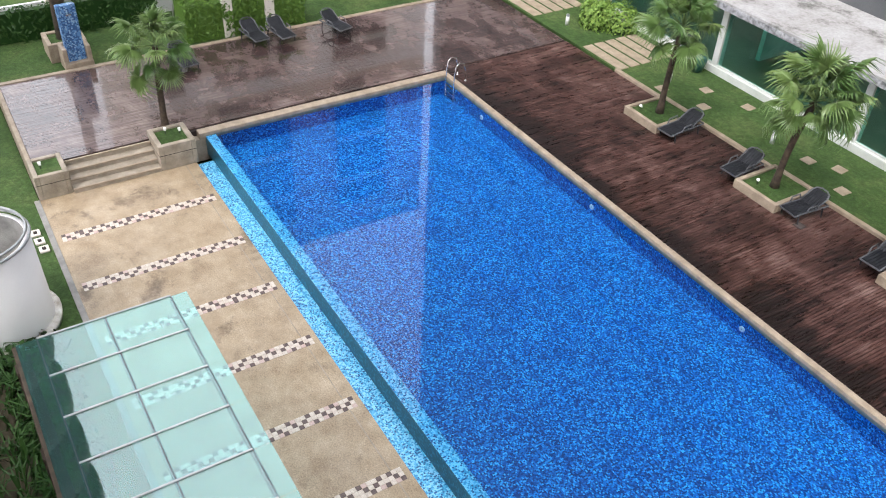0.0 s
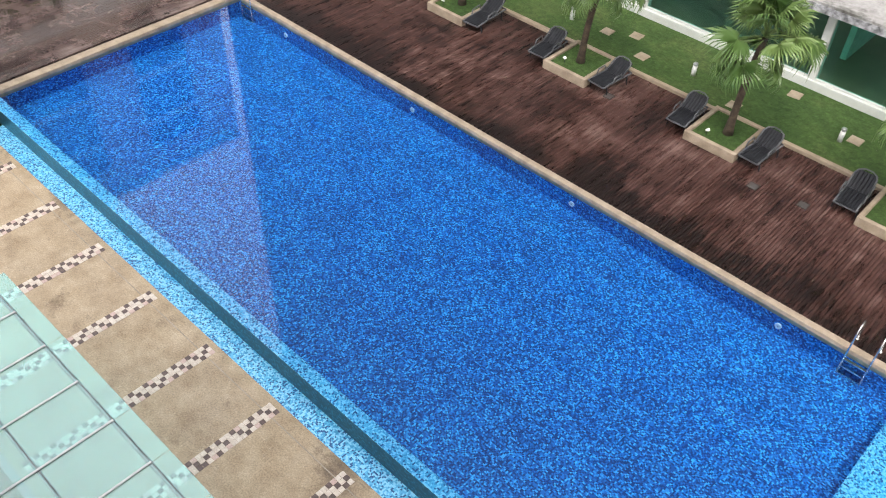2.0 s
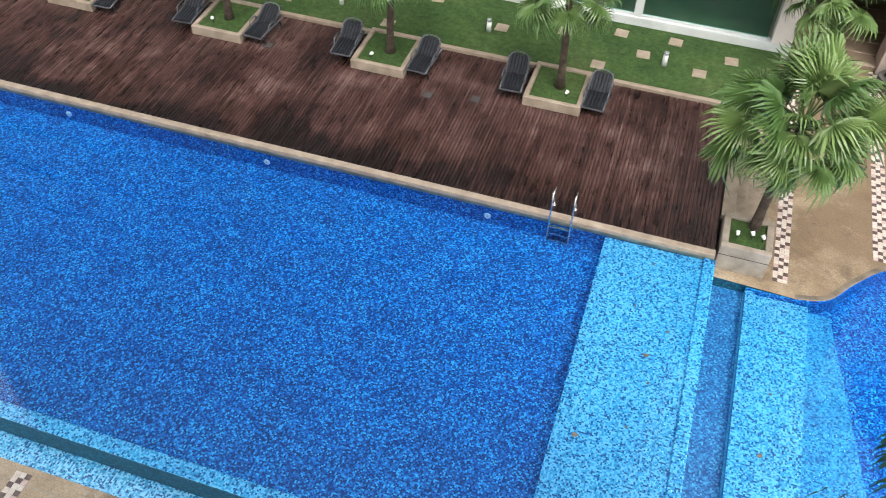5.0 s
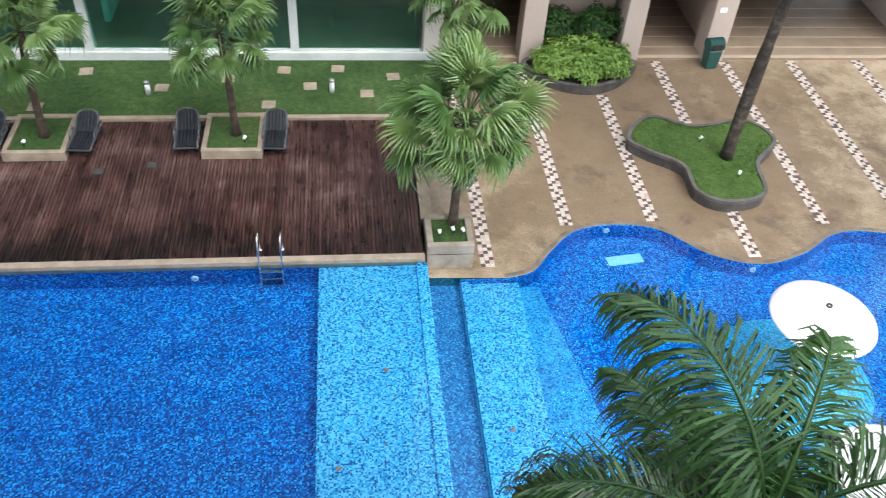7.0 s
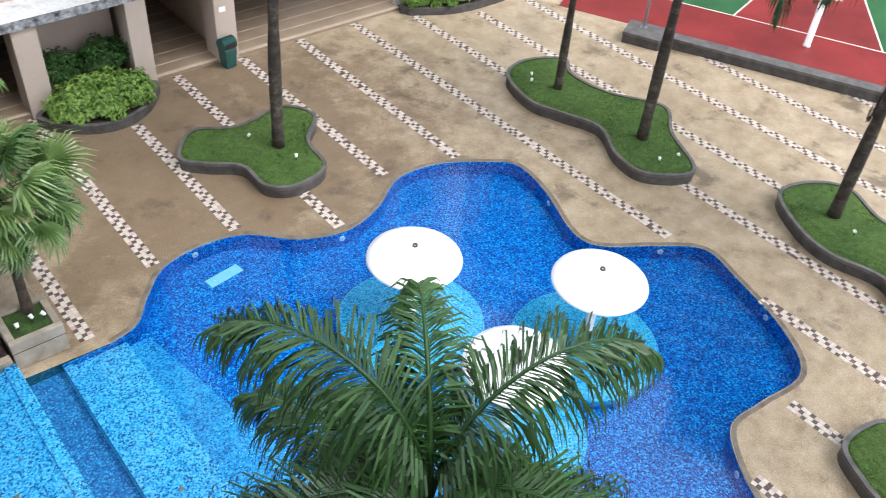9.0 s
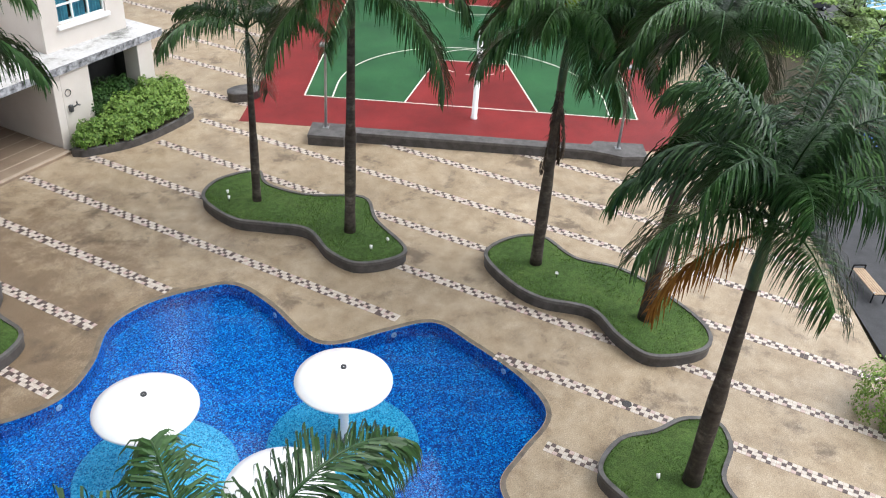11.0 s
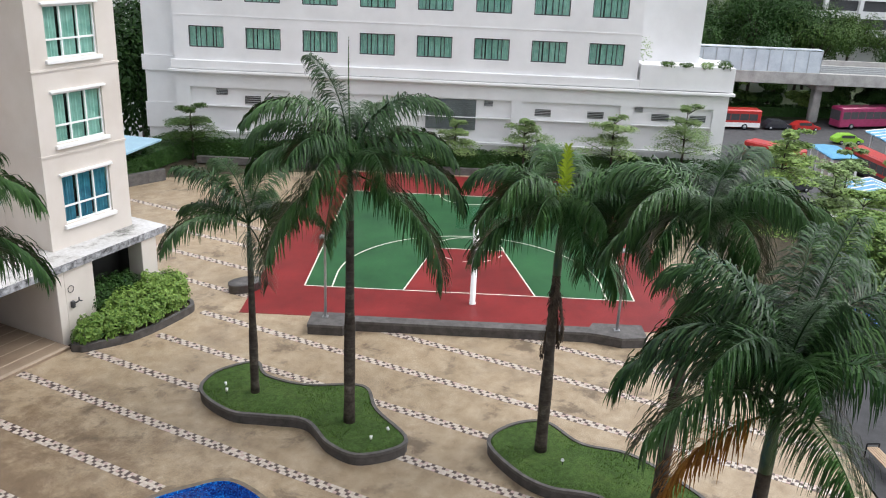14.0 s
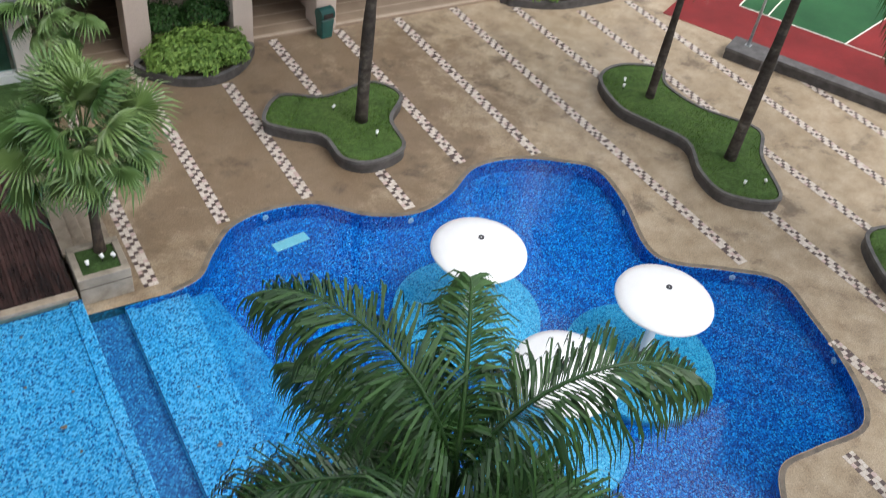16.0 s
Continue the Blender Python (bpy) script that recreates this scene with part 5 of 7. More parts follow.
def shrub_bed(controls, label, kerb_h, clouds, dark_clouds, seed):
    lp = rounded(controls, 5)
    t = empty("shrub_bed", Matrix(), label, "planting bed", "shrub beds")
    inner = offset_loop(lp, -0.16)
    bm = bmesh.new()
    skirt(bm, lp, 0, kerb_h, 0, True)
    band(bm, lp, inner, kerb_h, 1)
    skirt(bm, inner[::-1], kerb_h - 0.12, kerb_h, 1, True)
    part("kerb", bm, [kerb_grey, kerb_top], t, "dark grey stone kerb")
    bm = bmesh.new()
    sheet(bm, [inner], kerb_h - 0.08)
    part("soil", bm, soil_mat, t)
    r = random.Random(seed)
    for name, mat, cl, size in (("shrub", lime_mat, clouds, 0.15), ("dark_shrub", hedge_mat, dark_clouds, 0.13)):
        for c in cl:
            bm = bmesh.new()
            leaf_cloud(bm, r, *c[:3], c[3] * 1.13, c[4] * 1.13, c[5] * 1.08, int(3600 * c[3] * c[4] + 900), size)
            tagged(part(name, bm, mat, t, "dense glossy foliage"), kind="stuff")
    return t


shrub_bed([(6.1, 25.6), (6.15, 24.9), (6.95, 24.1), (7.95, 23.8), (8.95, 24.15), (9.75, 25.0), (9.8, 25.6), (8.0, 26.3)], "round bed of lime-green shrubs between lobby piers", 0.3,
          [(7.1, 25.0, 0.5, 0.75, 0.75, 0.55), (7.9, 24.75, 0.55, 0.85, 0.7, 0.6), (8.8, 25.0, 0.5, 0.75, 0.75, 0.55), (7.95, 25.4, 0.6, 1.1, 0.6, 0.55)],
          [(7.2, 26.4, 1.0, 0.7, 0.5, 0.7), (8.6, 26.4, 1.0, 0.8, 0.5, 0.75)], 41)
shrub_bed([(20.5, 25.9), (20.4, 25.5), (20.7, 25.2), (22.4, 24.45), (25.0, 24.4), (25.75, 24.75), (25.9, 25.5), (25.7, 26.2), (23, 26.3)], "long bed of lime-green shrubs beside the lobby wall", 0.3,
          [(21.2, 25.6, 0.5, 0.7, 0.5, 0.65), (22.3, 25.3, 0.55, 0.9, 0.7, 0.7), (23.5, 25.1, 0.6, 0.9, 0.65, 0.75), (24.6, 25.2, 0.6, 0.85, 0.65, 0.8), (25.25, 25.5, 0.7, 0.7, 0.7, 0.95), (23.0, 25.5, 0.9, 1.0, 0.6, 0.75), (24.4, 25.6, 1.0, 0.9, 0.6, 0.8)],
          [(22.7, 26.6, 1.0, 0.7, 0.5, 0.85), (23.8, 26.7, 1.0, 0.7, 0.5, 0.8)], 42)


# ---- sun loungers ----
def ribbed(y0, y1, z):
    """A moulded panel with six ribs along y."""
    prof = []
    for k in range(6):
        x = -0.235 + 0.094 * k
        prof += [(x - 0.046, z - 0.022), (x - 0.036, z), (x + 0.036, z), (x + 0.046, z - 0.022)]
    prof += [(0.29, z - 0.035), (-0.29, z - 0.035)]
    bm = bmesh.new()
    a = [bm.verts.new((x, y0, q)) for x, q in prof]
    b = [bm.verts.new((x, y1, q)) for x, q in prof]
    for i in range(len(prof)):
        bm.faces.new((a[i], a[(i + 1) % len(prof)], b[(i + 1) % len(prof)], b[i]))
    bm.faces.new(a[::-1])
    bm.faces.new(b)
    bmesh.ops.recalc_face_normals(bm, faces=bm.faces[:])
    return bm


rail_grey = plain("grey_resin", (0.05, 0.053, 0.06), (0.11, 0.115, 0.125), 5.0, 0.4)


def lounger_thing():
    t = empty("sun_lounger", Matrix(), "black resin sun lounger with slightly raised back", "lounger", "sun loungers")
    bm = bmesh.new()
    for sx in (-0.3, 0.3):
        pts = [(sx, -0.92, 0.3), (sx, -0.6, 0.33), (sx, 0.3, 0.33), (sx, 0.95, 0.33)]
        tube(bm, pts, 0.028, 6)
    tube(bm, [(-0.3, -0.92, 0.3), (0.3, -0.92, 0.3)], 0.028, 6)
    tube(bm, [(-0.3, 0.95, 0.33), (0.3, 0.95, 0.33)], 0.028, 6)
    part("frame", bm, rail_grey, t, "grey side rails")
    bm = ribbed(-0.9, 0.2, 0.35)
    part("seat", bm, black_plastic, t, "ribbed seat slats")
    bm = ribbed(0, 0.76, 0.025)
    back = part("backrest", bm, black_plastic, t, "ribbed backrest")
    back.matrix_basis = pose(0, 0.22, 0.335, 25)
    bm = bmesh.new()
    tube(bm, [(-0.3, 0.0, 0.02), (-0.3, 0.58, 0.03), (-0.24, 0.74, 0.04), (-0.1, 0.82, 0.05), (0.1, 0.82, 0.05), (0.24, 0.74, 0.04), (0.3, 0.58, 0.03), (0.3, 0.0, 0.02)], 0.026, 6)
    part("back_frame", bm, rail_grey, back, "rounded grey rail")
    for sx in (-0.33, 0.33):
        bm = bmesh.new()
        tube(bm, [(sx, -0.35, 0.33), (sx, -0.28, 0.5), (sx, 0.15, 0.52), (sx, 0.25, 0.34)], 0.024, 6)
        part("armrest", bm, rail_grey, t)
        for y in (-0.72, 0.62):
            bm = bmesh.new()
            tube(bm, [(sx * 0.9, y, 0.32), (sx * 0.97, y + 0.03, 0.15), (sx, y + 0.05, 0.0)], [0.03, 0.026, 0.022], 6)
            part("leg", bm, black_plastic, t)
    return t


lounger = lounger_thing()
spots = [(-17.35, 20.62, 4), (-14.6, 20.6, 3), (-12.15, 20.6, -5), (-9.42, 20.65, 2), (-7.0, 20.6, -3), (-4.28, 20.65, 3), (-1.88, 20.6, -2)]
far_spots = [(-30.25, 10.55, 97), (-30.05, 11.55, 97), (-29.75, 13.75, 104), (-29.4, 7.5, 97)]
for i, (x, y, a) in enumerate(spots + far_spots):
    m = pose(x, y - 0.12 * (i < 7), DECK, 0, 0, a) @ Matrix.Diagonal((1, 0.84, 1, 1))
    if i == 0:
        lounger.matrix_basis = m
    else:
        copy_thing(lounger, m)


# ---- mushroom shades in the free-form pool ----
def mushroom(x, y, label):
    t = empty("water_mushroom", pose(x, y, -0.22), label, "pool fountain", "water mushrooms")
    bm = bmesh.new()
    prof = [(0.001, 2.2), (0.25, 2.16), (1.0, 2.06), (1.12, 2.04), (1.15, 2.07), (1.13, 2.12), (0.95, 2.22), (0.6, 2.36), (0.25, 2.44), (0.07, 2.46)]
    lathe(bm, prof, 56)
    part("cap", bm, cap_white, t, "white domed fibreglass cap", smooth=True)
    bm = bmesh.new()
    lathe(bm, [(0.18, 0.0), (0.15, 0.08), (0.125, 0.2), (0.115, 1.8), (0.15, 2.1), (0.2, 2.16)], 24)
    part("column", bm, cap_white, t, "white round column", smooth=True)
    bm = bmesh.new()
    lathe(bm, [(0.07, 2.455), (0.065, 2.5), (0.035, 2.5), (0.03, 2.44)], 16)
    part("nozzle", bm, dark_frame, t, "dark water outlet")
    return t


for x, y in ((10.3, 12.2), (13.35, 9.05), (9.95, 8.3)):
    mushroom(x, y, "white mushroom fountain standing on a round pool bench")


# ---- pool ladders ----
def ladder(m, label):
    t = empty("pool_ladder", m, label, "pool ladder", "pool ladders")
    for sx in (-0.27, 0.27):
        bm = bmesh.new()
        pts = [(sx, 0.22, 0.0), (sx, 0.2, 0.45), (sx, 0.12, 0.68), (sx, -0.05, 0.76), (sx, -0.2, 0.66), (sx, -0.26, 0.4), (sx, -0.27, -0.1), (sx, -0.27, -0.78)]
        tube(bm, pts, 0.022, 8)
        part("rail", bm, steel, t, smooth=True)
        bm = bmesh.new()
        lathe(bm, [(0.05, 0), (0.05, 0.02), (0.03, 0.03), (0.001, 0.03)], 12, m=pose(sx, 0.22, 0.0))
        part("flange", bm, steel, t)
    for k in range(3):
        part("rung", boxed(-0.27, 0.27, -0.31, -0.23, -0.28 - 0.22 * k, -0.25 - 0.22 * k, 0.006), steel, t)
    return t


ladder(pose(-1.79, 15.86, DECK + 0.015), "steel pool ladder on the long coping")
ladder(pose(-24.1, 15.86, DECK + 0.015), "steel pool ladder in the corner of the pool")


# ---- lights and small fittings ----
def pool_light(x, y, z, m_turn):
    t = empty("pool_light", pose(x, y, z) @ m_turn, "round white underwater pool light in the mosaic wall", "pool light", "pool lights")
    bm = bmesh.new()
    lathe(bm, [(0.085, 0), (0.085, 0.025), (0.065, 0.03)], 20)
    part("ring", bm, white_paint, t)
    bm = bmesh.new()
    lathe(bm, [(0.063, 0.0), (0.06, 0.02), (0.001, 0.035)], 20)
    part("lens", bm, grey_metal, t)


for x in (-22.06, -15.94, -9.8, -3.64):
    pool_light(x, 15.68, 0.12, pose(0, 0, 0, 90))
# lights in the curved wall of the lower pool
for x, y in ((7.06, 17.32), (10.74, 15.8), (17.8, 10.34), (17.76, 6.82), (16.69, 13.41), (13.1, 4.29)):
    k = min(range(len(KIDS) - 1), key=lambda i: (Vector(KIDS[i]) - Vector((x, y))).length)
    q, way = Vector(KIDS[k]), (Vector(KIDS[k + 1]) - Vector(KIDS[k])).normalized()
    inward = Vector((way.y, -way.x))
    turn = math.degrees(math.atan2(inward.y, inward.x)) + 90
    pool_light(q.x + inward.x * 0.012, q.y + inward.y * 0.012, -0.2, pose(0, 0, 0, 0, 0, turn) @ pose(0, 0, 0, 90))


def bollard(x, y, z):
    t = empty("path_bollard", pose(x, y, z), "short white path light standing in the lawn", "path light", "path lights")
    bm = bmesh.new()
    lathe(bm, [(0.075, 0), (0.075, 0.34), (0.06, 0.36)], 16)
    part("post", bm, white_paint, t)
    bm = bmesh.new()
    lathe(bm, [(0.062, 0.36), (0.062, 0.41), (0.08, 0.42), (0.07, 0.45), (0.001, 0.46)], 16)
    part("cap", bm, grey_metal, t)


for x, y in ((-20.4, 22.9), (-15.47, 22.94), (-10.62, 22.91), (-5.74, 22.99), (-0.32, 23.07)):
    bollard(x, y, DECK)


def spotlight(x, y, z, a):
    t = empty("spotlight", pose(x, y, z, 0, 0, a), "small white garden spotlight on a spike", "garden light", "garden spotlights")
    bm = bmesh.new()
    tube(bm, [(0, 0, 0), (0, 0, 0.12)], 0.012, 6)
    part("spike", bm, black_plastic, t)
    bm = bmesh.new()
    lathe(bm, [(0.035, -0.05), (0.042, 0.0), (0.05, 0.06), (0.036, 0.063), (0.001, 0.045)], 12, m=pose(0, 0, 0.16, 50))
    part("head", bm, white_paint, t)


for x, y, z in ((10.6, 20.6, 0.42), (11.2, 18.9, 0.42), (20.6, 18.6, 0.42), (20.3, 18.3, 0.42), (20.3, 12.6, 0.42), (21.0, 12.4, 0.42), (22.2, 7.0, 0.42), (15.6, 1.9, 0.42), (2.35, 16.3, 0.76), (2.95, 16.35, 0.76), (2.7, 16.4, 0.76),
                (-18.9, 20.1, 0.87), (-13.7, 20.2, 0.87), (-8.5, 20.1, 0.87), (-2.7, 20.2, 0.87), (-24.8, 5.4, 0.8), (-24.6, 5.8, 0.8), (-24.6, 1.6, 0.75)):
    spotlight(x, y, z, (x * 77) % 360)


# stepping stones in the lawn
stones = [(-19.24, 23.67), (-18.37, 22.67), (-17.59, 24.1), (-20.11, 22.27), (-14.12, 23.16), (-13.26, 23.64), (-12.39, 22.68), (-8.83, 22.36), (-7.79, 24.27), (-5.41, 23.34), (-3.5, 23.83), (-1.81, 24.33), (-2.19, 22.41), (-0.99, 23.4), (-0.14, 24.4), (0.74, 22.98), (1.59, 23.94)]
first_stone = None
for i, (x, y) in enumerate(stones):
    m = pose(x, y, DECK, 0, 0, (i * 37) % 11 - 5)
    if first_stone is None:
        bm = bmesh.new()
        box(bm, -0.2, 0.2, -0.2, 0.2, -0.02, 0.025, 0.012)
        first_stone = tagged(part("stepping_stone", bm, stone), "square tan stepping stone set in the lawn", "stepping stone", "stepping stones")
        first_stone.matrix_basis = m
    else:
        copy_thing(first_stone, m)


def litter_bin(x, y):
    t = empty("litter_bin", pose(x, y, 0, 0, 0, 8), "dark green plastic litter bin beside the lobby pier", "litter bin")
    bm = bmesh.new()
    box(bm, -0.26, 0.26, -0.22, 0.22, 0.0, 0.72, 0.03)
    for v in bm.verts:
        k = 0.82 + 0.18 * v.co.z / 0.72
        v.co.x *= k
        v.co.y *= k
    part("body", bm, green_plastic, t)
    bm = bmesh.new()
    tube(bm, [(-0.27, 0, 0.86), (0.27, 0, 0.86)], 0.24, 16)
    for v in bm.verts:
        if v.co.z < 0.72:
            v.co.z = 0.72
    part("hood", bm, green_plastic, t, "rounded hood")
    # Solid dark block in place of the opening's shade.
    part("slot", boxed(-0.19, 0.19, -0.255, -0.2, 0.78, 0.95, 0.01), joint_dark, t, "dark inset for the shaded opening")


litter_bin(12.62, 25.55)

# pale mat on the floor of the free-form pool
bm = bmesh.new()
box(bm, -0.5, 0.5, -0.17, 0.17, 0, 0.02, 0.005)
mat_ob = tagged(part("floor_panel", bm, plain("pale_green_panel", (0.35, 0.62, 0.6), (0.45, 0.72, 0.7), 3.0, 0.5)), "pale green panel lying on the pool floor", "panel")
mat_ob.matrix_basis = pose(7.45, 16.55, FLOOR_LOW, 0, 0, 8)


# ---- glass canopy over the patio ----
def glass_canopy():
    t = empty("glass_canopy", pose(0, 0, 0), "green glass canopy on steel beams over the patio edge", "canopy")
    xs = [-14.85 + 1.168 * k for k in range(9)]
    ys = [-0.38, 0.03, 1.36, 2.73, 3.08]
    pane = None
    for a, b in zip(xs, xs[1:]):
        for c, d in zip(ys, ys[1:]):
            bm = bmesh.new()
            box(bm, a + 0.008, b - 0.008, c + 0.008, d - 0.008, 2.79, 2.805)
            p = part("glass_panel", bm, canopy_glass, t, "green glass pane")
            p.visible_shadow = False
    for x in xs:
        part("glazing_bar", boxed(x - 0.02, x + 0.02, 0.03, 2.73, 2.806, 2.83, 0.004), grey_metal, t)
    for y in ys[1:4]:
        part("beam", boxed(-14.85, xs[-1], y - 0.03, y + 0.03, 2.6, 2.78), dark_frame, t, "slim dark steel beam")
    for x in (-14.4, -12.05, -9.7, -7.4):
        part("pier", boxed(x - 0.16, x + 0.16, -0.5, -0.2, -0.05, 2.6, 0.02), trunk_brown, t, "brown stone pier")
    part("sill_beam", boxed(-14.85, xs[-1], -0.45, -0.32, 2.55, 2.78, 0.01), trunk_brown, t)
    return t


glass_canopy()


# ---- white round tank ----
def tank():
    t = empty("water_tank", pose(-19.07, -0.55, -0.03), "white round open-topped shaft with a stained plinth", "vent shaft")
    bm = bmesh.new()
    lathe(bm, [(1.36, 0), (1.38, 0.16), (1.3, 0.2), (1.2, 0.2)], 48)
    part("plinth", bm, plain("stained_white", (0.3, 0.27, 0.22), (0.7, 0.68, 0.64), 3.0, 0.8), t, "stained white plinth")
    bm = bmesh.new()
    lathe(bm, [(1.22, 0.18), (1.17, 2.6), (1.06, 2.6)], 48, cap=False)
    part("shell", bm, offwhite, t, "white painted shell", smooth=True)
    bm = bmesh.new()
    lathe(bm, [(1.06, 2.6), (1.05, 0.3), (0.001, 0.3)], 48, cap=False)
    # Inside greyer than the white shell.
    part("lining", bm, plain("stained_lining", (0.2, 0.2, 0.19), (0.42, 0.41, 0.39), 1.5, 0.9), t, "grey inside", smooth=True)
    bm = bmesh.new()
    for z, r in ((2.66, 1.2), (2.78, 1.14)):
        n = 40
        pts = [(r * math.cos(2 * math.pi * k / n), r * math.sin(2 * math.pi * k / n), z) for k in range(n + 1)]
        tube(bm, pts, 0.035, 6, cap=False)
    part("rim", bm, grey_metal, t, "grey metal rim hoops")
    return t


tank()
# small marker blocks beside the tank
for y in (0.0, 0.42, 0.84):
    t = empty("floor_marker", pose(-22.5 + y, 0.86 + y * 0.08, -0.03), "small white square block with a dark centre in the grass", "marker", "floor markers")
    part("block", boxed(-0.15, 0.15, -0.13, 0.13, 0, 0.06, 0.01), cream, t)
    # Raised dark plate drawn for the block's centre.
    part("recess", boxed(-0.07, 0.07, -0.05, 0.05, 0.055, 0.066), joint_dark, t)


# ---- court furniture ----
def court_wall():
    t = empty("court_bench", CO, "low dark grey stone bench wall along the court end", "bench wall")
    lp = [(1.0, -4.95), (1.0, -3.75), (2.4, -3.75), (2.6, -3.95), (12.4, -3.95), (12.6, -3.55), (14.6, -3.55), (14.6, -4.7), (13.6, -4.85), (12.9, -4.6), (12.3, -4.45), (2.9, -4.45), (2.4, -4.95)]
    lp = lp[::-1]
    bm = bmesh.new()
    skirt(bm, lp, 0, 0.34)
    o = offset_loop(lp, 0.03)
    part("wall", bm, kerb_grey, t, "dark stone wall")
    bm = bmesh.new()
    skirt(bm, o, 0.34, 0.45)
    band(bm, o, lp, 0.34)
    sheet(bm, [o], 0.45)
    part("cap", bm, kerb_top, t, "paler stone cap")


court_wall()


def court_lamp(u, v):
    t = empty("court_lamp", CO @ pose(u, v, 0.45), "grey galvanised lamp post on the court bench", "lamp post", "court lamps")
    bm = bmesh.new()
    tube(bm, [(0, 0, 0), (0, 0, 1.8), (0, 0, 3.4)], [0.06, 0.055, 0.045], 10)
    part("pole", bm, grey_metal, t)
    part("base_plate", boxed(-0.12, 0.12, -0.12, 0.12, 0, 0.02), grey_metal, t)
    bm = bmesh.new()
    box(bm, -0.22, 0.22, -0.12, 0.16, 3.38, 3.5, 0.03)
    part("head", bm, grey_metal, t)


court_lamp(1.6, -4.15)
court_lamp(13.5, -4.1)


def hoop(u, v, turn):
    t = empty("basketball_hoop", CO @ pose(u, v, 0.012, 0, 0, turn), "white basketball post with arm and backboard", "basketball hoop", "basketball hoops")
    bm = bmesh.new()
    lathe(bm, [(0.15, 0), (0.15, 0.05), (0.125, 0.06), (0.125, 3.45), (0.001, 3.47)], 20)
    part("post", bm, white_paint, t, "thick white steel post")
    bm = bmesh.new()
    tube(bm, [(0, 0, 3.0), (0, 0.9, 3.35), (0, 1.7, 3.35)], 0.07, 8)
    tube(bm, [(0, 0, 2.4), (0, 1.0, 3.1), (0, 1.7, 3.05)], 0.05, 8)
    part("arm", bm, white_paint, t)
    part("backboard", boxed(-0.9, 0.9, 1.7, 1.74, 2.9, 3.95, 0.01), window_glass, t, "clear backboard")
    bm = bmesh.new()
    n = 20
    tube(bm, [(0.225 * math.cos(2 * math.pi * k / n), 2.02 + 0.225 * math.sin(2 * math.pi * k / n), 3.05) for k in range(n + 1)], 0.012, 5, cap=False)
    part("rim", bm, court_red, t, "orange-red rim")


hoop(7.64, -1.16, 0)

# small round bench beyond the court corner
bm = bmesh.new()
lathe(bm, [(0.75, 0), (0.75, 0.33), (0.78, 0.34), (0.78, 0.44), (0.001, 0.44)], 24)
for v in bm.verts:
    v.co.y *= 0.6
rb = tagged(part("round_bench", bm, kerb_top), "small dark grey stone bench near the court corner", "bench")
rb.matrix_basis = pose(28.4, 24.2, 0, 0, 0, -25)

# ---- play area ----
bm = bmesh.new()
sheet(bm, [rect(19.75, 26.8, -30, -1.0)], 0.008)
play = tagged(part("play_surface", bm, plain("black_rubber", (0.018, 0.018, 0.02), (0.04, 0.04, 0.043), 2.0, 0.7)), "black rubber surface of the play area", "play surface", kind="structure")
play.matrix_basis = CO.copy()


def slat_bench(u, v, a):
    t = empty("slatted_bench", CO @ pose(u, v, 0.008, 0, 0, a) @ Matrix.Scale(0.8, 4), "wooden slatted exercise bench with black metal ends", "bench")
    tan = plain("varnished_slats", (0.3, 0.2, 0.12), (0.45, 0.32, 0.2), 5.0, 0.5)
    for k in range(5):
        part("slat", boxed(-0.26 + 0.105 * k, -0.165 + 0.105 * k, -0.95, 0.95, 0.42, 0.45, 0.005), tan, t)
    for y in (-0.9, 0.9):
        bm = bmesh.new()
        for x in (-0.26, 0.26):
            tube(bm, [(x, y, 0), (x, y, 0.62 if y > 0 else 0.45)], 0.03, 8)
        tube(bm, [(-0.26, y, 0.4), (0.26, y, 0.4)], 0.025, 8)
        if y > 0:
            tube(bm, [(-0.26, y, 0.62), (0.26, y, 0.62)], 0.03, 8)
        part("leg_frame", bm, black_plastic, t)
    for x in (-0.26, 0.26):
        bm = bmesh.new()
        lathe(bm, [(0.001, -0.05), (0.045, 0), (0.001, 0.05)], 10, m=pose(x, -0.9, 0.5))
        part("knob", bm, white_paint, t)


slat_bench(20.55, -12.6, 6)


def climbing_frame(u, v):
    blue = plain("blue_enamel", (0.03, 0.12, 0.4), (0.06, 0.2, 0.55), 4.0, 0.35)
    t = empty("climbing_frame", CO @ pose(u, v, 0.008, 0, 0, 25), "blue tubular climbing frame on the play area", "play equipment")
    for x in (0.0, 1.0):
        bm = bmesh.new()
        tube(bm, [(x, 0, 0), (x, 0.2, 1.1), (x, 1.0, 1.5), (x, 1.8, 1.1), (x, 2.0, 0)], 0.05, 8)
        part("rail", bm, blue, t)
    for k in range(7):
        a = k / 6
        y, z = 0.2 + 1.6 * a, 1.1 + 0.4 * math.sin(math.pi * a)
        bm = bmesh.new()
        tube(bm, [(0, y, z), (1.0, y, z)], 0.03, 6)
        part("rung", bm, blue, t)
    bm = bmesh.new()
    n = 20
    tube(bm, [(-0.5, 0.6 + 0.35 * math.cos(2 * math.pi * k / n), 1.0 + 0.35 * math.sin(2 * math.pi * k / n)) for k in range(n + 1)], 0.05, 6, cap=False)
    part("hoop", bm, plain("yellow_enamel", (0.5, 0.32, 0.02), (0.65, 0.42, 0.04), 4.0, 0.4), t, "yellow ring")


climbing_frame(23.2, -4.6)


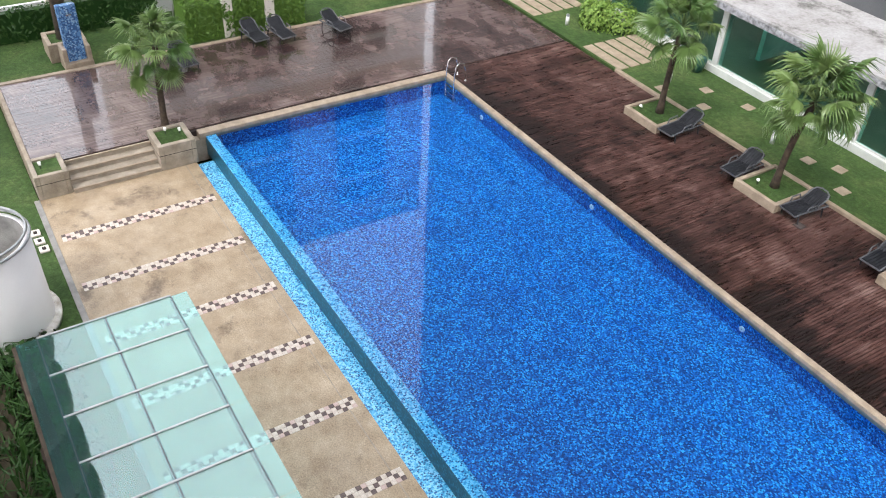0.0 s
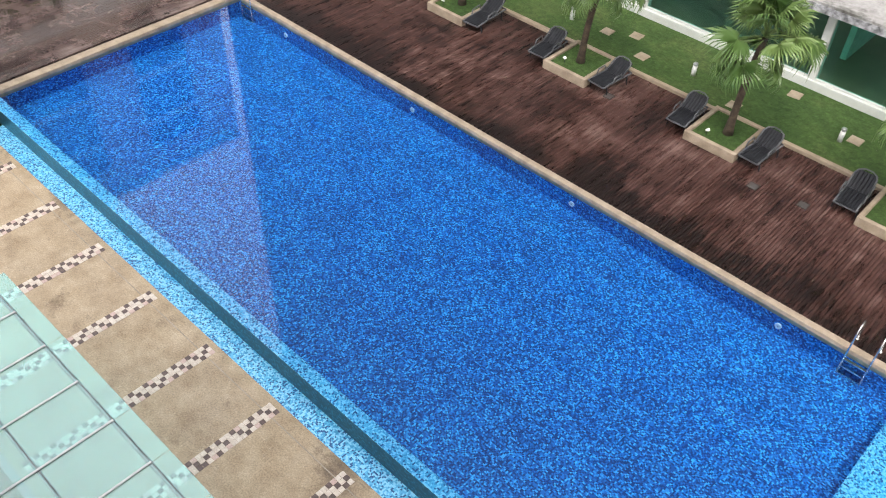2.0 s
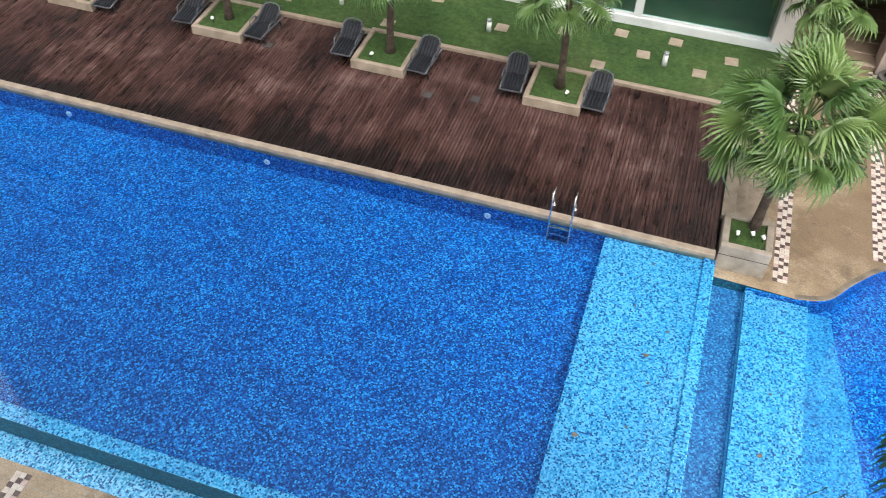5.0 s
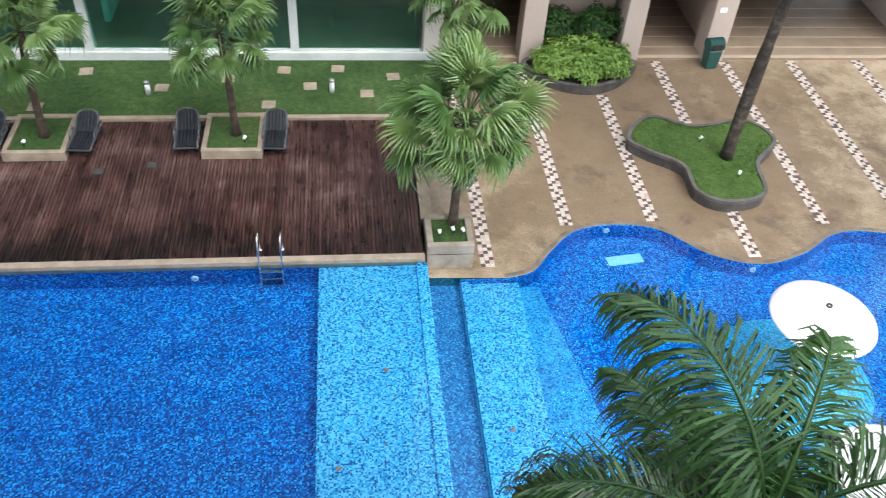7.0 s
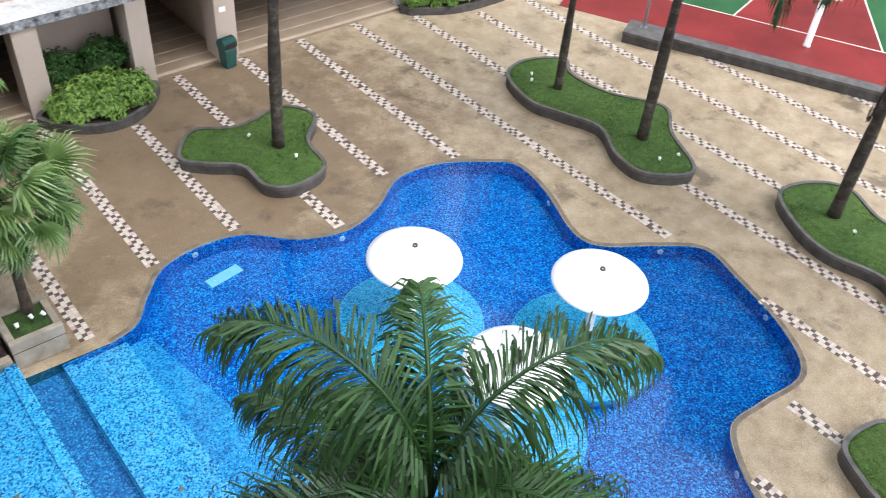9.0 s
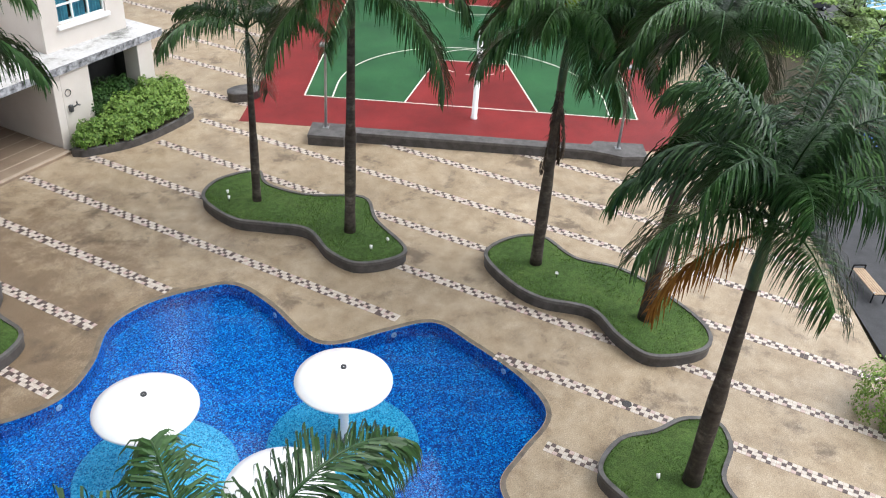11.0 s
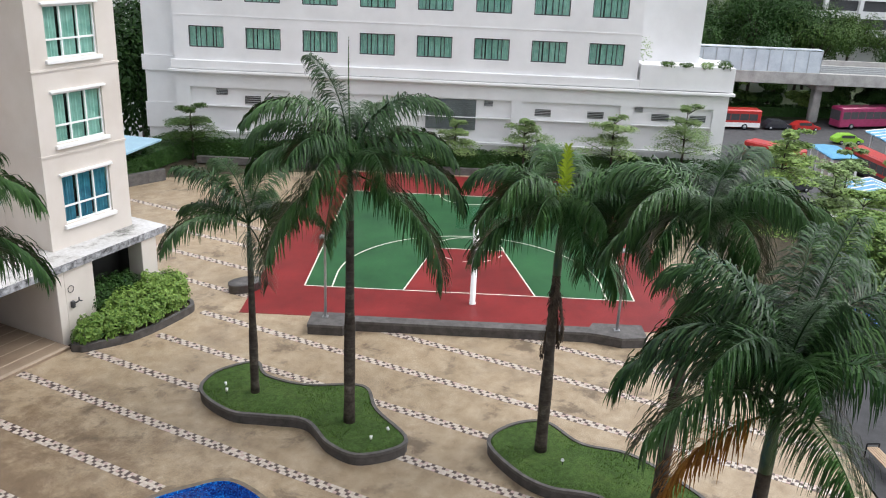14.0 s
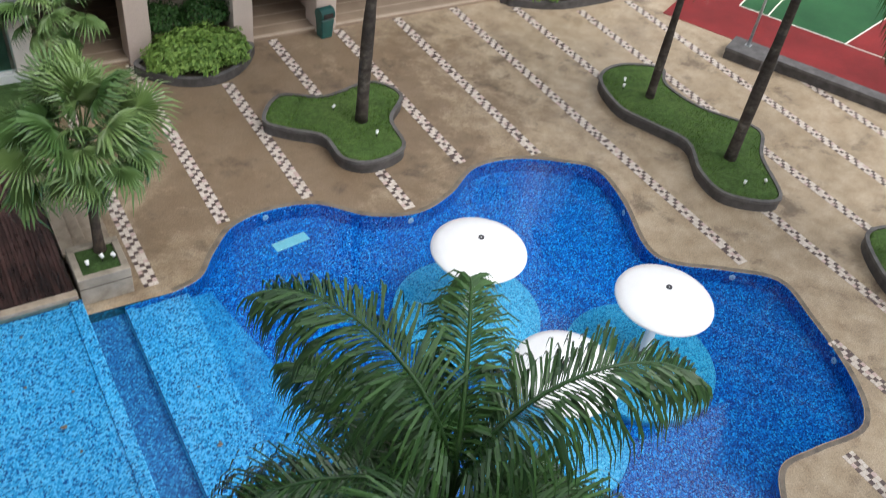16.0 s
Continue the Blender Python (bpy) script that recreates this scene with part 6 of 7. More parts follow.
# ---- hedges and trees ----
def hedge(m, length, depth, height, name, label, mat, seed, leaf=0.14, dens=260):
    r = random.Random(seed)
    bm = bmesh.new()
    n = int(dens * length * (height + depth))
    for _ in range(n):
        x = r.uniform(0, length)
        if r.random() < height / (height + depth):
            y, z, nn = r.uniform(-0.06, 0.06), r.uniform(0.05, height), Vector((0, -1, 0.4))
        else:
            y, z, nn = r.uniform(0, depth), height + 0.09 * noise.noise(Vector((x, 0, seed))) + r.uniform(-0.05, 0.08), Vector((0, 0, 1))
        p = Vector((x, y + 0.08 * math.sin(x * 5.1 + z * 3), z))
        nn = (nn + Vector((r.uniform(-0.8, 0.8), r.uniform(-0.8, 0.8), r.uniform(-0.5, 0.5)))).normalized()
        t = nn.cross(Vector((r.uniform(-1, 1), r.uniform(-1, 1), r.uniform(-1, 1)))).normalized()
        b = nn.cross(t)
        L, W = leaf * r.uniform(0.7, 1.3), leaf * 0.4
        bm.faces.new([bm.verts.new(q) for q in (p - t * L / 2, p + b * W / 2, p + t * L / 2, p - b * W / 2)])
    box(bm, 0.05, length - 0.05, 0.1, depth - 0.02, 0, height - 0.08)
    ob = tagged(part(name, bm, mat), label, "hedge", kind="stuff")
    ob.matrix_basis = m
    return ob


def tiered_tree(x, y, base, top, spread, seed, tiers=4, label="", leaf=0.16, count=900, mat=None):
    """A slim tree with flat layers of small leaves."""
    r = random.Random(seed)
    t = empty("tree", pose(x, y, base), label, "tree", "layered trees")
    h = top - base
    bm = bmesh.new()
    tube(bm, [(0, 0, 0), (0.05, 0.02, h * 0.4), (0.0, 0.06, h * 0.8), (0.02, 0.02, h)], [0.09, 0.07, 0.045, 0.015], 8)
    spots = []
    for k in range(tiers):
        f = k / max(1, tiers - 1)
        z = h * (0.42 + 0.54 * f)
        rad = spread * (1.0 - 0.62 * f) * r.uniform(0.85, 1.15)
        n = 5 if k < tiers - 1 else 3
        for i in range(n):
            a = 2 * math.pi * i / n + k * 0.9 + r.uniform(-0.3, 0.3)
            out = rad * r.uniform(0.5, 1.2)
            e = Vector((math.cos(a) * out, math.sin(a) * out, z + 0.22 * rad * r.uniform(0.2, 1.2) + r.uniform(-0.06, 0.06) * h))
            tube(bm, [(0.02, 0.03, z - 0.1), e * 0.5 + Vector((0, 0, z * 0.5)), e], [0.035, 0.022, 0.008], 5)
            spots.append((e, rad))
    part("trunk", bm, trunk_grey, t, "slim trunk with tiered branches")
    bm = bmesh.new()
    per = count // len(spots)
    for e, rad in spots:
        for _ in range(per):
            k, a = math.sqrt(r.random()), r.uniform(0, 6.283)
            c = e * r.uniform(0.45, 1.0) + Vector((0, 0, e.z * 0))
            c.z = e.z
            p = c + Vector((math.cos(a) * k * rad * 0.5, math.sin(a) * k * rad * 0.5, r.uniform(-0.12, 0.14) + 0.16 * rad * (1 - k)))
            nn = Vector((r.uniform(-0.5, 0.5), r.uniform(-0.5, 0.5), 1)).normalized()
            q = nn.cross(Vector((r.uniform(-1, 1), r.uniform(-1, 1), 0.1))).normalized()
            b = nn.cross(q)
            L, W = leaf * r.uniform(0.7, 1.3), leaf * 0.5
            bm.faces.new([bm.verts.new(v) for v in (p - q * L / 2, p + b * W / 2, p + q * L / 2, p - b * W / 2)])
    tagged(part("crown", bm, mat or tree_mat, t, "flat layers of small leaves"), kind="stuff")
    return t


hedge(CO @ pose(-12, 21.6, -0.1), 38, 1.2, 1.35, "hedge", "dark clipped hedge along the far edge of the podium", hedge_mat, 51, 0.2, 150)
hedge(pose(26.5, 40.6, 0, 0, 0, 6), 13, 1.3, 1.1, "hedge", "dark hedge behind a low wall", hedge_mat, 52, 0.2, 150)
hedge(pose(35.2, 41.0, 0, 0, 0, 9), 13, 2.6, 1.2, "hedge", "dark hedge behind a low wall", hedge_mat, 57, 0.2, 110)
bm = bmesh.new()
prism(bm, [(26, 40.2), (36, 40.6), (39.5, 39.6), (39.7, 39.9), (36.2, 41), (26, 40.6)], 0, 0.7)
tagged(part("low_wall", bm, kerb_top), "low grey stone wall below the hedge", "wall", kind="structure")
bm = bmesh.new()
sheet(bm, [rect(-11, 26, 20.4, 20.8)], 0.45)
skirt(bm, rect(-11, 26, 20.4, 20.8), 0, 0.45)
lw = tagged(part("low_wall", bm, kerb_top), "low grey stone wall behind the court", "wall", kind="structure")
lw.matrix_basis = CO.copy()
for i, (u, top, spread) in enumerate(((-11.6, 3.5, 2.2), (-2.4, 2.9, 1.7), (6.5, 3.2, 1.45), (11.2, 3.7, 1.7), (17.2, 4.0, 2.1), (22.0, 4.9, 2.1))):
    x, y, z = on_court(u, 21.6)
    tiered_tree(x, y, -0.1, top, spread, 60 + i, 3 if i == 0 else 4, "slender layered tree in front of the hotel wall", 0.17, 6000, tree_mat if i == 0 else airy_mat)
for i, (u, v, base, top, spread) in enumerate(((25.6, 13, -4, 4.9, 2.4), (28.8, 13, -6, 3.4, 2.6), (29.5, 10.5, -6, 2.4, 3.0), (31, 8.5, -6, 1.0, 3.0), (28, 6, -4, 2.3, 3.0), (30, 3, -6, 1.4, 3.4), (28.6, -0.5, -5, 1.6, 3.2), (31.5, -3, -6, 1.0, 3.4), (28.4, -5.5, -5, 0.8, 2.8), (33, 2, -7, 1.2, 3.6))):
    x, y, z = on_court(u, v)
    tiered_tree(x, y, base, top, spread, 80 + i, 5, "layered street tree beside the podium", 0.26, 7000, airy_mat if i % 2 else fresh_mat)
r = random.Random(5)
bm = bmesh.new()
for cx, cy, cz, rr in ((21.6, -2.7, 0.7, 0.9), (22.1, -3.6, 0.8, 0.9), (21.0, -3.5, 0.6, 0.8)):
    leaf_cloud(bm, r, cx, cy, cz, rr, rr, rr * 1.1, 2600, 0.1, -0.9)
tagged(part("shrub", bm, lime_mat), "loose light-green shrub at the plaza edge", "shrub", kind="stuff")


def broad_tree(x, y, base, h, spread, seed, label, mat=None):
    r = random.Random(seed)
    t = empty("tree", pose(x, y, base), label, "tree", "street trees")
    bm = bmesh.new()
    tube(bm, [(0, 0, 0), (0.1, 0, h * 0.35), (0, 0.1, h * 0.6)], [0.32, 0.24, 0.16], 8)
    spots = []
    for k in range(9):
        a = k * 2.4
        e = Vector((math.cos(a) * spread * r.uniform(0.3, 0.75), math.sin(a) * spread * r.uniform(0.3, 0.75), h * r.uniform(0.5, 0.9)))
        tube(bm, [(0, 0.05, h * 0.45), e * 0.5 + Vector((0, 0, h * 0.25)), e], [0.12, 0.07, 0.03], 5)
        spots.append(e)
    part("trunk", bm, trunk_grey, t)
    bm = bmesh.new()
    for e in spots:
        leaf_cloud(bm, r, e.x, e.y, e.z, spread * 0.42, spread * 0.42, h * 0.17, 520, 0.5, -0.8)
    tagged(part("crown", bm, mat or hedge_mat, t, "dense leafy crown"), kind="stuff")


# ---- street below the podium ----
def street(u, v):
    """From the court's axes at podium level to where the same sight line meets the street."""
    x, y, _ = on_court(u, v)
    return x * 1.663, y * 1.663


bm = bmesh.new()
road = [street(26, 24), street(30, 10), street(60, -10), street(80, 46), street(60, 52), street(30, 47.5)]
sheet(bm, [road[::-1]], STREET + 0.03)
tagged(part("road", bm, asphalt), "grey asphalt street and bus stand", "road", kind="structure")
ROAD_TURN = math.degrees(math.atan2(-0.901, 0.433))


def vehicle(u, v, turn, length, width, height, body_mat, kind, label, low=None):
    x, y = street(u, v)
    t = empty(kind, pose(x, y, STREET + 0.03, 0, 0, turn), label, "bus" if kind == "bus" else "car", "street vehicles")
    bm = bmesh.new()
    L, W = length / 2, width / 2
    if kind == "bus":
        box(bm, -L, L, -W, W, 0.35, height, 0.18)
    else:
        prof = [(-L, 0.3), (L, 0.3), (L, 0.7), (L * 0.55, 0.88), (L * 0.28, height), (-L * 0.55, height), (-L * 0.92, 0.95), (-L, 0.8)]
        a = [bm.verts.new((p[0], -W, p[1])) for p in prof]
        b = [bm.verts.new((p[0], W, p[1])) for p in prof]
        bm.faces.new(a)
        bm.faces.new(b[::-1])
        for i in range(len(prof)):
            bm.faces.new((a[i], b[i], b[(i + 1) % len(prof)], a[(i + 1) % len(prof)]))
        bmesh.ops.recalc_face_normals(bm, faces=bm.faces[:])
        bmesh.ops.bevel(bm, geom=bm.edges[:], offset=0.07, segments=2, affect="EDGES", clamp_overlap=True)
    part("body", bm, body_mat, t)
    if kind == "bus":
        if low is not None:
            bm = bmesh.new()
            for s in (-1, 1):
                box(bm, -L + 0.1, L - 0.1, s * (W + 0.006) - 0.005, s * (W + 0.006) + 0.005, 0.45, 1.15)
            part("skirt_panel", bm, low, t)
        n = int(length / 1.5)
        for s in (-1, 1):
            for k in range(n):
                a = -L + 0.5 + k * (length - 1.0) / n
                part("window", boxed(a, a + (length - 1.0) / n - 0.1, s * (W + 0.012) - 0.01, s * (W + 0.012) + 0.01, height * 0.48, height * 0.8), dark_frame, t)
        part("windscreen", boxed(-L - 0.01, -L + 0.02, -W + 0.15, W - 0.15, height * 0.42, height * 0.85), dark_frame, t)
        wheels, wr = (-L * 0.62, L * 0.55), 0.48
    else:
        for s in (-1, 1):
            part("window", boxed(-L * 0.62, L * 0.3, s * (W + 0.004) - 0.006, s * (W + 0.004) + 0.006, 0.95, height - 0.1), dark_frame, t)
        wheels, wr = (-L * 0.6, L * 0.6), 0.31
    for wx in wheels:
        for s in (-1, 1):
            bm = bmesh.new()
            lathe(bm, [(0.001, -0.12), (wr, -0.12), (wr, 0.12), (0.001, 0.12)], 18, m=pose(wx, s * (W - 0.08), wr, 90))
            wheel = part("wheel", bm, black_plastic, t)
            bm = bmesh.new()
            lathe(bm, [(wr * 0.55, -0.02), (wr * 0.5, 0.02), (0.001, 0.03)], 14, m=pose(wx, s * (W + 0.045), wr, -90 * s))
            part("rim", bm, grey_metal, wheel)


red_paint = plain("red_vehicle_paint", (0.36, 0.022, 0.02), (0.46, 0.035, 0.03), 2.0, 0.3)
pink_paint = plain("magenta_vehicle_paint", (0.22, 0.02, 0.07), (0.32, 0.035, 0.11), 2.0, 0.3)
dark_paint = plain("dark_vehicle_paint", (0.02, 0.022, 0.03), (0.05, 0.05, 0.06), 2.0, 0.3)
lime_paint = plain("lime_vehicle_paint", (0.2, 0.45, 0.03), (0.3, 0.55, 0.05), 2.0, 0.3)
silver_paint = plain("silver_vehicle_paint", (0.4, 0.41, 0.42), (0.55, 0.55, 0.56), 2.0, 0.3, 0.4)
blue_roof = plain("blue_metal_roof", (0.06, 0.24, 0.42), (0.12, 0.36, 0.55), 1.0, 0.4)
vehicle(31.3, 43.5, ROAD_TURN + 4, 11.0, 2.5, 3.1, red_paint, "bus", "red and white city bus on the street", white_paint)
vehicle(36.5, 44.0, ROAD_TURN + 8, 4.6, 1.8, 1.5, dark_paint, "car", "dark saloon car on the street")
vehicle(39.1, 43.9, ROAD_TURN + 8, 4.4, 1.75, 1.45, red_paint, "car", "red saloon car on the street")
vehicle(46.0, 46.7, ROAD_TURN + 17, 12.4, 2.5, 3.5, pink_paint, "bus", "magenta coach at the kerb")
vehicle(37.9, 26.6, ROAD_TURN - 83, 11.0, 2.5, 3.1, red_paint, "bus", "red city bus at the bus stand", dark_paint)
vehicle(41.0, 39.0, ROAD_TURN + 8, 4.4, 1.75, 1.45, lime_paint, "car", "lime green car in the bus stand")
vehicle(40.3, 25.2, ROAD_TURN + 14, 4.6, 1.8, 1.8, silver_paint, "car", "silver van beside the bus stand")
vehicle(30.3, 22.3, ROAD_TURN + 15, 4.4, 1.75, 1.45, dark_paint, "car", "dark car parked below the trees")
vehicle(31.0, 28.6, ROAD_TURN - 50, 7.5, 2.5, 3.1, red_paint, "bus", "red bus half hidden by street trees", dark_paint)
vehicle(30.1, 13.5, ROAD_TURN - 40, 4.4, 1.75, 1.45, white_paint, "car", "white car parked below the trees")
vehicle(33.5, 9.0, ROAD_TURN - 50, 4.4, 1.75, 1.45, plain("blue_vehicle_paint", (0.02, 0.06, 0.3), (0.04, 0.1, 0.4), 2.0, 0.3), "car", "blue car parked below the trees")
vehicle(33.4, 33.5, ROAD_TURN + 12, 4.4, 1.75, 1.45, silver_paint, "car", "silver car on the street")


def shelter(u, v, turn, length, width, height, label, ribs=True):
    x, y = street(u, v)
    t = empty("bus_shelter", pose(x, y, STREET, 0, 0, turn), label, "shelter", "bus shelters")
    bm = bmesh.new()
    L, W = length / 2, width / 2
    top = height + (0.8 if ribs else 0.15)
    for s in (-1, 1):
        q = [(-L, 0, top), (L, 0, top), (L, s * W, height), (-L, s * W, height)]
        bm.faces.new([bm.verts.new(v) for v in q])
        bm.faces.new([bm.verts.new((v[0], v[1], v[2] - 0.12)) for v in q])
    part("roof", bm, blue_roof, t, "blue ribbed metal roof")
    if ribs:
        n = int(length / 1.5)
        for k in range(n + 1):
            a = -L + length * k / n
            for s in (-1, 1):
                bm = bmesh.new()
                tube(bm, [(a, 0, height + 0.83), (a, s * W, height + 0.03)], 0.09, 4)
                part("rib", bm, white_paint, t)
    for k in range(4):
        a = -L + 0.6 + (length - 1.2) * k / 3
        for s in (-1, 1):
            part("post", boxed(a - 0.12, a + 0.12, s * W * 0.85 - 0.12, s * W * 0.85 + 0.12, 0, height - 0.06), white_paint, t)
    part("kiosk_wall", boxed(-L + 1, L - 1, -W * 0.5, W * 0.5, 0, height - 0.4), cream, t)


shelter(43.4, 22.6, ROAD_TURN + 90, 38, 11, 3.6, "long blue-roofed bus shelter with white ribs")
shelter(35.0, 27.3, ROAD_TURN + 90, 7.5, 3.6, 3.0, "small flat blue shelter at the bus stand", False)
shelter(32.3, 14.5, ROAD_TURN + 75, 9, 5, 3.4, "blue panelled walkway roof below the trees")


def viaduct():
    grow = 1.363
    far = Matrix.Translation((0, 0, 15.65 * (1 - grow))) @ Matrix.Scale(grow, 4)
    t = empty("rail_viaduct", far @ CO @ pose(0, 64, 0), "grey concrete rail viaduct with translucent side screens", "viaduct")
    z = 2.15
    concrete = plain("viaduct_concrete", (0.26, 0.25, 0.24), (0.42, 0.41, 0.39), 0.6, 0.8)
    glazing = plain("screen_panel", (0.45, 0.5, 0.56), (0.6, 0.65, 0.7), 0.6, 0.25)
    part("deck", boxed(22, 130, 0.3, 9, z - 1.2, z - 0.1, 0.05), concrete, t, "grey concrete deck")
    part("parapet", boxed(22, 130, 0.0, 0.28, z - 1.35, z, 0.05), concrete, t, "pale concrete parapet beam")
    for k in range(15):
        a = 25.2 + 1.5 * k
        s = part("screen", boxed(a, a + 1.42, 0.1, 0.16, z, z + 2.4), glazing, t, "pale translucent screen")
        part("screen_post", boxed(a + 1.42, a + 1.5, 0.06, 0.2, z, z + 2.45), grey_metal, s)
    part("screen_roof", boxed(25.2, 47.7, 0.1, 1.6, z + 2.46, z + 2.56), glazing, t)
    for k in range(4):
        part("rail", boxed(47.8, 130, 1.5 + 1.6 * k, 1.7 + 1.6 * k, z - 0.1, z + 0.1), grey_metal, t)
    part("far_parapet", boxed(22, 130, 8.72, 9, z - 1.2, z + 0.5, 0.05), concrete, t)
    for u in (26, 49, 71, 94):
        bm = bmesh.new()
        box(bm, u - 0.5, u + 0.5, 2.6, 3.8, -4.05, z - 2.2, 0.15)
        box(bm, u - 1.1, u + 1.1, 1, 8, z - 2.2, z - 1.2, 0.2)
        part("pier", bm, concrete, t, "pale concrete pier")


viaduct()
hedge(Matrix.Translation((*street(30, 50), STREET)) @ pose(0, 0, 0, 0, 0, ROAD_TURN + 3), 60, 3, 1.6, "hedge", "roadside hedge behind the street", hedge_mat, 53, 0.5, 12)
r = random.Random(9)
for i in range(26):
    u, v = 22 + i * 3.4 + r.uniform(-2, 2), 60 + r.uniform(-6, 16) + (i % 3) * 9
    x, y = street(u, v)
    broad_tree(x, y, STREET, r.uniform(9, 15), r.uniform(5, 7.5), 100 + i, "tall leafy tree beyond the street", tree_mat if i % 3 else hedge_mat)
for i in range(22):
    u, v = 30 + i * 1.7 + r.uniform(-0.6, 0.6), 52 + r.uniform(-1, 5)
    x, y = street(u, v)
    broad_tree(x, y, STREET, r.uniform(3.5, 7.5), r.uniform(2.2, 3.8), 180 + i, "leafy roadside tree below the viaduct", (tree_mat, fresh_mat, hedge_mat)[i % 3])
for i, (u, v, h) in enumerate(((-22, 30, 16), (-20, 40, 18), (-26, 24, 15), (-18, 34, 17), (-24, 46, 19))):
    x, y, _ = on_court(u, v)
    broad_tree(x, y, STREET, h + 4, 5.5, 140 + i, "tall dark tree between the buildings")
for i in range(11):
    broad_tree(176 + r.uniform(0, 16), 41 - 2.9 * i, STREET, r.uniform(16, 21), r.uniform(5.5, 7.5), 230 + i, "tall dark tree behind the viaduct", tree_mat if i % 3 == 1 else hedge_mat)
# plants on the parapet of the hotel's lower wing
for k, (u, z, ru, rz, n) in enumerate(((18.95, 7.9, 0.35, 0.9, 90), (20.6, 7.02, 0.7, 0.16, 260), (21.9, 7.0, 0.7, 0.12, 220), (23.3, 7.02, 0.8, 0.2, 300), (24.5, 7.1, 0.8, 0.32, 340))):
    bm = bmesh.new()
    x, y, _ = on_court(u * 1.01, 24.2)
    leaf_cloud(bm, random.Random(200 + k), x, y, z * 1.07 + 0.05, ru, 0.5, rz, n, 0.16, -0.9)
    tagged(part("roof_plant", bm, airy_mat if k in (0, 3) else tree_mat), "loose plant growing on the white parapet", "plant", "parapet plants", "stuff")
for k, (x, y, top, spread) in enumerate(((96.0, 7.6, -2.4, 3.4), (84.6, 1.8, -0.9, 3.1), (70.8, -1.7, 0.5, 3.0), (59.0, -3.5, 1.6, 2.6))):
    tiered_tree(x, y, STREET, top, spread, 220 + k, 4, "layered light-green street tree by the bus stand", 0.34, 6000, airy_mat if k % 2 else fresh_mat)
# far buildings
tower_far = empty("office_block", CO @ pose(0, 150, -22), "distant white office block with dark window bands", "building")
facade("wall", tower_far, Matrix(), 72, 140, 0, 60, [(73, 139, 18.5 + 3.6 * k, 20.6 + 3.6 * k) for k in range(9)], offwhite, 0.5)
part("dark_panes", boxed(73, 139, 0.5, 0.7, 16, 58), dark_frame, tower_far)
for k in range(9):
    part("fin", boxed(73.5 + 7.2 * k, 74.3 + 7.2 * k, -0.6, 0.45, 14, 60), offwhite, tower_far)
left_far = empty("shop_block", CO @ pose(-34, 55, STREET), "distant white building with dark windows behind trees", "building")
facade("wall", left_far, Matrix(), 0, 30, 0, 24, [(1 + 2.4 * k, 3 + 2.4 * k, 13 + 3 * j, 15 + 3 * j) for k in range(12) for j in range(3)], offwhite, 0.4)
part("dark_panes", boxed(0.5, 29.5, 0.4, 0.6, 12, 23), dark_frame, left_far)
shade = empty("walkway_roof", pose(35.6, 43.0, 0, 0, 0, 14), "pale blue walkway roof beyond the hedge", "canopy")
part("roof", boxed(-5, 5.2, -2.8, 2.0, 1.9, 2.05, 0.02), plain("pale_blue_roof", (0.28, 0.45, 0.58), (0.36, 0.54, 0.66), 1.0, 0.4), shade)
for x in (-4.5, 0, 3.0):
    part("post", boxed(x - 0.06, x + 0.06, -0.06, 0.06, -0.1, 1.9), white_paint, shade)


# ---- garden beyond the far deck ----
def shower(x, y):
    t = empty("shower_wall", pose(x, y, DECK - 0.05, 0, 0, 4), "leaning blue mosaic outdoor shower slab in a stone base", "outdoor shower")
    bm = bmesh.new()
    box(bm, -0.12, 0.12, -0.32, 0.32, 0, 2.3, 0.02)
    part("slab", bm, mosaic("shower_mosaic", [(0.0, (0.03, 0.1, 0.26)), (0.4, (0.1, 0.24, 0.48)), (0.8, (0.26, 0.42, 0.6))], 0.05), t, "blue mosaic slab")
    part("base", boxed(-0.3, 0.32, -0.5, 0.5, 0, 0.25, 0.02), stone, t)
    for s in (-1, 1):
        part("cheek", boxed(-0.3, 0.3, s * 0.41 - 0.08, s * 0.41 + 0.08, 0, 0.8, 0.02), stone, t)
    part("shower_head", boxed(0.1, 0.3, -0.09, 0.09, 2.0, 2.04), steel, t)


shower(-31.25, 4.2)
planter(-33.0, -31.75, 3.4, 4.75, DECK - 0.05, DECK + 0.65, 0.16, "tall tan planter with a dark tree trunk on the far lawn")
trunk_thing = empty("bare_tree", pose(0, 0, 0), "dark tree trunk growing from a planter", "tree")
bm = bmesh.new()
tube(bm, [(-32.4, 4.1, 1.1), (-32.45, 4.15, 3.0), (-32.4, 4.1, 6.0)], [0.28, 0.24, 0.2], 10)
part("trunk", bm, trunk_brown, trunk_thing)
hedge(pose(-31.15, 8.2, 0.5, 0, 0, 90), 4.9, 1.4, 1.5, "hedge", "leafy green hedge behind the deck loungers", clip_mat, 54, 0.2, 150)
hedge(pose(-34.0, -9.0, 0.5, 0, 0, 90), 17, 0.4, 1.3, "hedge", "open green hedge in front of a pale fence", hedge_mat, 55, 0.2, 80)
fence = empty("garden_fence", pose(-34.6, 0, 0.5), "pale garden fence with broad posts", "fence")
for k in range(9):
    part("post", boxed(-0.15, 0.15, -12 + 3.2 * k, -11.4 + 3.2 * k, 0, 1.9, 0.02), cream, fence)
for k in range(8):
    part("panel", boxed(-0.06, 0.06, -11.4 + 3.2 * k, -8.8 + 3.2 * k, 0.0, 1.3), offwhite, fence)
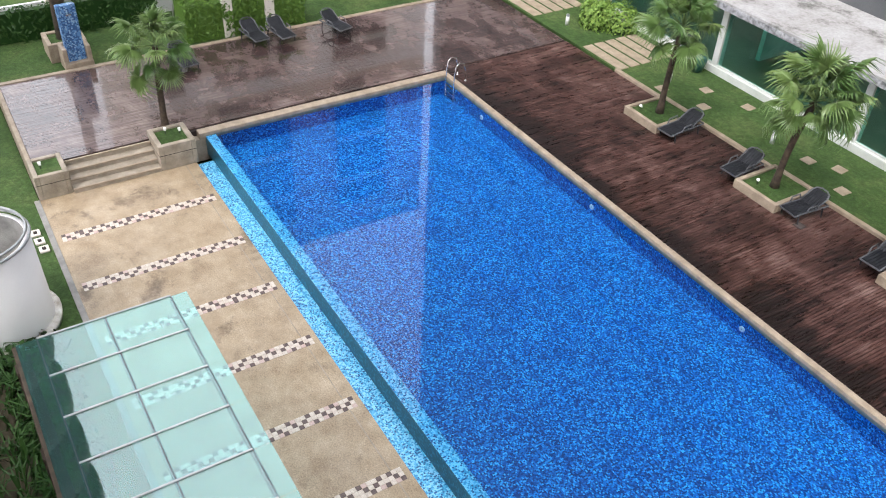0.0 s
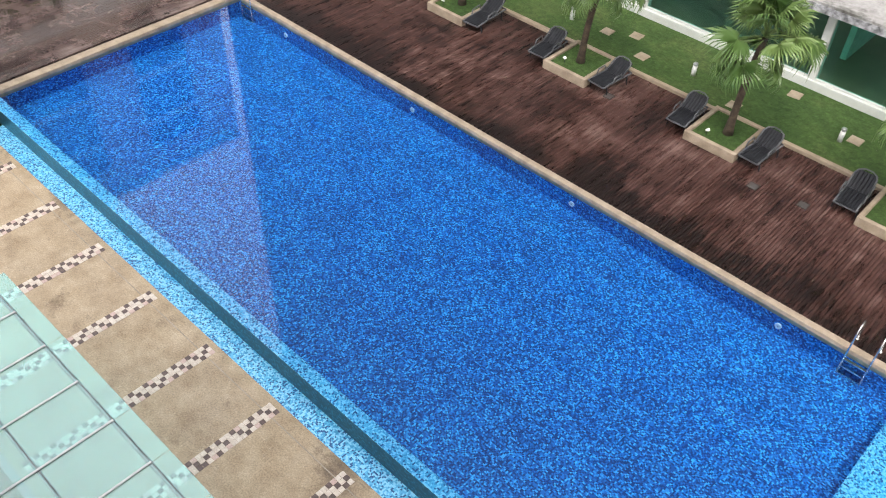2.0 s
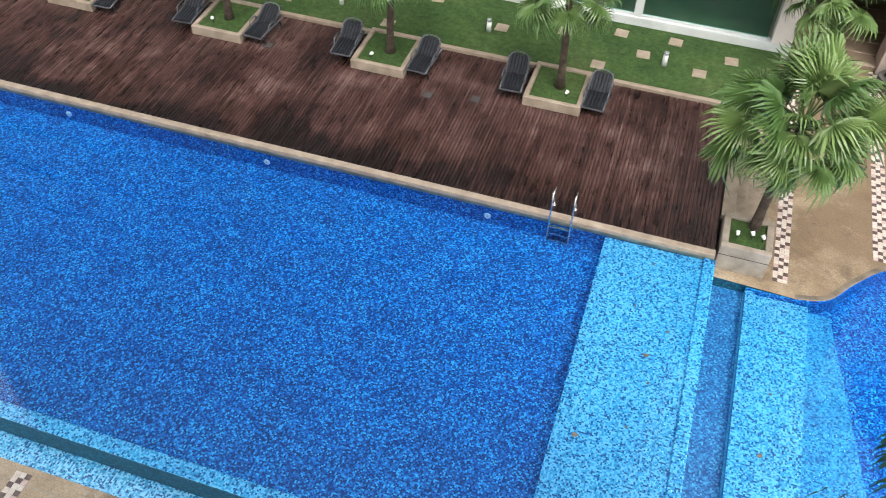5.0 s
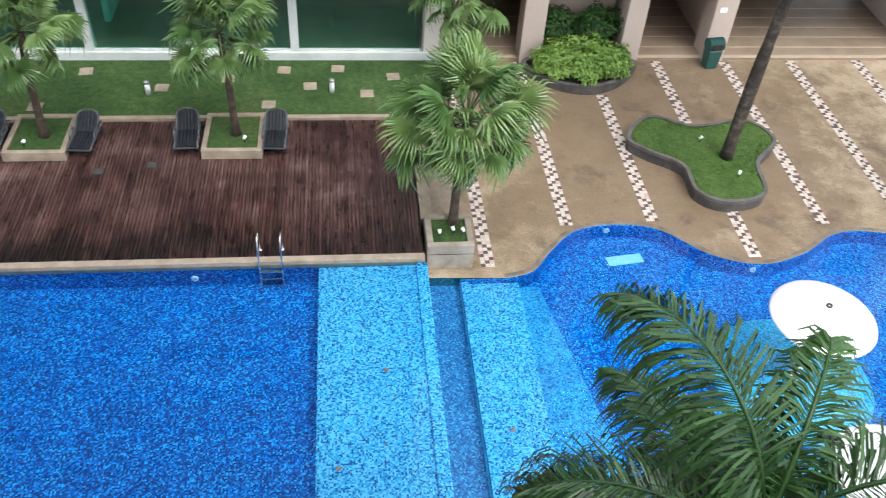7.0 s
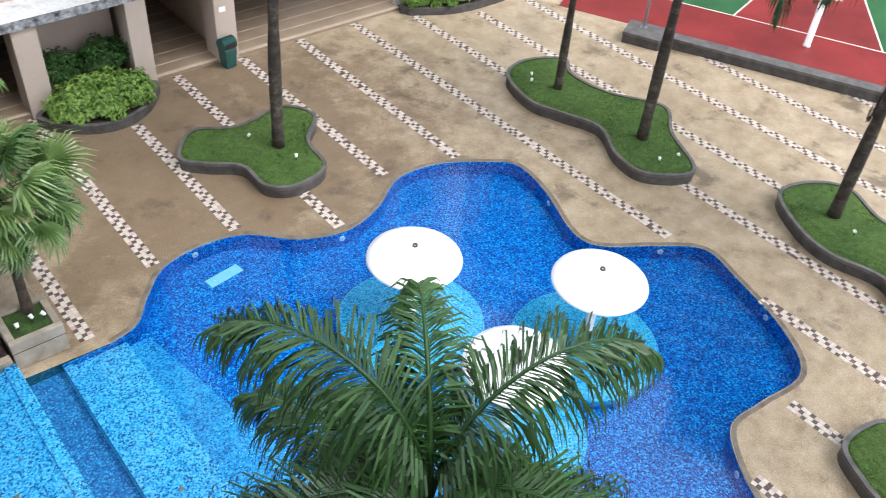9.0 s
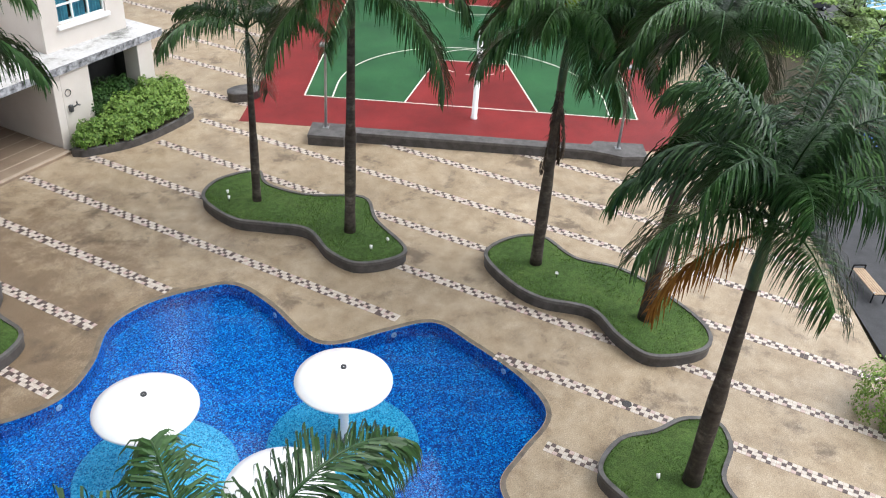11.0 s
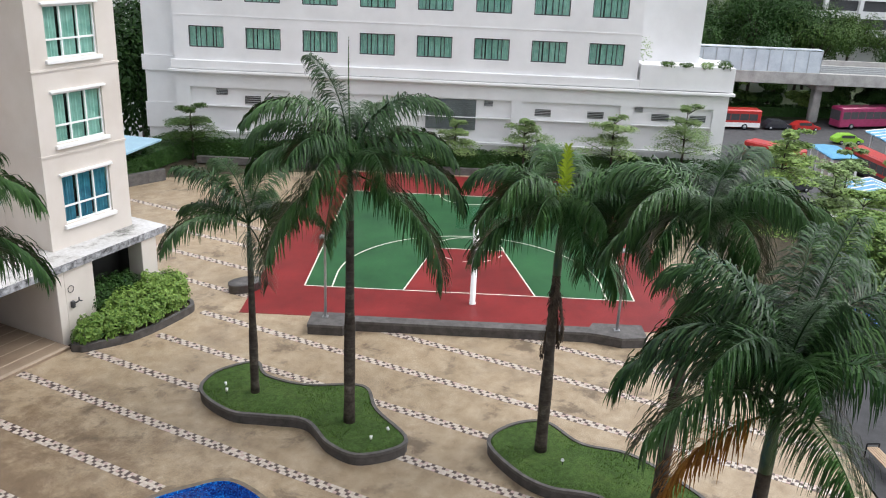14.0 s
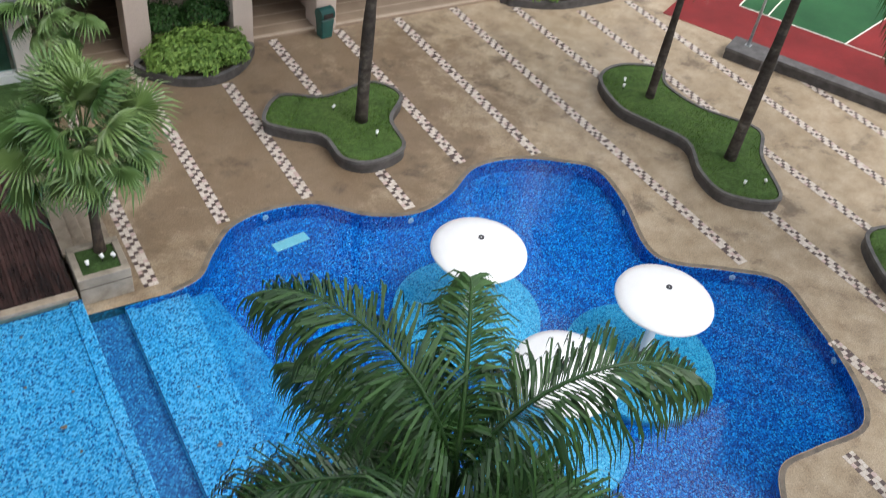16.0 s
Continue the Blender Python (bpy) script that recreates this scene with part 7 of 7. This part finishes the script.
for y in (9.9, 11.6):
    part("gate_post", boxed(3.1, 3.45, y - 0.2, y + 0.2, 0, 1.7, 0.02), cream, fence)

# timber path across the lawn
for i, (x0, x1) in enumerate(((-24.2, -21.95), (-30.5, -27.5))):
    for k in range(5):
        b = part("plank", boxed(x0, x1, 21.86 + 0.56 * k, 22.3 + 0.56 * k, DECK - 0.02, DECK + 0.03, 0.01), stone)
        tagged(b, "pale timber-look slab laid across the lawn", "path slab", "path slabs")
r = random.Random(12)
bm = bmesh.new()
for cx, cy, rr in ((-25.6, 23.6, 0.75), (-24.9, 24.3, 0.8), (-26.2, 24.2, 0.7)):
    leaf_cloud(bm, r, cx, cy, DECK + 0.35, rr, rr, rr, 1500, 0.14, -0.5)
tagged(part("shrub", bm, lime_mat), "round lime-green shrub beside the timber path", "shrub", kind="stuff")
bollard(-26.2, 22.6, DECK)
t = empty("plant_pot", pose(-20.6, 24.5, DECK), "dark green glazed pot against the glazed wing", "plant pot")
bm = bmesh.new()
lathe(bm, [(0.2, 0), (0.3, 0.3), (0.33, 0.6), (0.28, 0.72), (0.24, 0.7), (0.001, 0.66)], 20)
part("pot", bm, green_plastic, t, smooth=True)

# dark planting between the tank and the canopy
r = random.Random(21)
bm = bmesh.new()
for _ in range(900):
    x, y = r.uniform(-18.0, -8.0), r.uniform(-3.2, -0.65)
    a, L = r.uniform(0, 6.28), r.uniform(0.5, 1.0)
    d = Vector((math.cos(a), math.sin(a), 0))
    s = Vector((-d.y, d.x, 0)) * 0.022
    p = Vector((x, y, 0.0))
    m1 = p + d * L * 0.35 + Vector((0, 0, L * 0.75))
    e = p + d * L * 0.9 + Vector((0, 0, L * 0.55))
    v = [bm.verts.new(q) for q in (p - s, p + s, m1 + s, m1 - s, e)]
    bm.faces.new((v[0], v[1], v[2], v[3]))
    bm.faces.new((v[3], v[2], v[4]))
tagged(part("strap_plants", bm, hedge_mat), "dark strap-leaved planting beside the canopy", "plants", kind="stuff")

# fallen leaves in the shallow water
for i, (x, y) in enumerate(((0.85, 12.3), (1.0, 11.6), (0.6, 15.0), (-0.2, 9.9), (0.75, 10.4), (3.6, 12.6), (3.5, 11.0), (0.4, 13.6), (1.2, 13.1))):
    z = 0.5 if x < 2 else -0.075
    L = 0.05 if i % 3 else 0.09
    bm = bmesh.new()
    n = 7
    lp = [(L * math.cos(2 * math.pi * k / n) * (1 if k % 2 else 0.6), 0.6 * L * math.sin(2 * math.pi * k / n), 0.012 * (k % 2)) for k in range(n)]
    bm.faces.new([bm.verts.new(v) for v in lp])
    o = tagged(part("fallen_leaf", bm, brown_leaf), "small brown leaf floating in the shallow water", "leaf", "fallen leaves")
    o.matrix_basis = pose(x, y, z + 0.025, 0, 0, i * 67)


# ---- pieces of floors: mosaic bands, then deck boards ----
pale_piece = plain("cream_mosaic_piece", (0.44, 0.375, 0.315), (0.62, 0.56, 0.5), 9.0, 0.45)
dark_piece = plain("brown_mosaic_piece", (0.05, 0.035, 0.035), (0.13, 0.09, 0.08), 9.0, 0.45)
rose_piece = plain("rose_mosaic_piece", (0.4, 0.29, 0.26), (0.52, 0.4, 0.36), 9.0, 0.45)
PIECE = 0.12
PATTERN = ((1, 0, 0), (0, 1, 2), (0, 0, 1), (1, 0, 0), (2, 1, 0), (0, 0, 1), (0, 1, 0), (1, 0, 2), (0, 0, 1))
bands = []
for x in (-21.9, -19.53, -17.24, -14.9, -12.56, -10.25, -7.88, -5.55, -3.2):
    bands.append((x, 1.45, 5.92))
for x, a, b in ((3.61, 15.93, 25.9), (5.96, 17.45, 25.9), (8.4, 17.55, 23.8), (10.79, 16.04, 25.9), (13.25, 17.3, 25.9), (13.25, -9, 4.0), (15.7, 16.8, 25.95), (15.7, -9, 4.75), (18.2, 10.35, 25.95), (18.2, -9, 7.2), (20.62, -9, 25.2), (23.05, -2.5, 24.2), (25.58, -1.5, 24.2), (28.04, -0.5, 19.3), (30.46, 0.6, 14.4), (32.9, 1.6, 9.4), (27.9, 23.2, 40), (30.4, 24.4, 40), (32.85, 25.6, 40), (35.3, 26.8, 39.5)):
    bands.append((x, a, b))
rest = {0: bmesh.new(), 1: bmesh.new(), 2: bmesh.new()}
mats = (pale_piece, dark_piece, rose_piece)
proto = []
for m in mats:
    me = bpy.data.meshes.new("tile")
    bm = boxed(-0.056, 0.056, -0.056, 0.056, -0.01, 0.009)
    bm.to_mesh(me)
    bm.free()
    me.materials.append(m)
    proto.append(me)
made = 0
rr = random.Random(3)
for bi, (x, a, b) in enumerate(bands):
    n = int((b - a) / PIECE)
    for j in range(n):
        y = a + PIECE * (j + 0.5)
        for i in range(3):
            kind = PATTERN[(j + bi * 4) % 9][i]
            if rr.random() < 0.06:
                kind = rr.choice((0, 0, 1, 2))
            px = x + PIECE * (i - 1)
            if -13.5 < x < -7.0 and 3.2 < y and made < 300:
                o = new("tile", proto[kind])
                o.parent = pavement
                o.location = (px, y, 0.0)
                made += 1
            else:
                q = rest[kind]
                z = 0.008 + rr.uniform(-0.002, 0.002)
                h = 0.056
                v = [q.verts.new(c) for c in ((px - h, y - h, z), (px + h, y - h, z), (px + h, y + h, z), (px - h, y + h, z), (px - h, y - h, -0.005), (px + h, y - h, -0.005), (px + h, y + h, -0.005), (px - h, y + h, -0.005))]
                for f in ((0, 1, 2, 3), (4, 5, 1, 0), (5, 6, 2, 1), (6, 7, 3, 2), (7, 4, 0, 3)):
                    q.faces.new([v[k] for k in f])
for kind, q in rest.items():
    tagged(part("mosaic_band", q, mats[kind], pavement), kind="stuff")

# deck boards: one piece each over the long deck, the far deck joined
me = bpy.data.meshes.new("board")
bm = boxed(-0.042, 0.042, 15.87, 21.59, -0.05, 0.0, 0.004)
bm.to_mesh(me)
bm.free()
me.materials.append(timber)
rr = random.Random(4)
x = -24.9
while x < 1.9:
    o = new("board", me)
    o.parent = deck
    o.location = (x, 0, DECK + rr.uniform(-0.003, 0.003))
    x += 0.0945
bm = bmesh.new()
x = -30.65
while x < -25.0:
    y = 1.46
    while y < 21.5:
        L = min(rr.choice((2.4, 3.0, 3.6)), 21.58 - y)
        z = DECK + rr.uniform(-0.003, 0.003)
        x0, x1, y0, y1 = x - 0.042, x + 0.042, y, y + L - 0.006
        v = [bm.verts.new(c) for c in ((x0, y0, z), (x1, y0, z), (x1, y1, z), (x0, y1, z), (x0, y0, z - 0.04), (x1, y0, z - 0.04), (x1, y1, z - 0.04), (x0, y1, z - 0.04))]
        for f in ((0, 1, 2, 3), (4, 5, 1, 0), (5, 6, 2, 1), (6, 7, 3, 2), (7, 4, 0, 3)):
            bm.faces.new([v[k] for k in f])
        y += L
    x += 0.0945
tagged(part("board_rest", bm, timber_rest, deck), kind="stuff")

# dark bed added under the canopy for the dark shapes mirrored in its glass
rr = random.Random(88)
bed = rounded([(-18.2, -2.0), (-5.6, -2.0), (-5.4, 0.4), (-6.6, 0.6), (-8.2, 0.3), (-9.8, 0.6), (-11.3, 0.35), (-12.4, 0.3), (-13.5, 0.66), (-14.9, 0.2), (-16.1, 0.62), (-17.0, 0.3), (-17.9, 0.64)], 4)
bm = bmesh.new()
prism(bm, bed, -0.05, 0.04)
mirror_bed = tagged(part("planting_bed", bm, soil_mat), "dark bed added below the canopy for shapes mirrored in its glass", "planting bed")
bm = bmesh.new()
for k in range(10):
    leaf_cloud(bm, rr, -17.4 + 1.25 * k, -0.25 + 0.12 * (k % 2), 0.1, 0.95, 0.85, 0.3, 520, 0.22, -0.1)
tagged(part("ground_cover", bm, hedge_mat, mirror_bed, "low dark leaves added to darken the canopy glass"), kind="stuff")


# ---- garden swing beyond the hedge ----
def garden_swing(x, y, turn):
    t = empty("garden_swing", pose(x, y, 0.5, 0, 0, turn), "white garden swing seat below a dark green canopy", "swing seat")
    for s in (-1, 1):
        for f in (-1, 1):
            bm = bmesh.new()
            tube(bm, [(s * 0.95, f * 0.6, 0), (s * 0.95, f * 0.08, 1.75)], 0.035, 8)
            part("leg", bm, white_paint, t, "white steel leg")
    bm = bmesh.new()
    tube(bm, [(-1.0, 0, 1.75), (1.0, 0, 1.75)], 0.035, 8)
    part("top_bar", bm, white_paint, t)
    for k in range(5):
        part("seat_slat", boxed(-0.75, 0.75, -0.3 + 0.12 * k, -0.21 + 0.12 * k, 0.45, 0.475, 0.006), white_paint, t)
    for k in range(4):
        part("back_slat", boxed(-0.75, 0.75, 0.33, 0.355, 0.55 + 0.12 * k, 0.64 + 0.12 * k, 0.006), white_paint, t)
    for s in (-1, 1):
        bm = bmesh.new()
        tube(bm, [(s * 0.7, 0, 1.75), (s * 0.72, 0.3, 0.5)], 0.012, 6)
        part("hanger", bm, steel, t)
    bm = bmesh.new()
    for f in (-1, 1):
        q = [(-1.15, 0, 1.98), (1.15, 0, 1.98), (1.15, f * 0.75, 1.8), (-1.15, f * 0.75, 1.8)]
        vs = [bm.verts.new(v) for v in q] + [bm.verts.new((v[0], v[1], v[2] - 0.03)) for v in q]
        for g in ((0, 1, 2, 3), (7, 6, 5, 4), (0, 4, 5, 1), (1, 5, 6, 2), (2, 6, 7, 3), (3, 7, 4, 0)):
            bm.faces.new([vs[k] for k in g])
    part("canopy", bm, green_plastic, t, "dark green fabric canopy")


garden_swing(-33.4, 9.5, 95)

# ---- floor drain in the plaza ----
drain = empty("floor_drain", pose(18.25, 3.39, 0.002), "small dark metal floor drain in the plaza paving", "drain")
bm = bmesh.new()
lathe(bm, [(0.001, 0.01), (0.1, 0.01), (0.13, 0.014), (0.14, 0.0)], 20)
part("grate", bm, kerb_grey, drain)
for k in range(5):
    part("bar", boxed(-0.09, 0.09, -0.07 + 0.032 * k, -0.056 + 0.032 * k, 0.012, 0.018), dark_frame, drain)

# ---- access covers let into the deck ----
for x, y in ((-11.79, 20.0), (-6.48, 19.3), (-5.14, 19.55)):
    cover = empty("deck_cover", pose(x, y, DECK + 0.003), "small dark square cover let into the timber deck", "cover", "deck covers")
    part("frame", boxed(-0.15, 0.15, -0.15, 0.15, -0.01, 0.005, 0.003), joint_dark, cover)
    part("lid", boxed(-0.12, 0.12, -0.12, 0.12, 0.005, 0.011, 0.003), kerb_grey, cover)
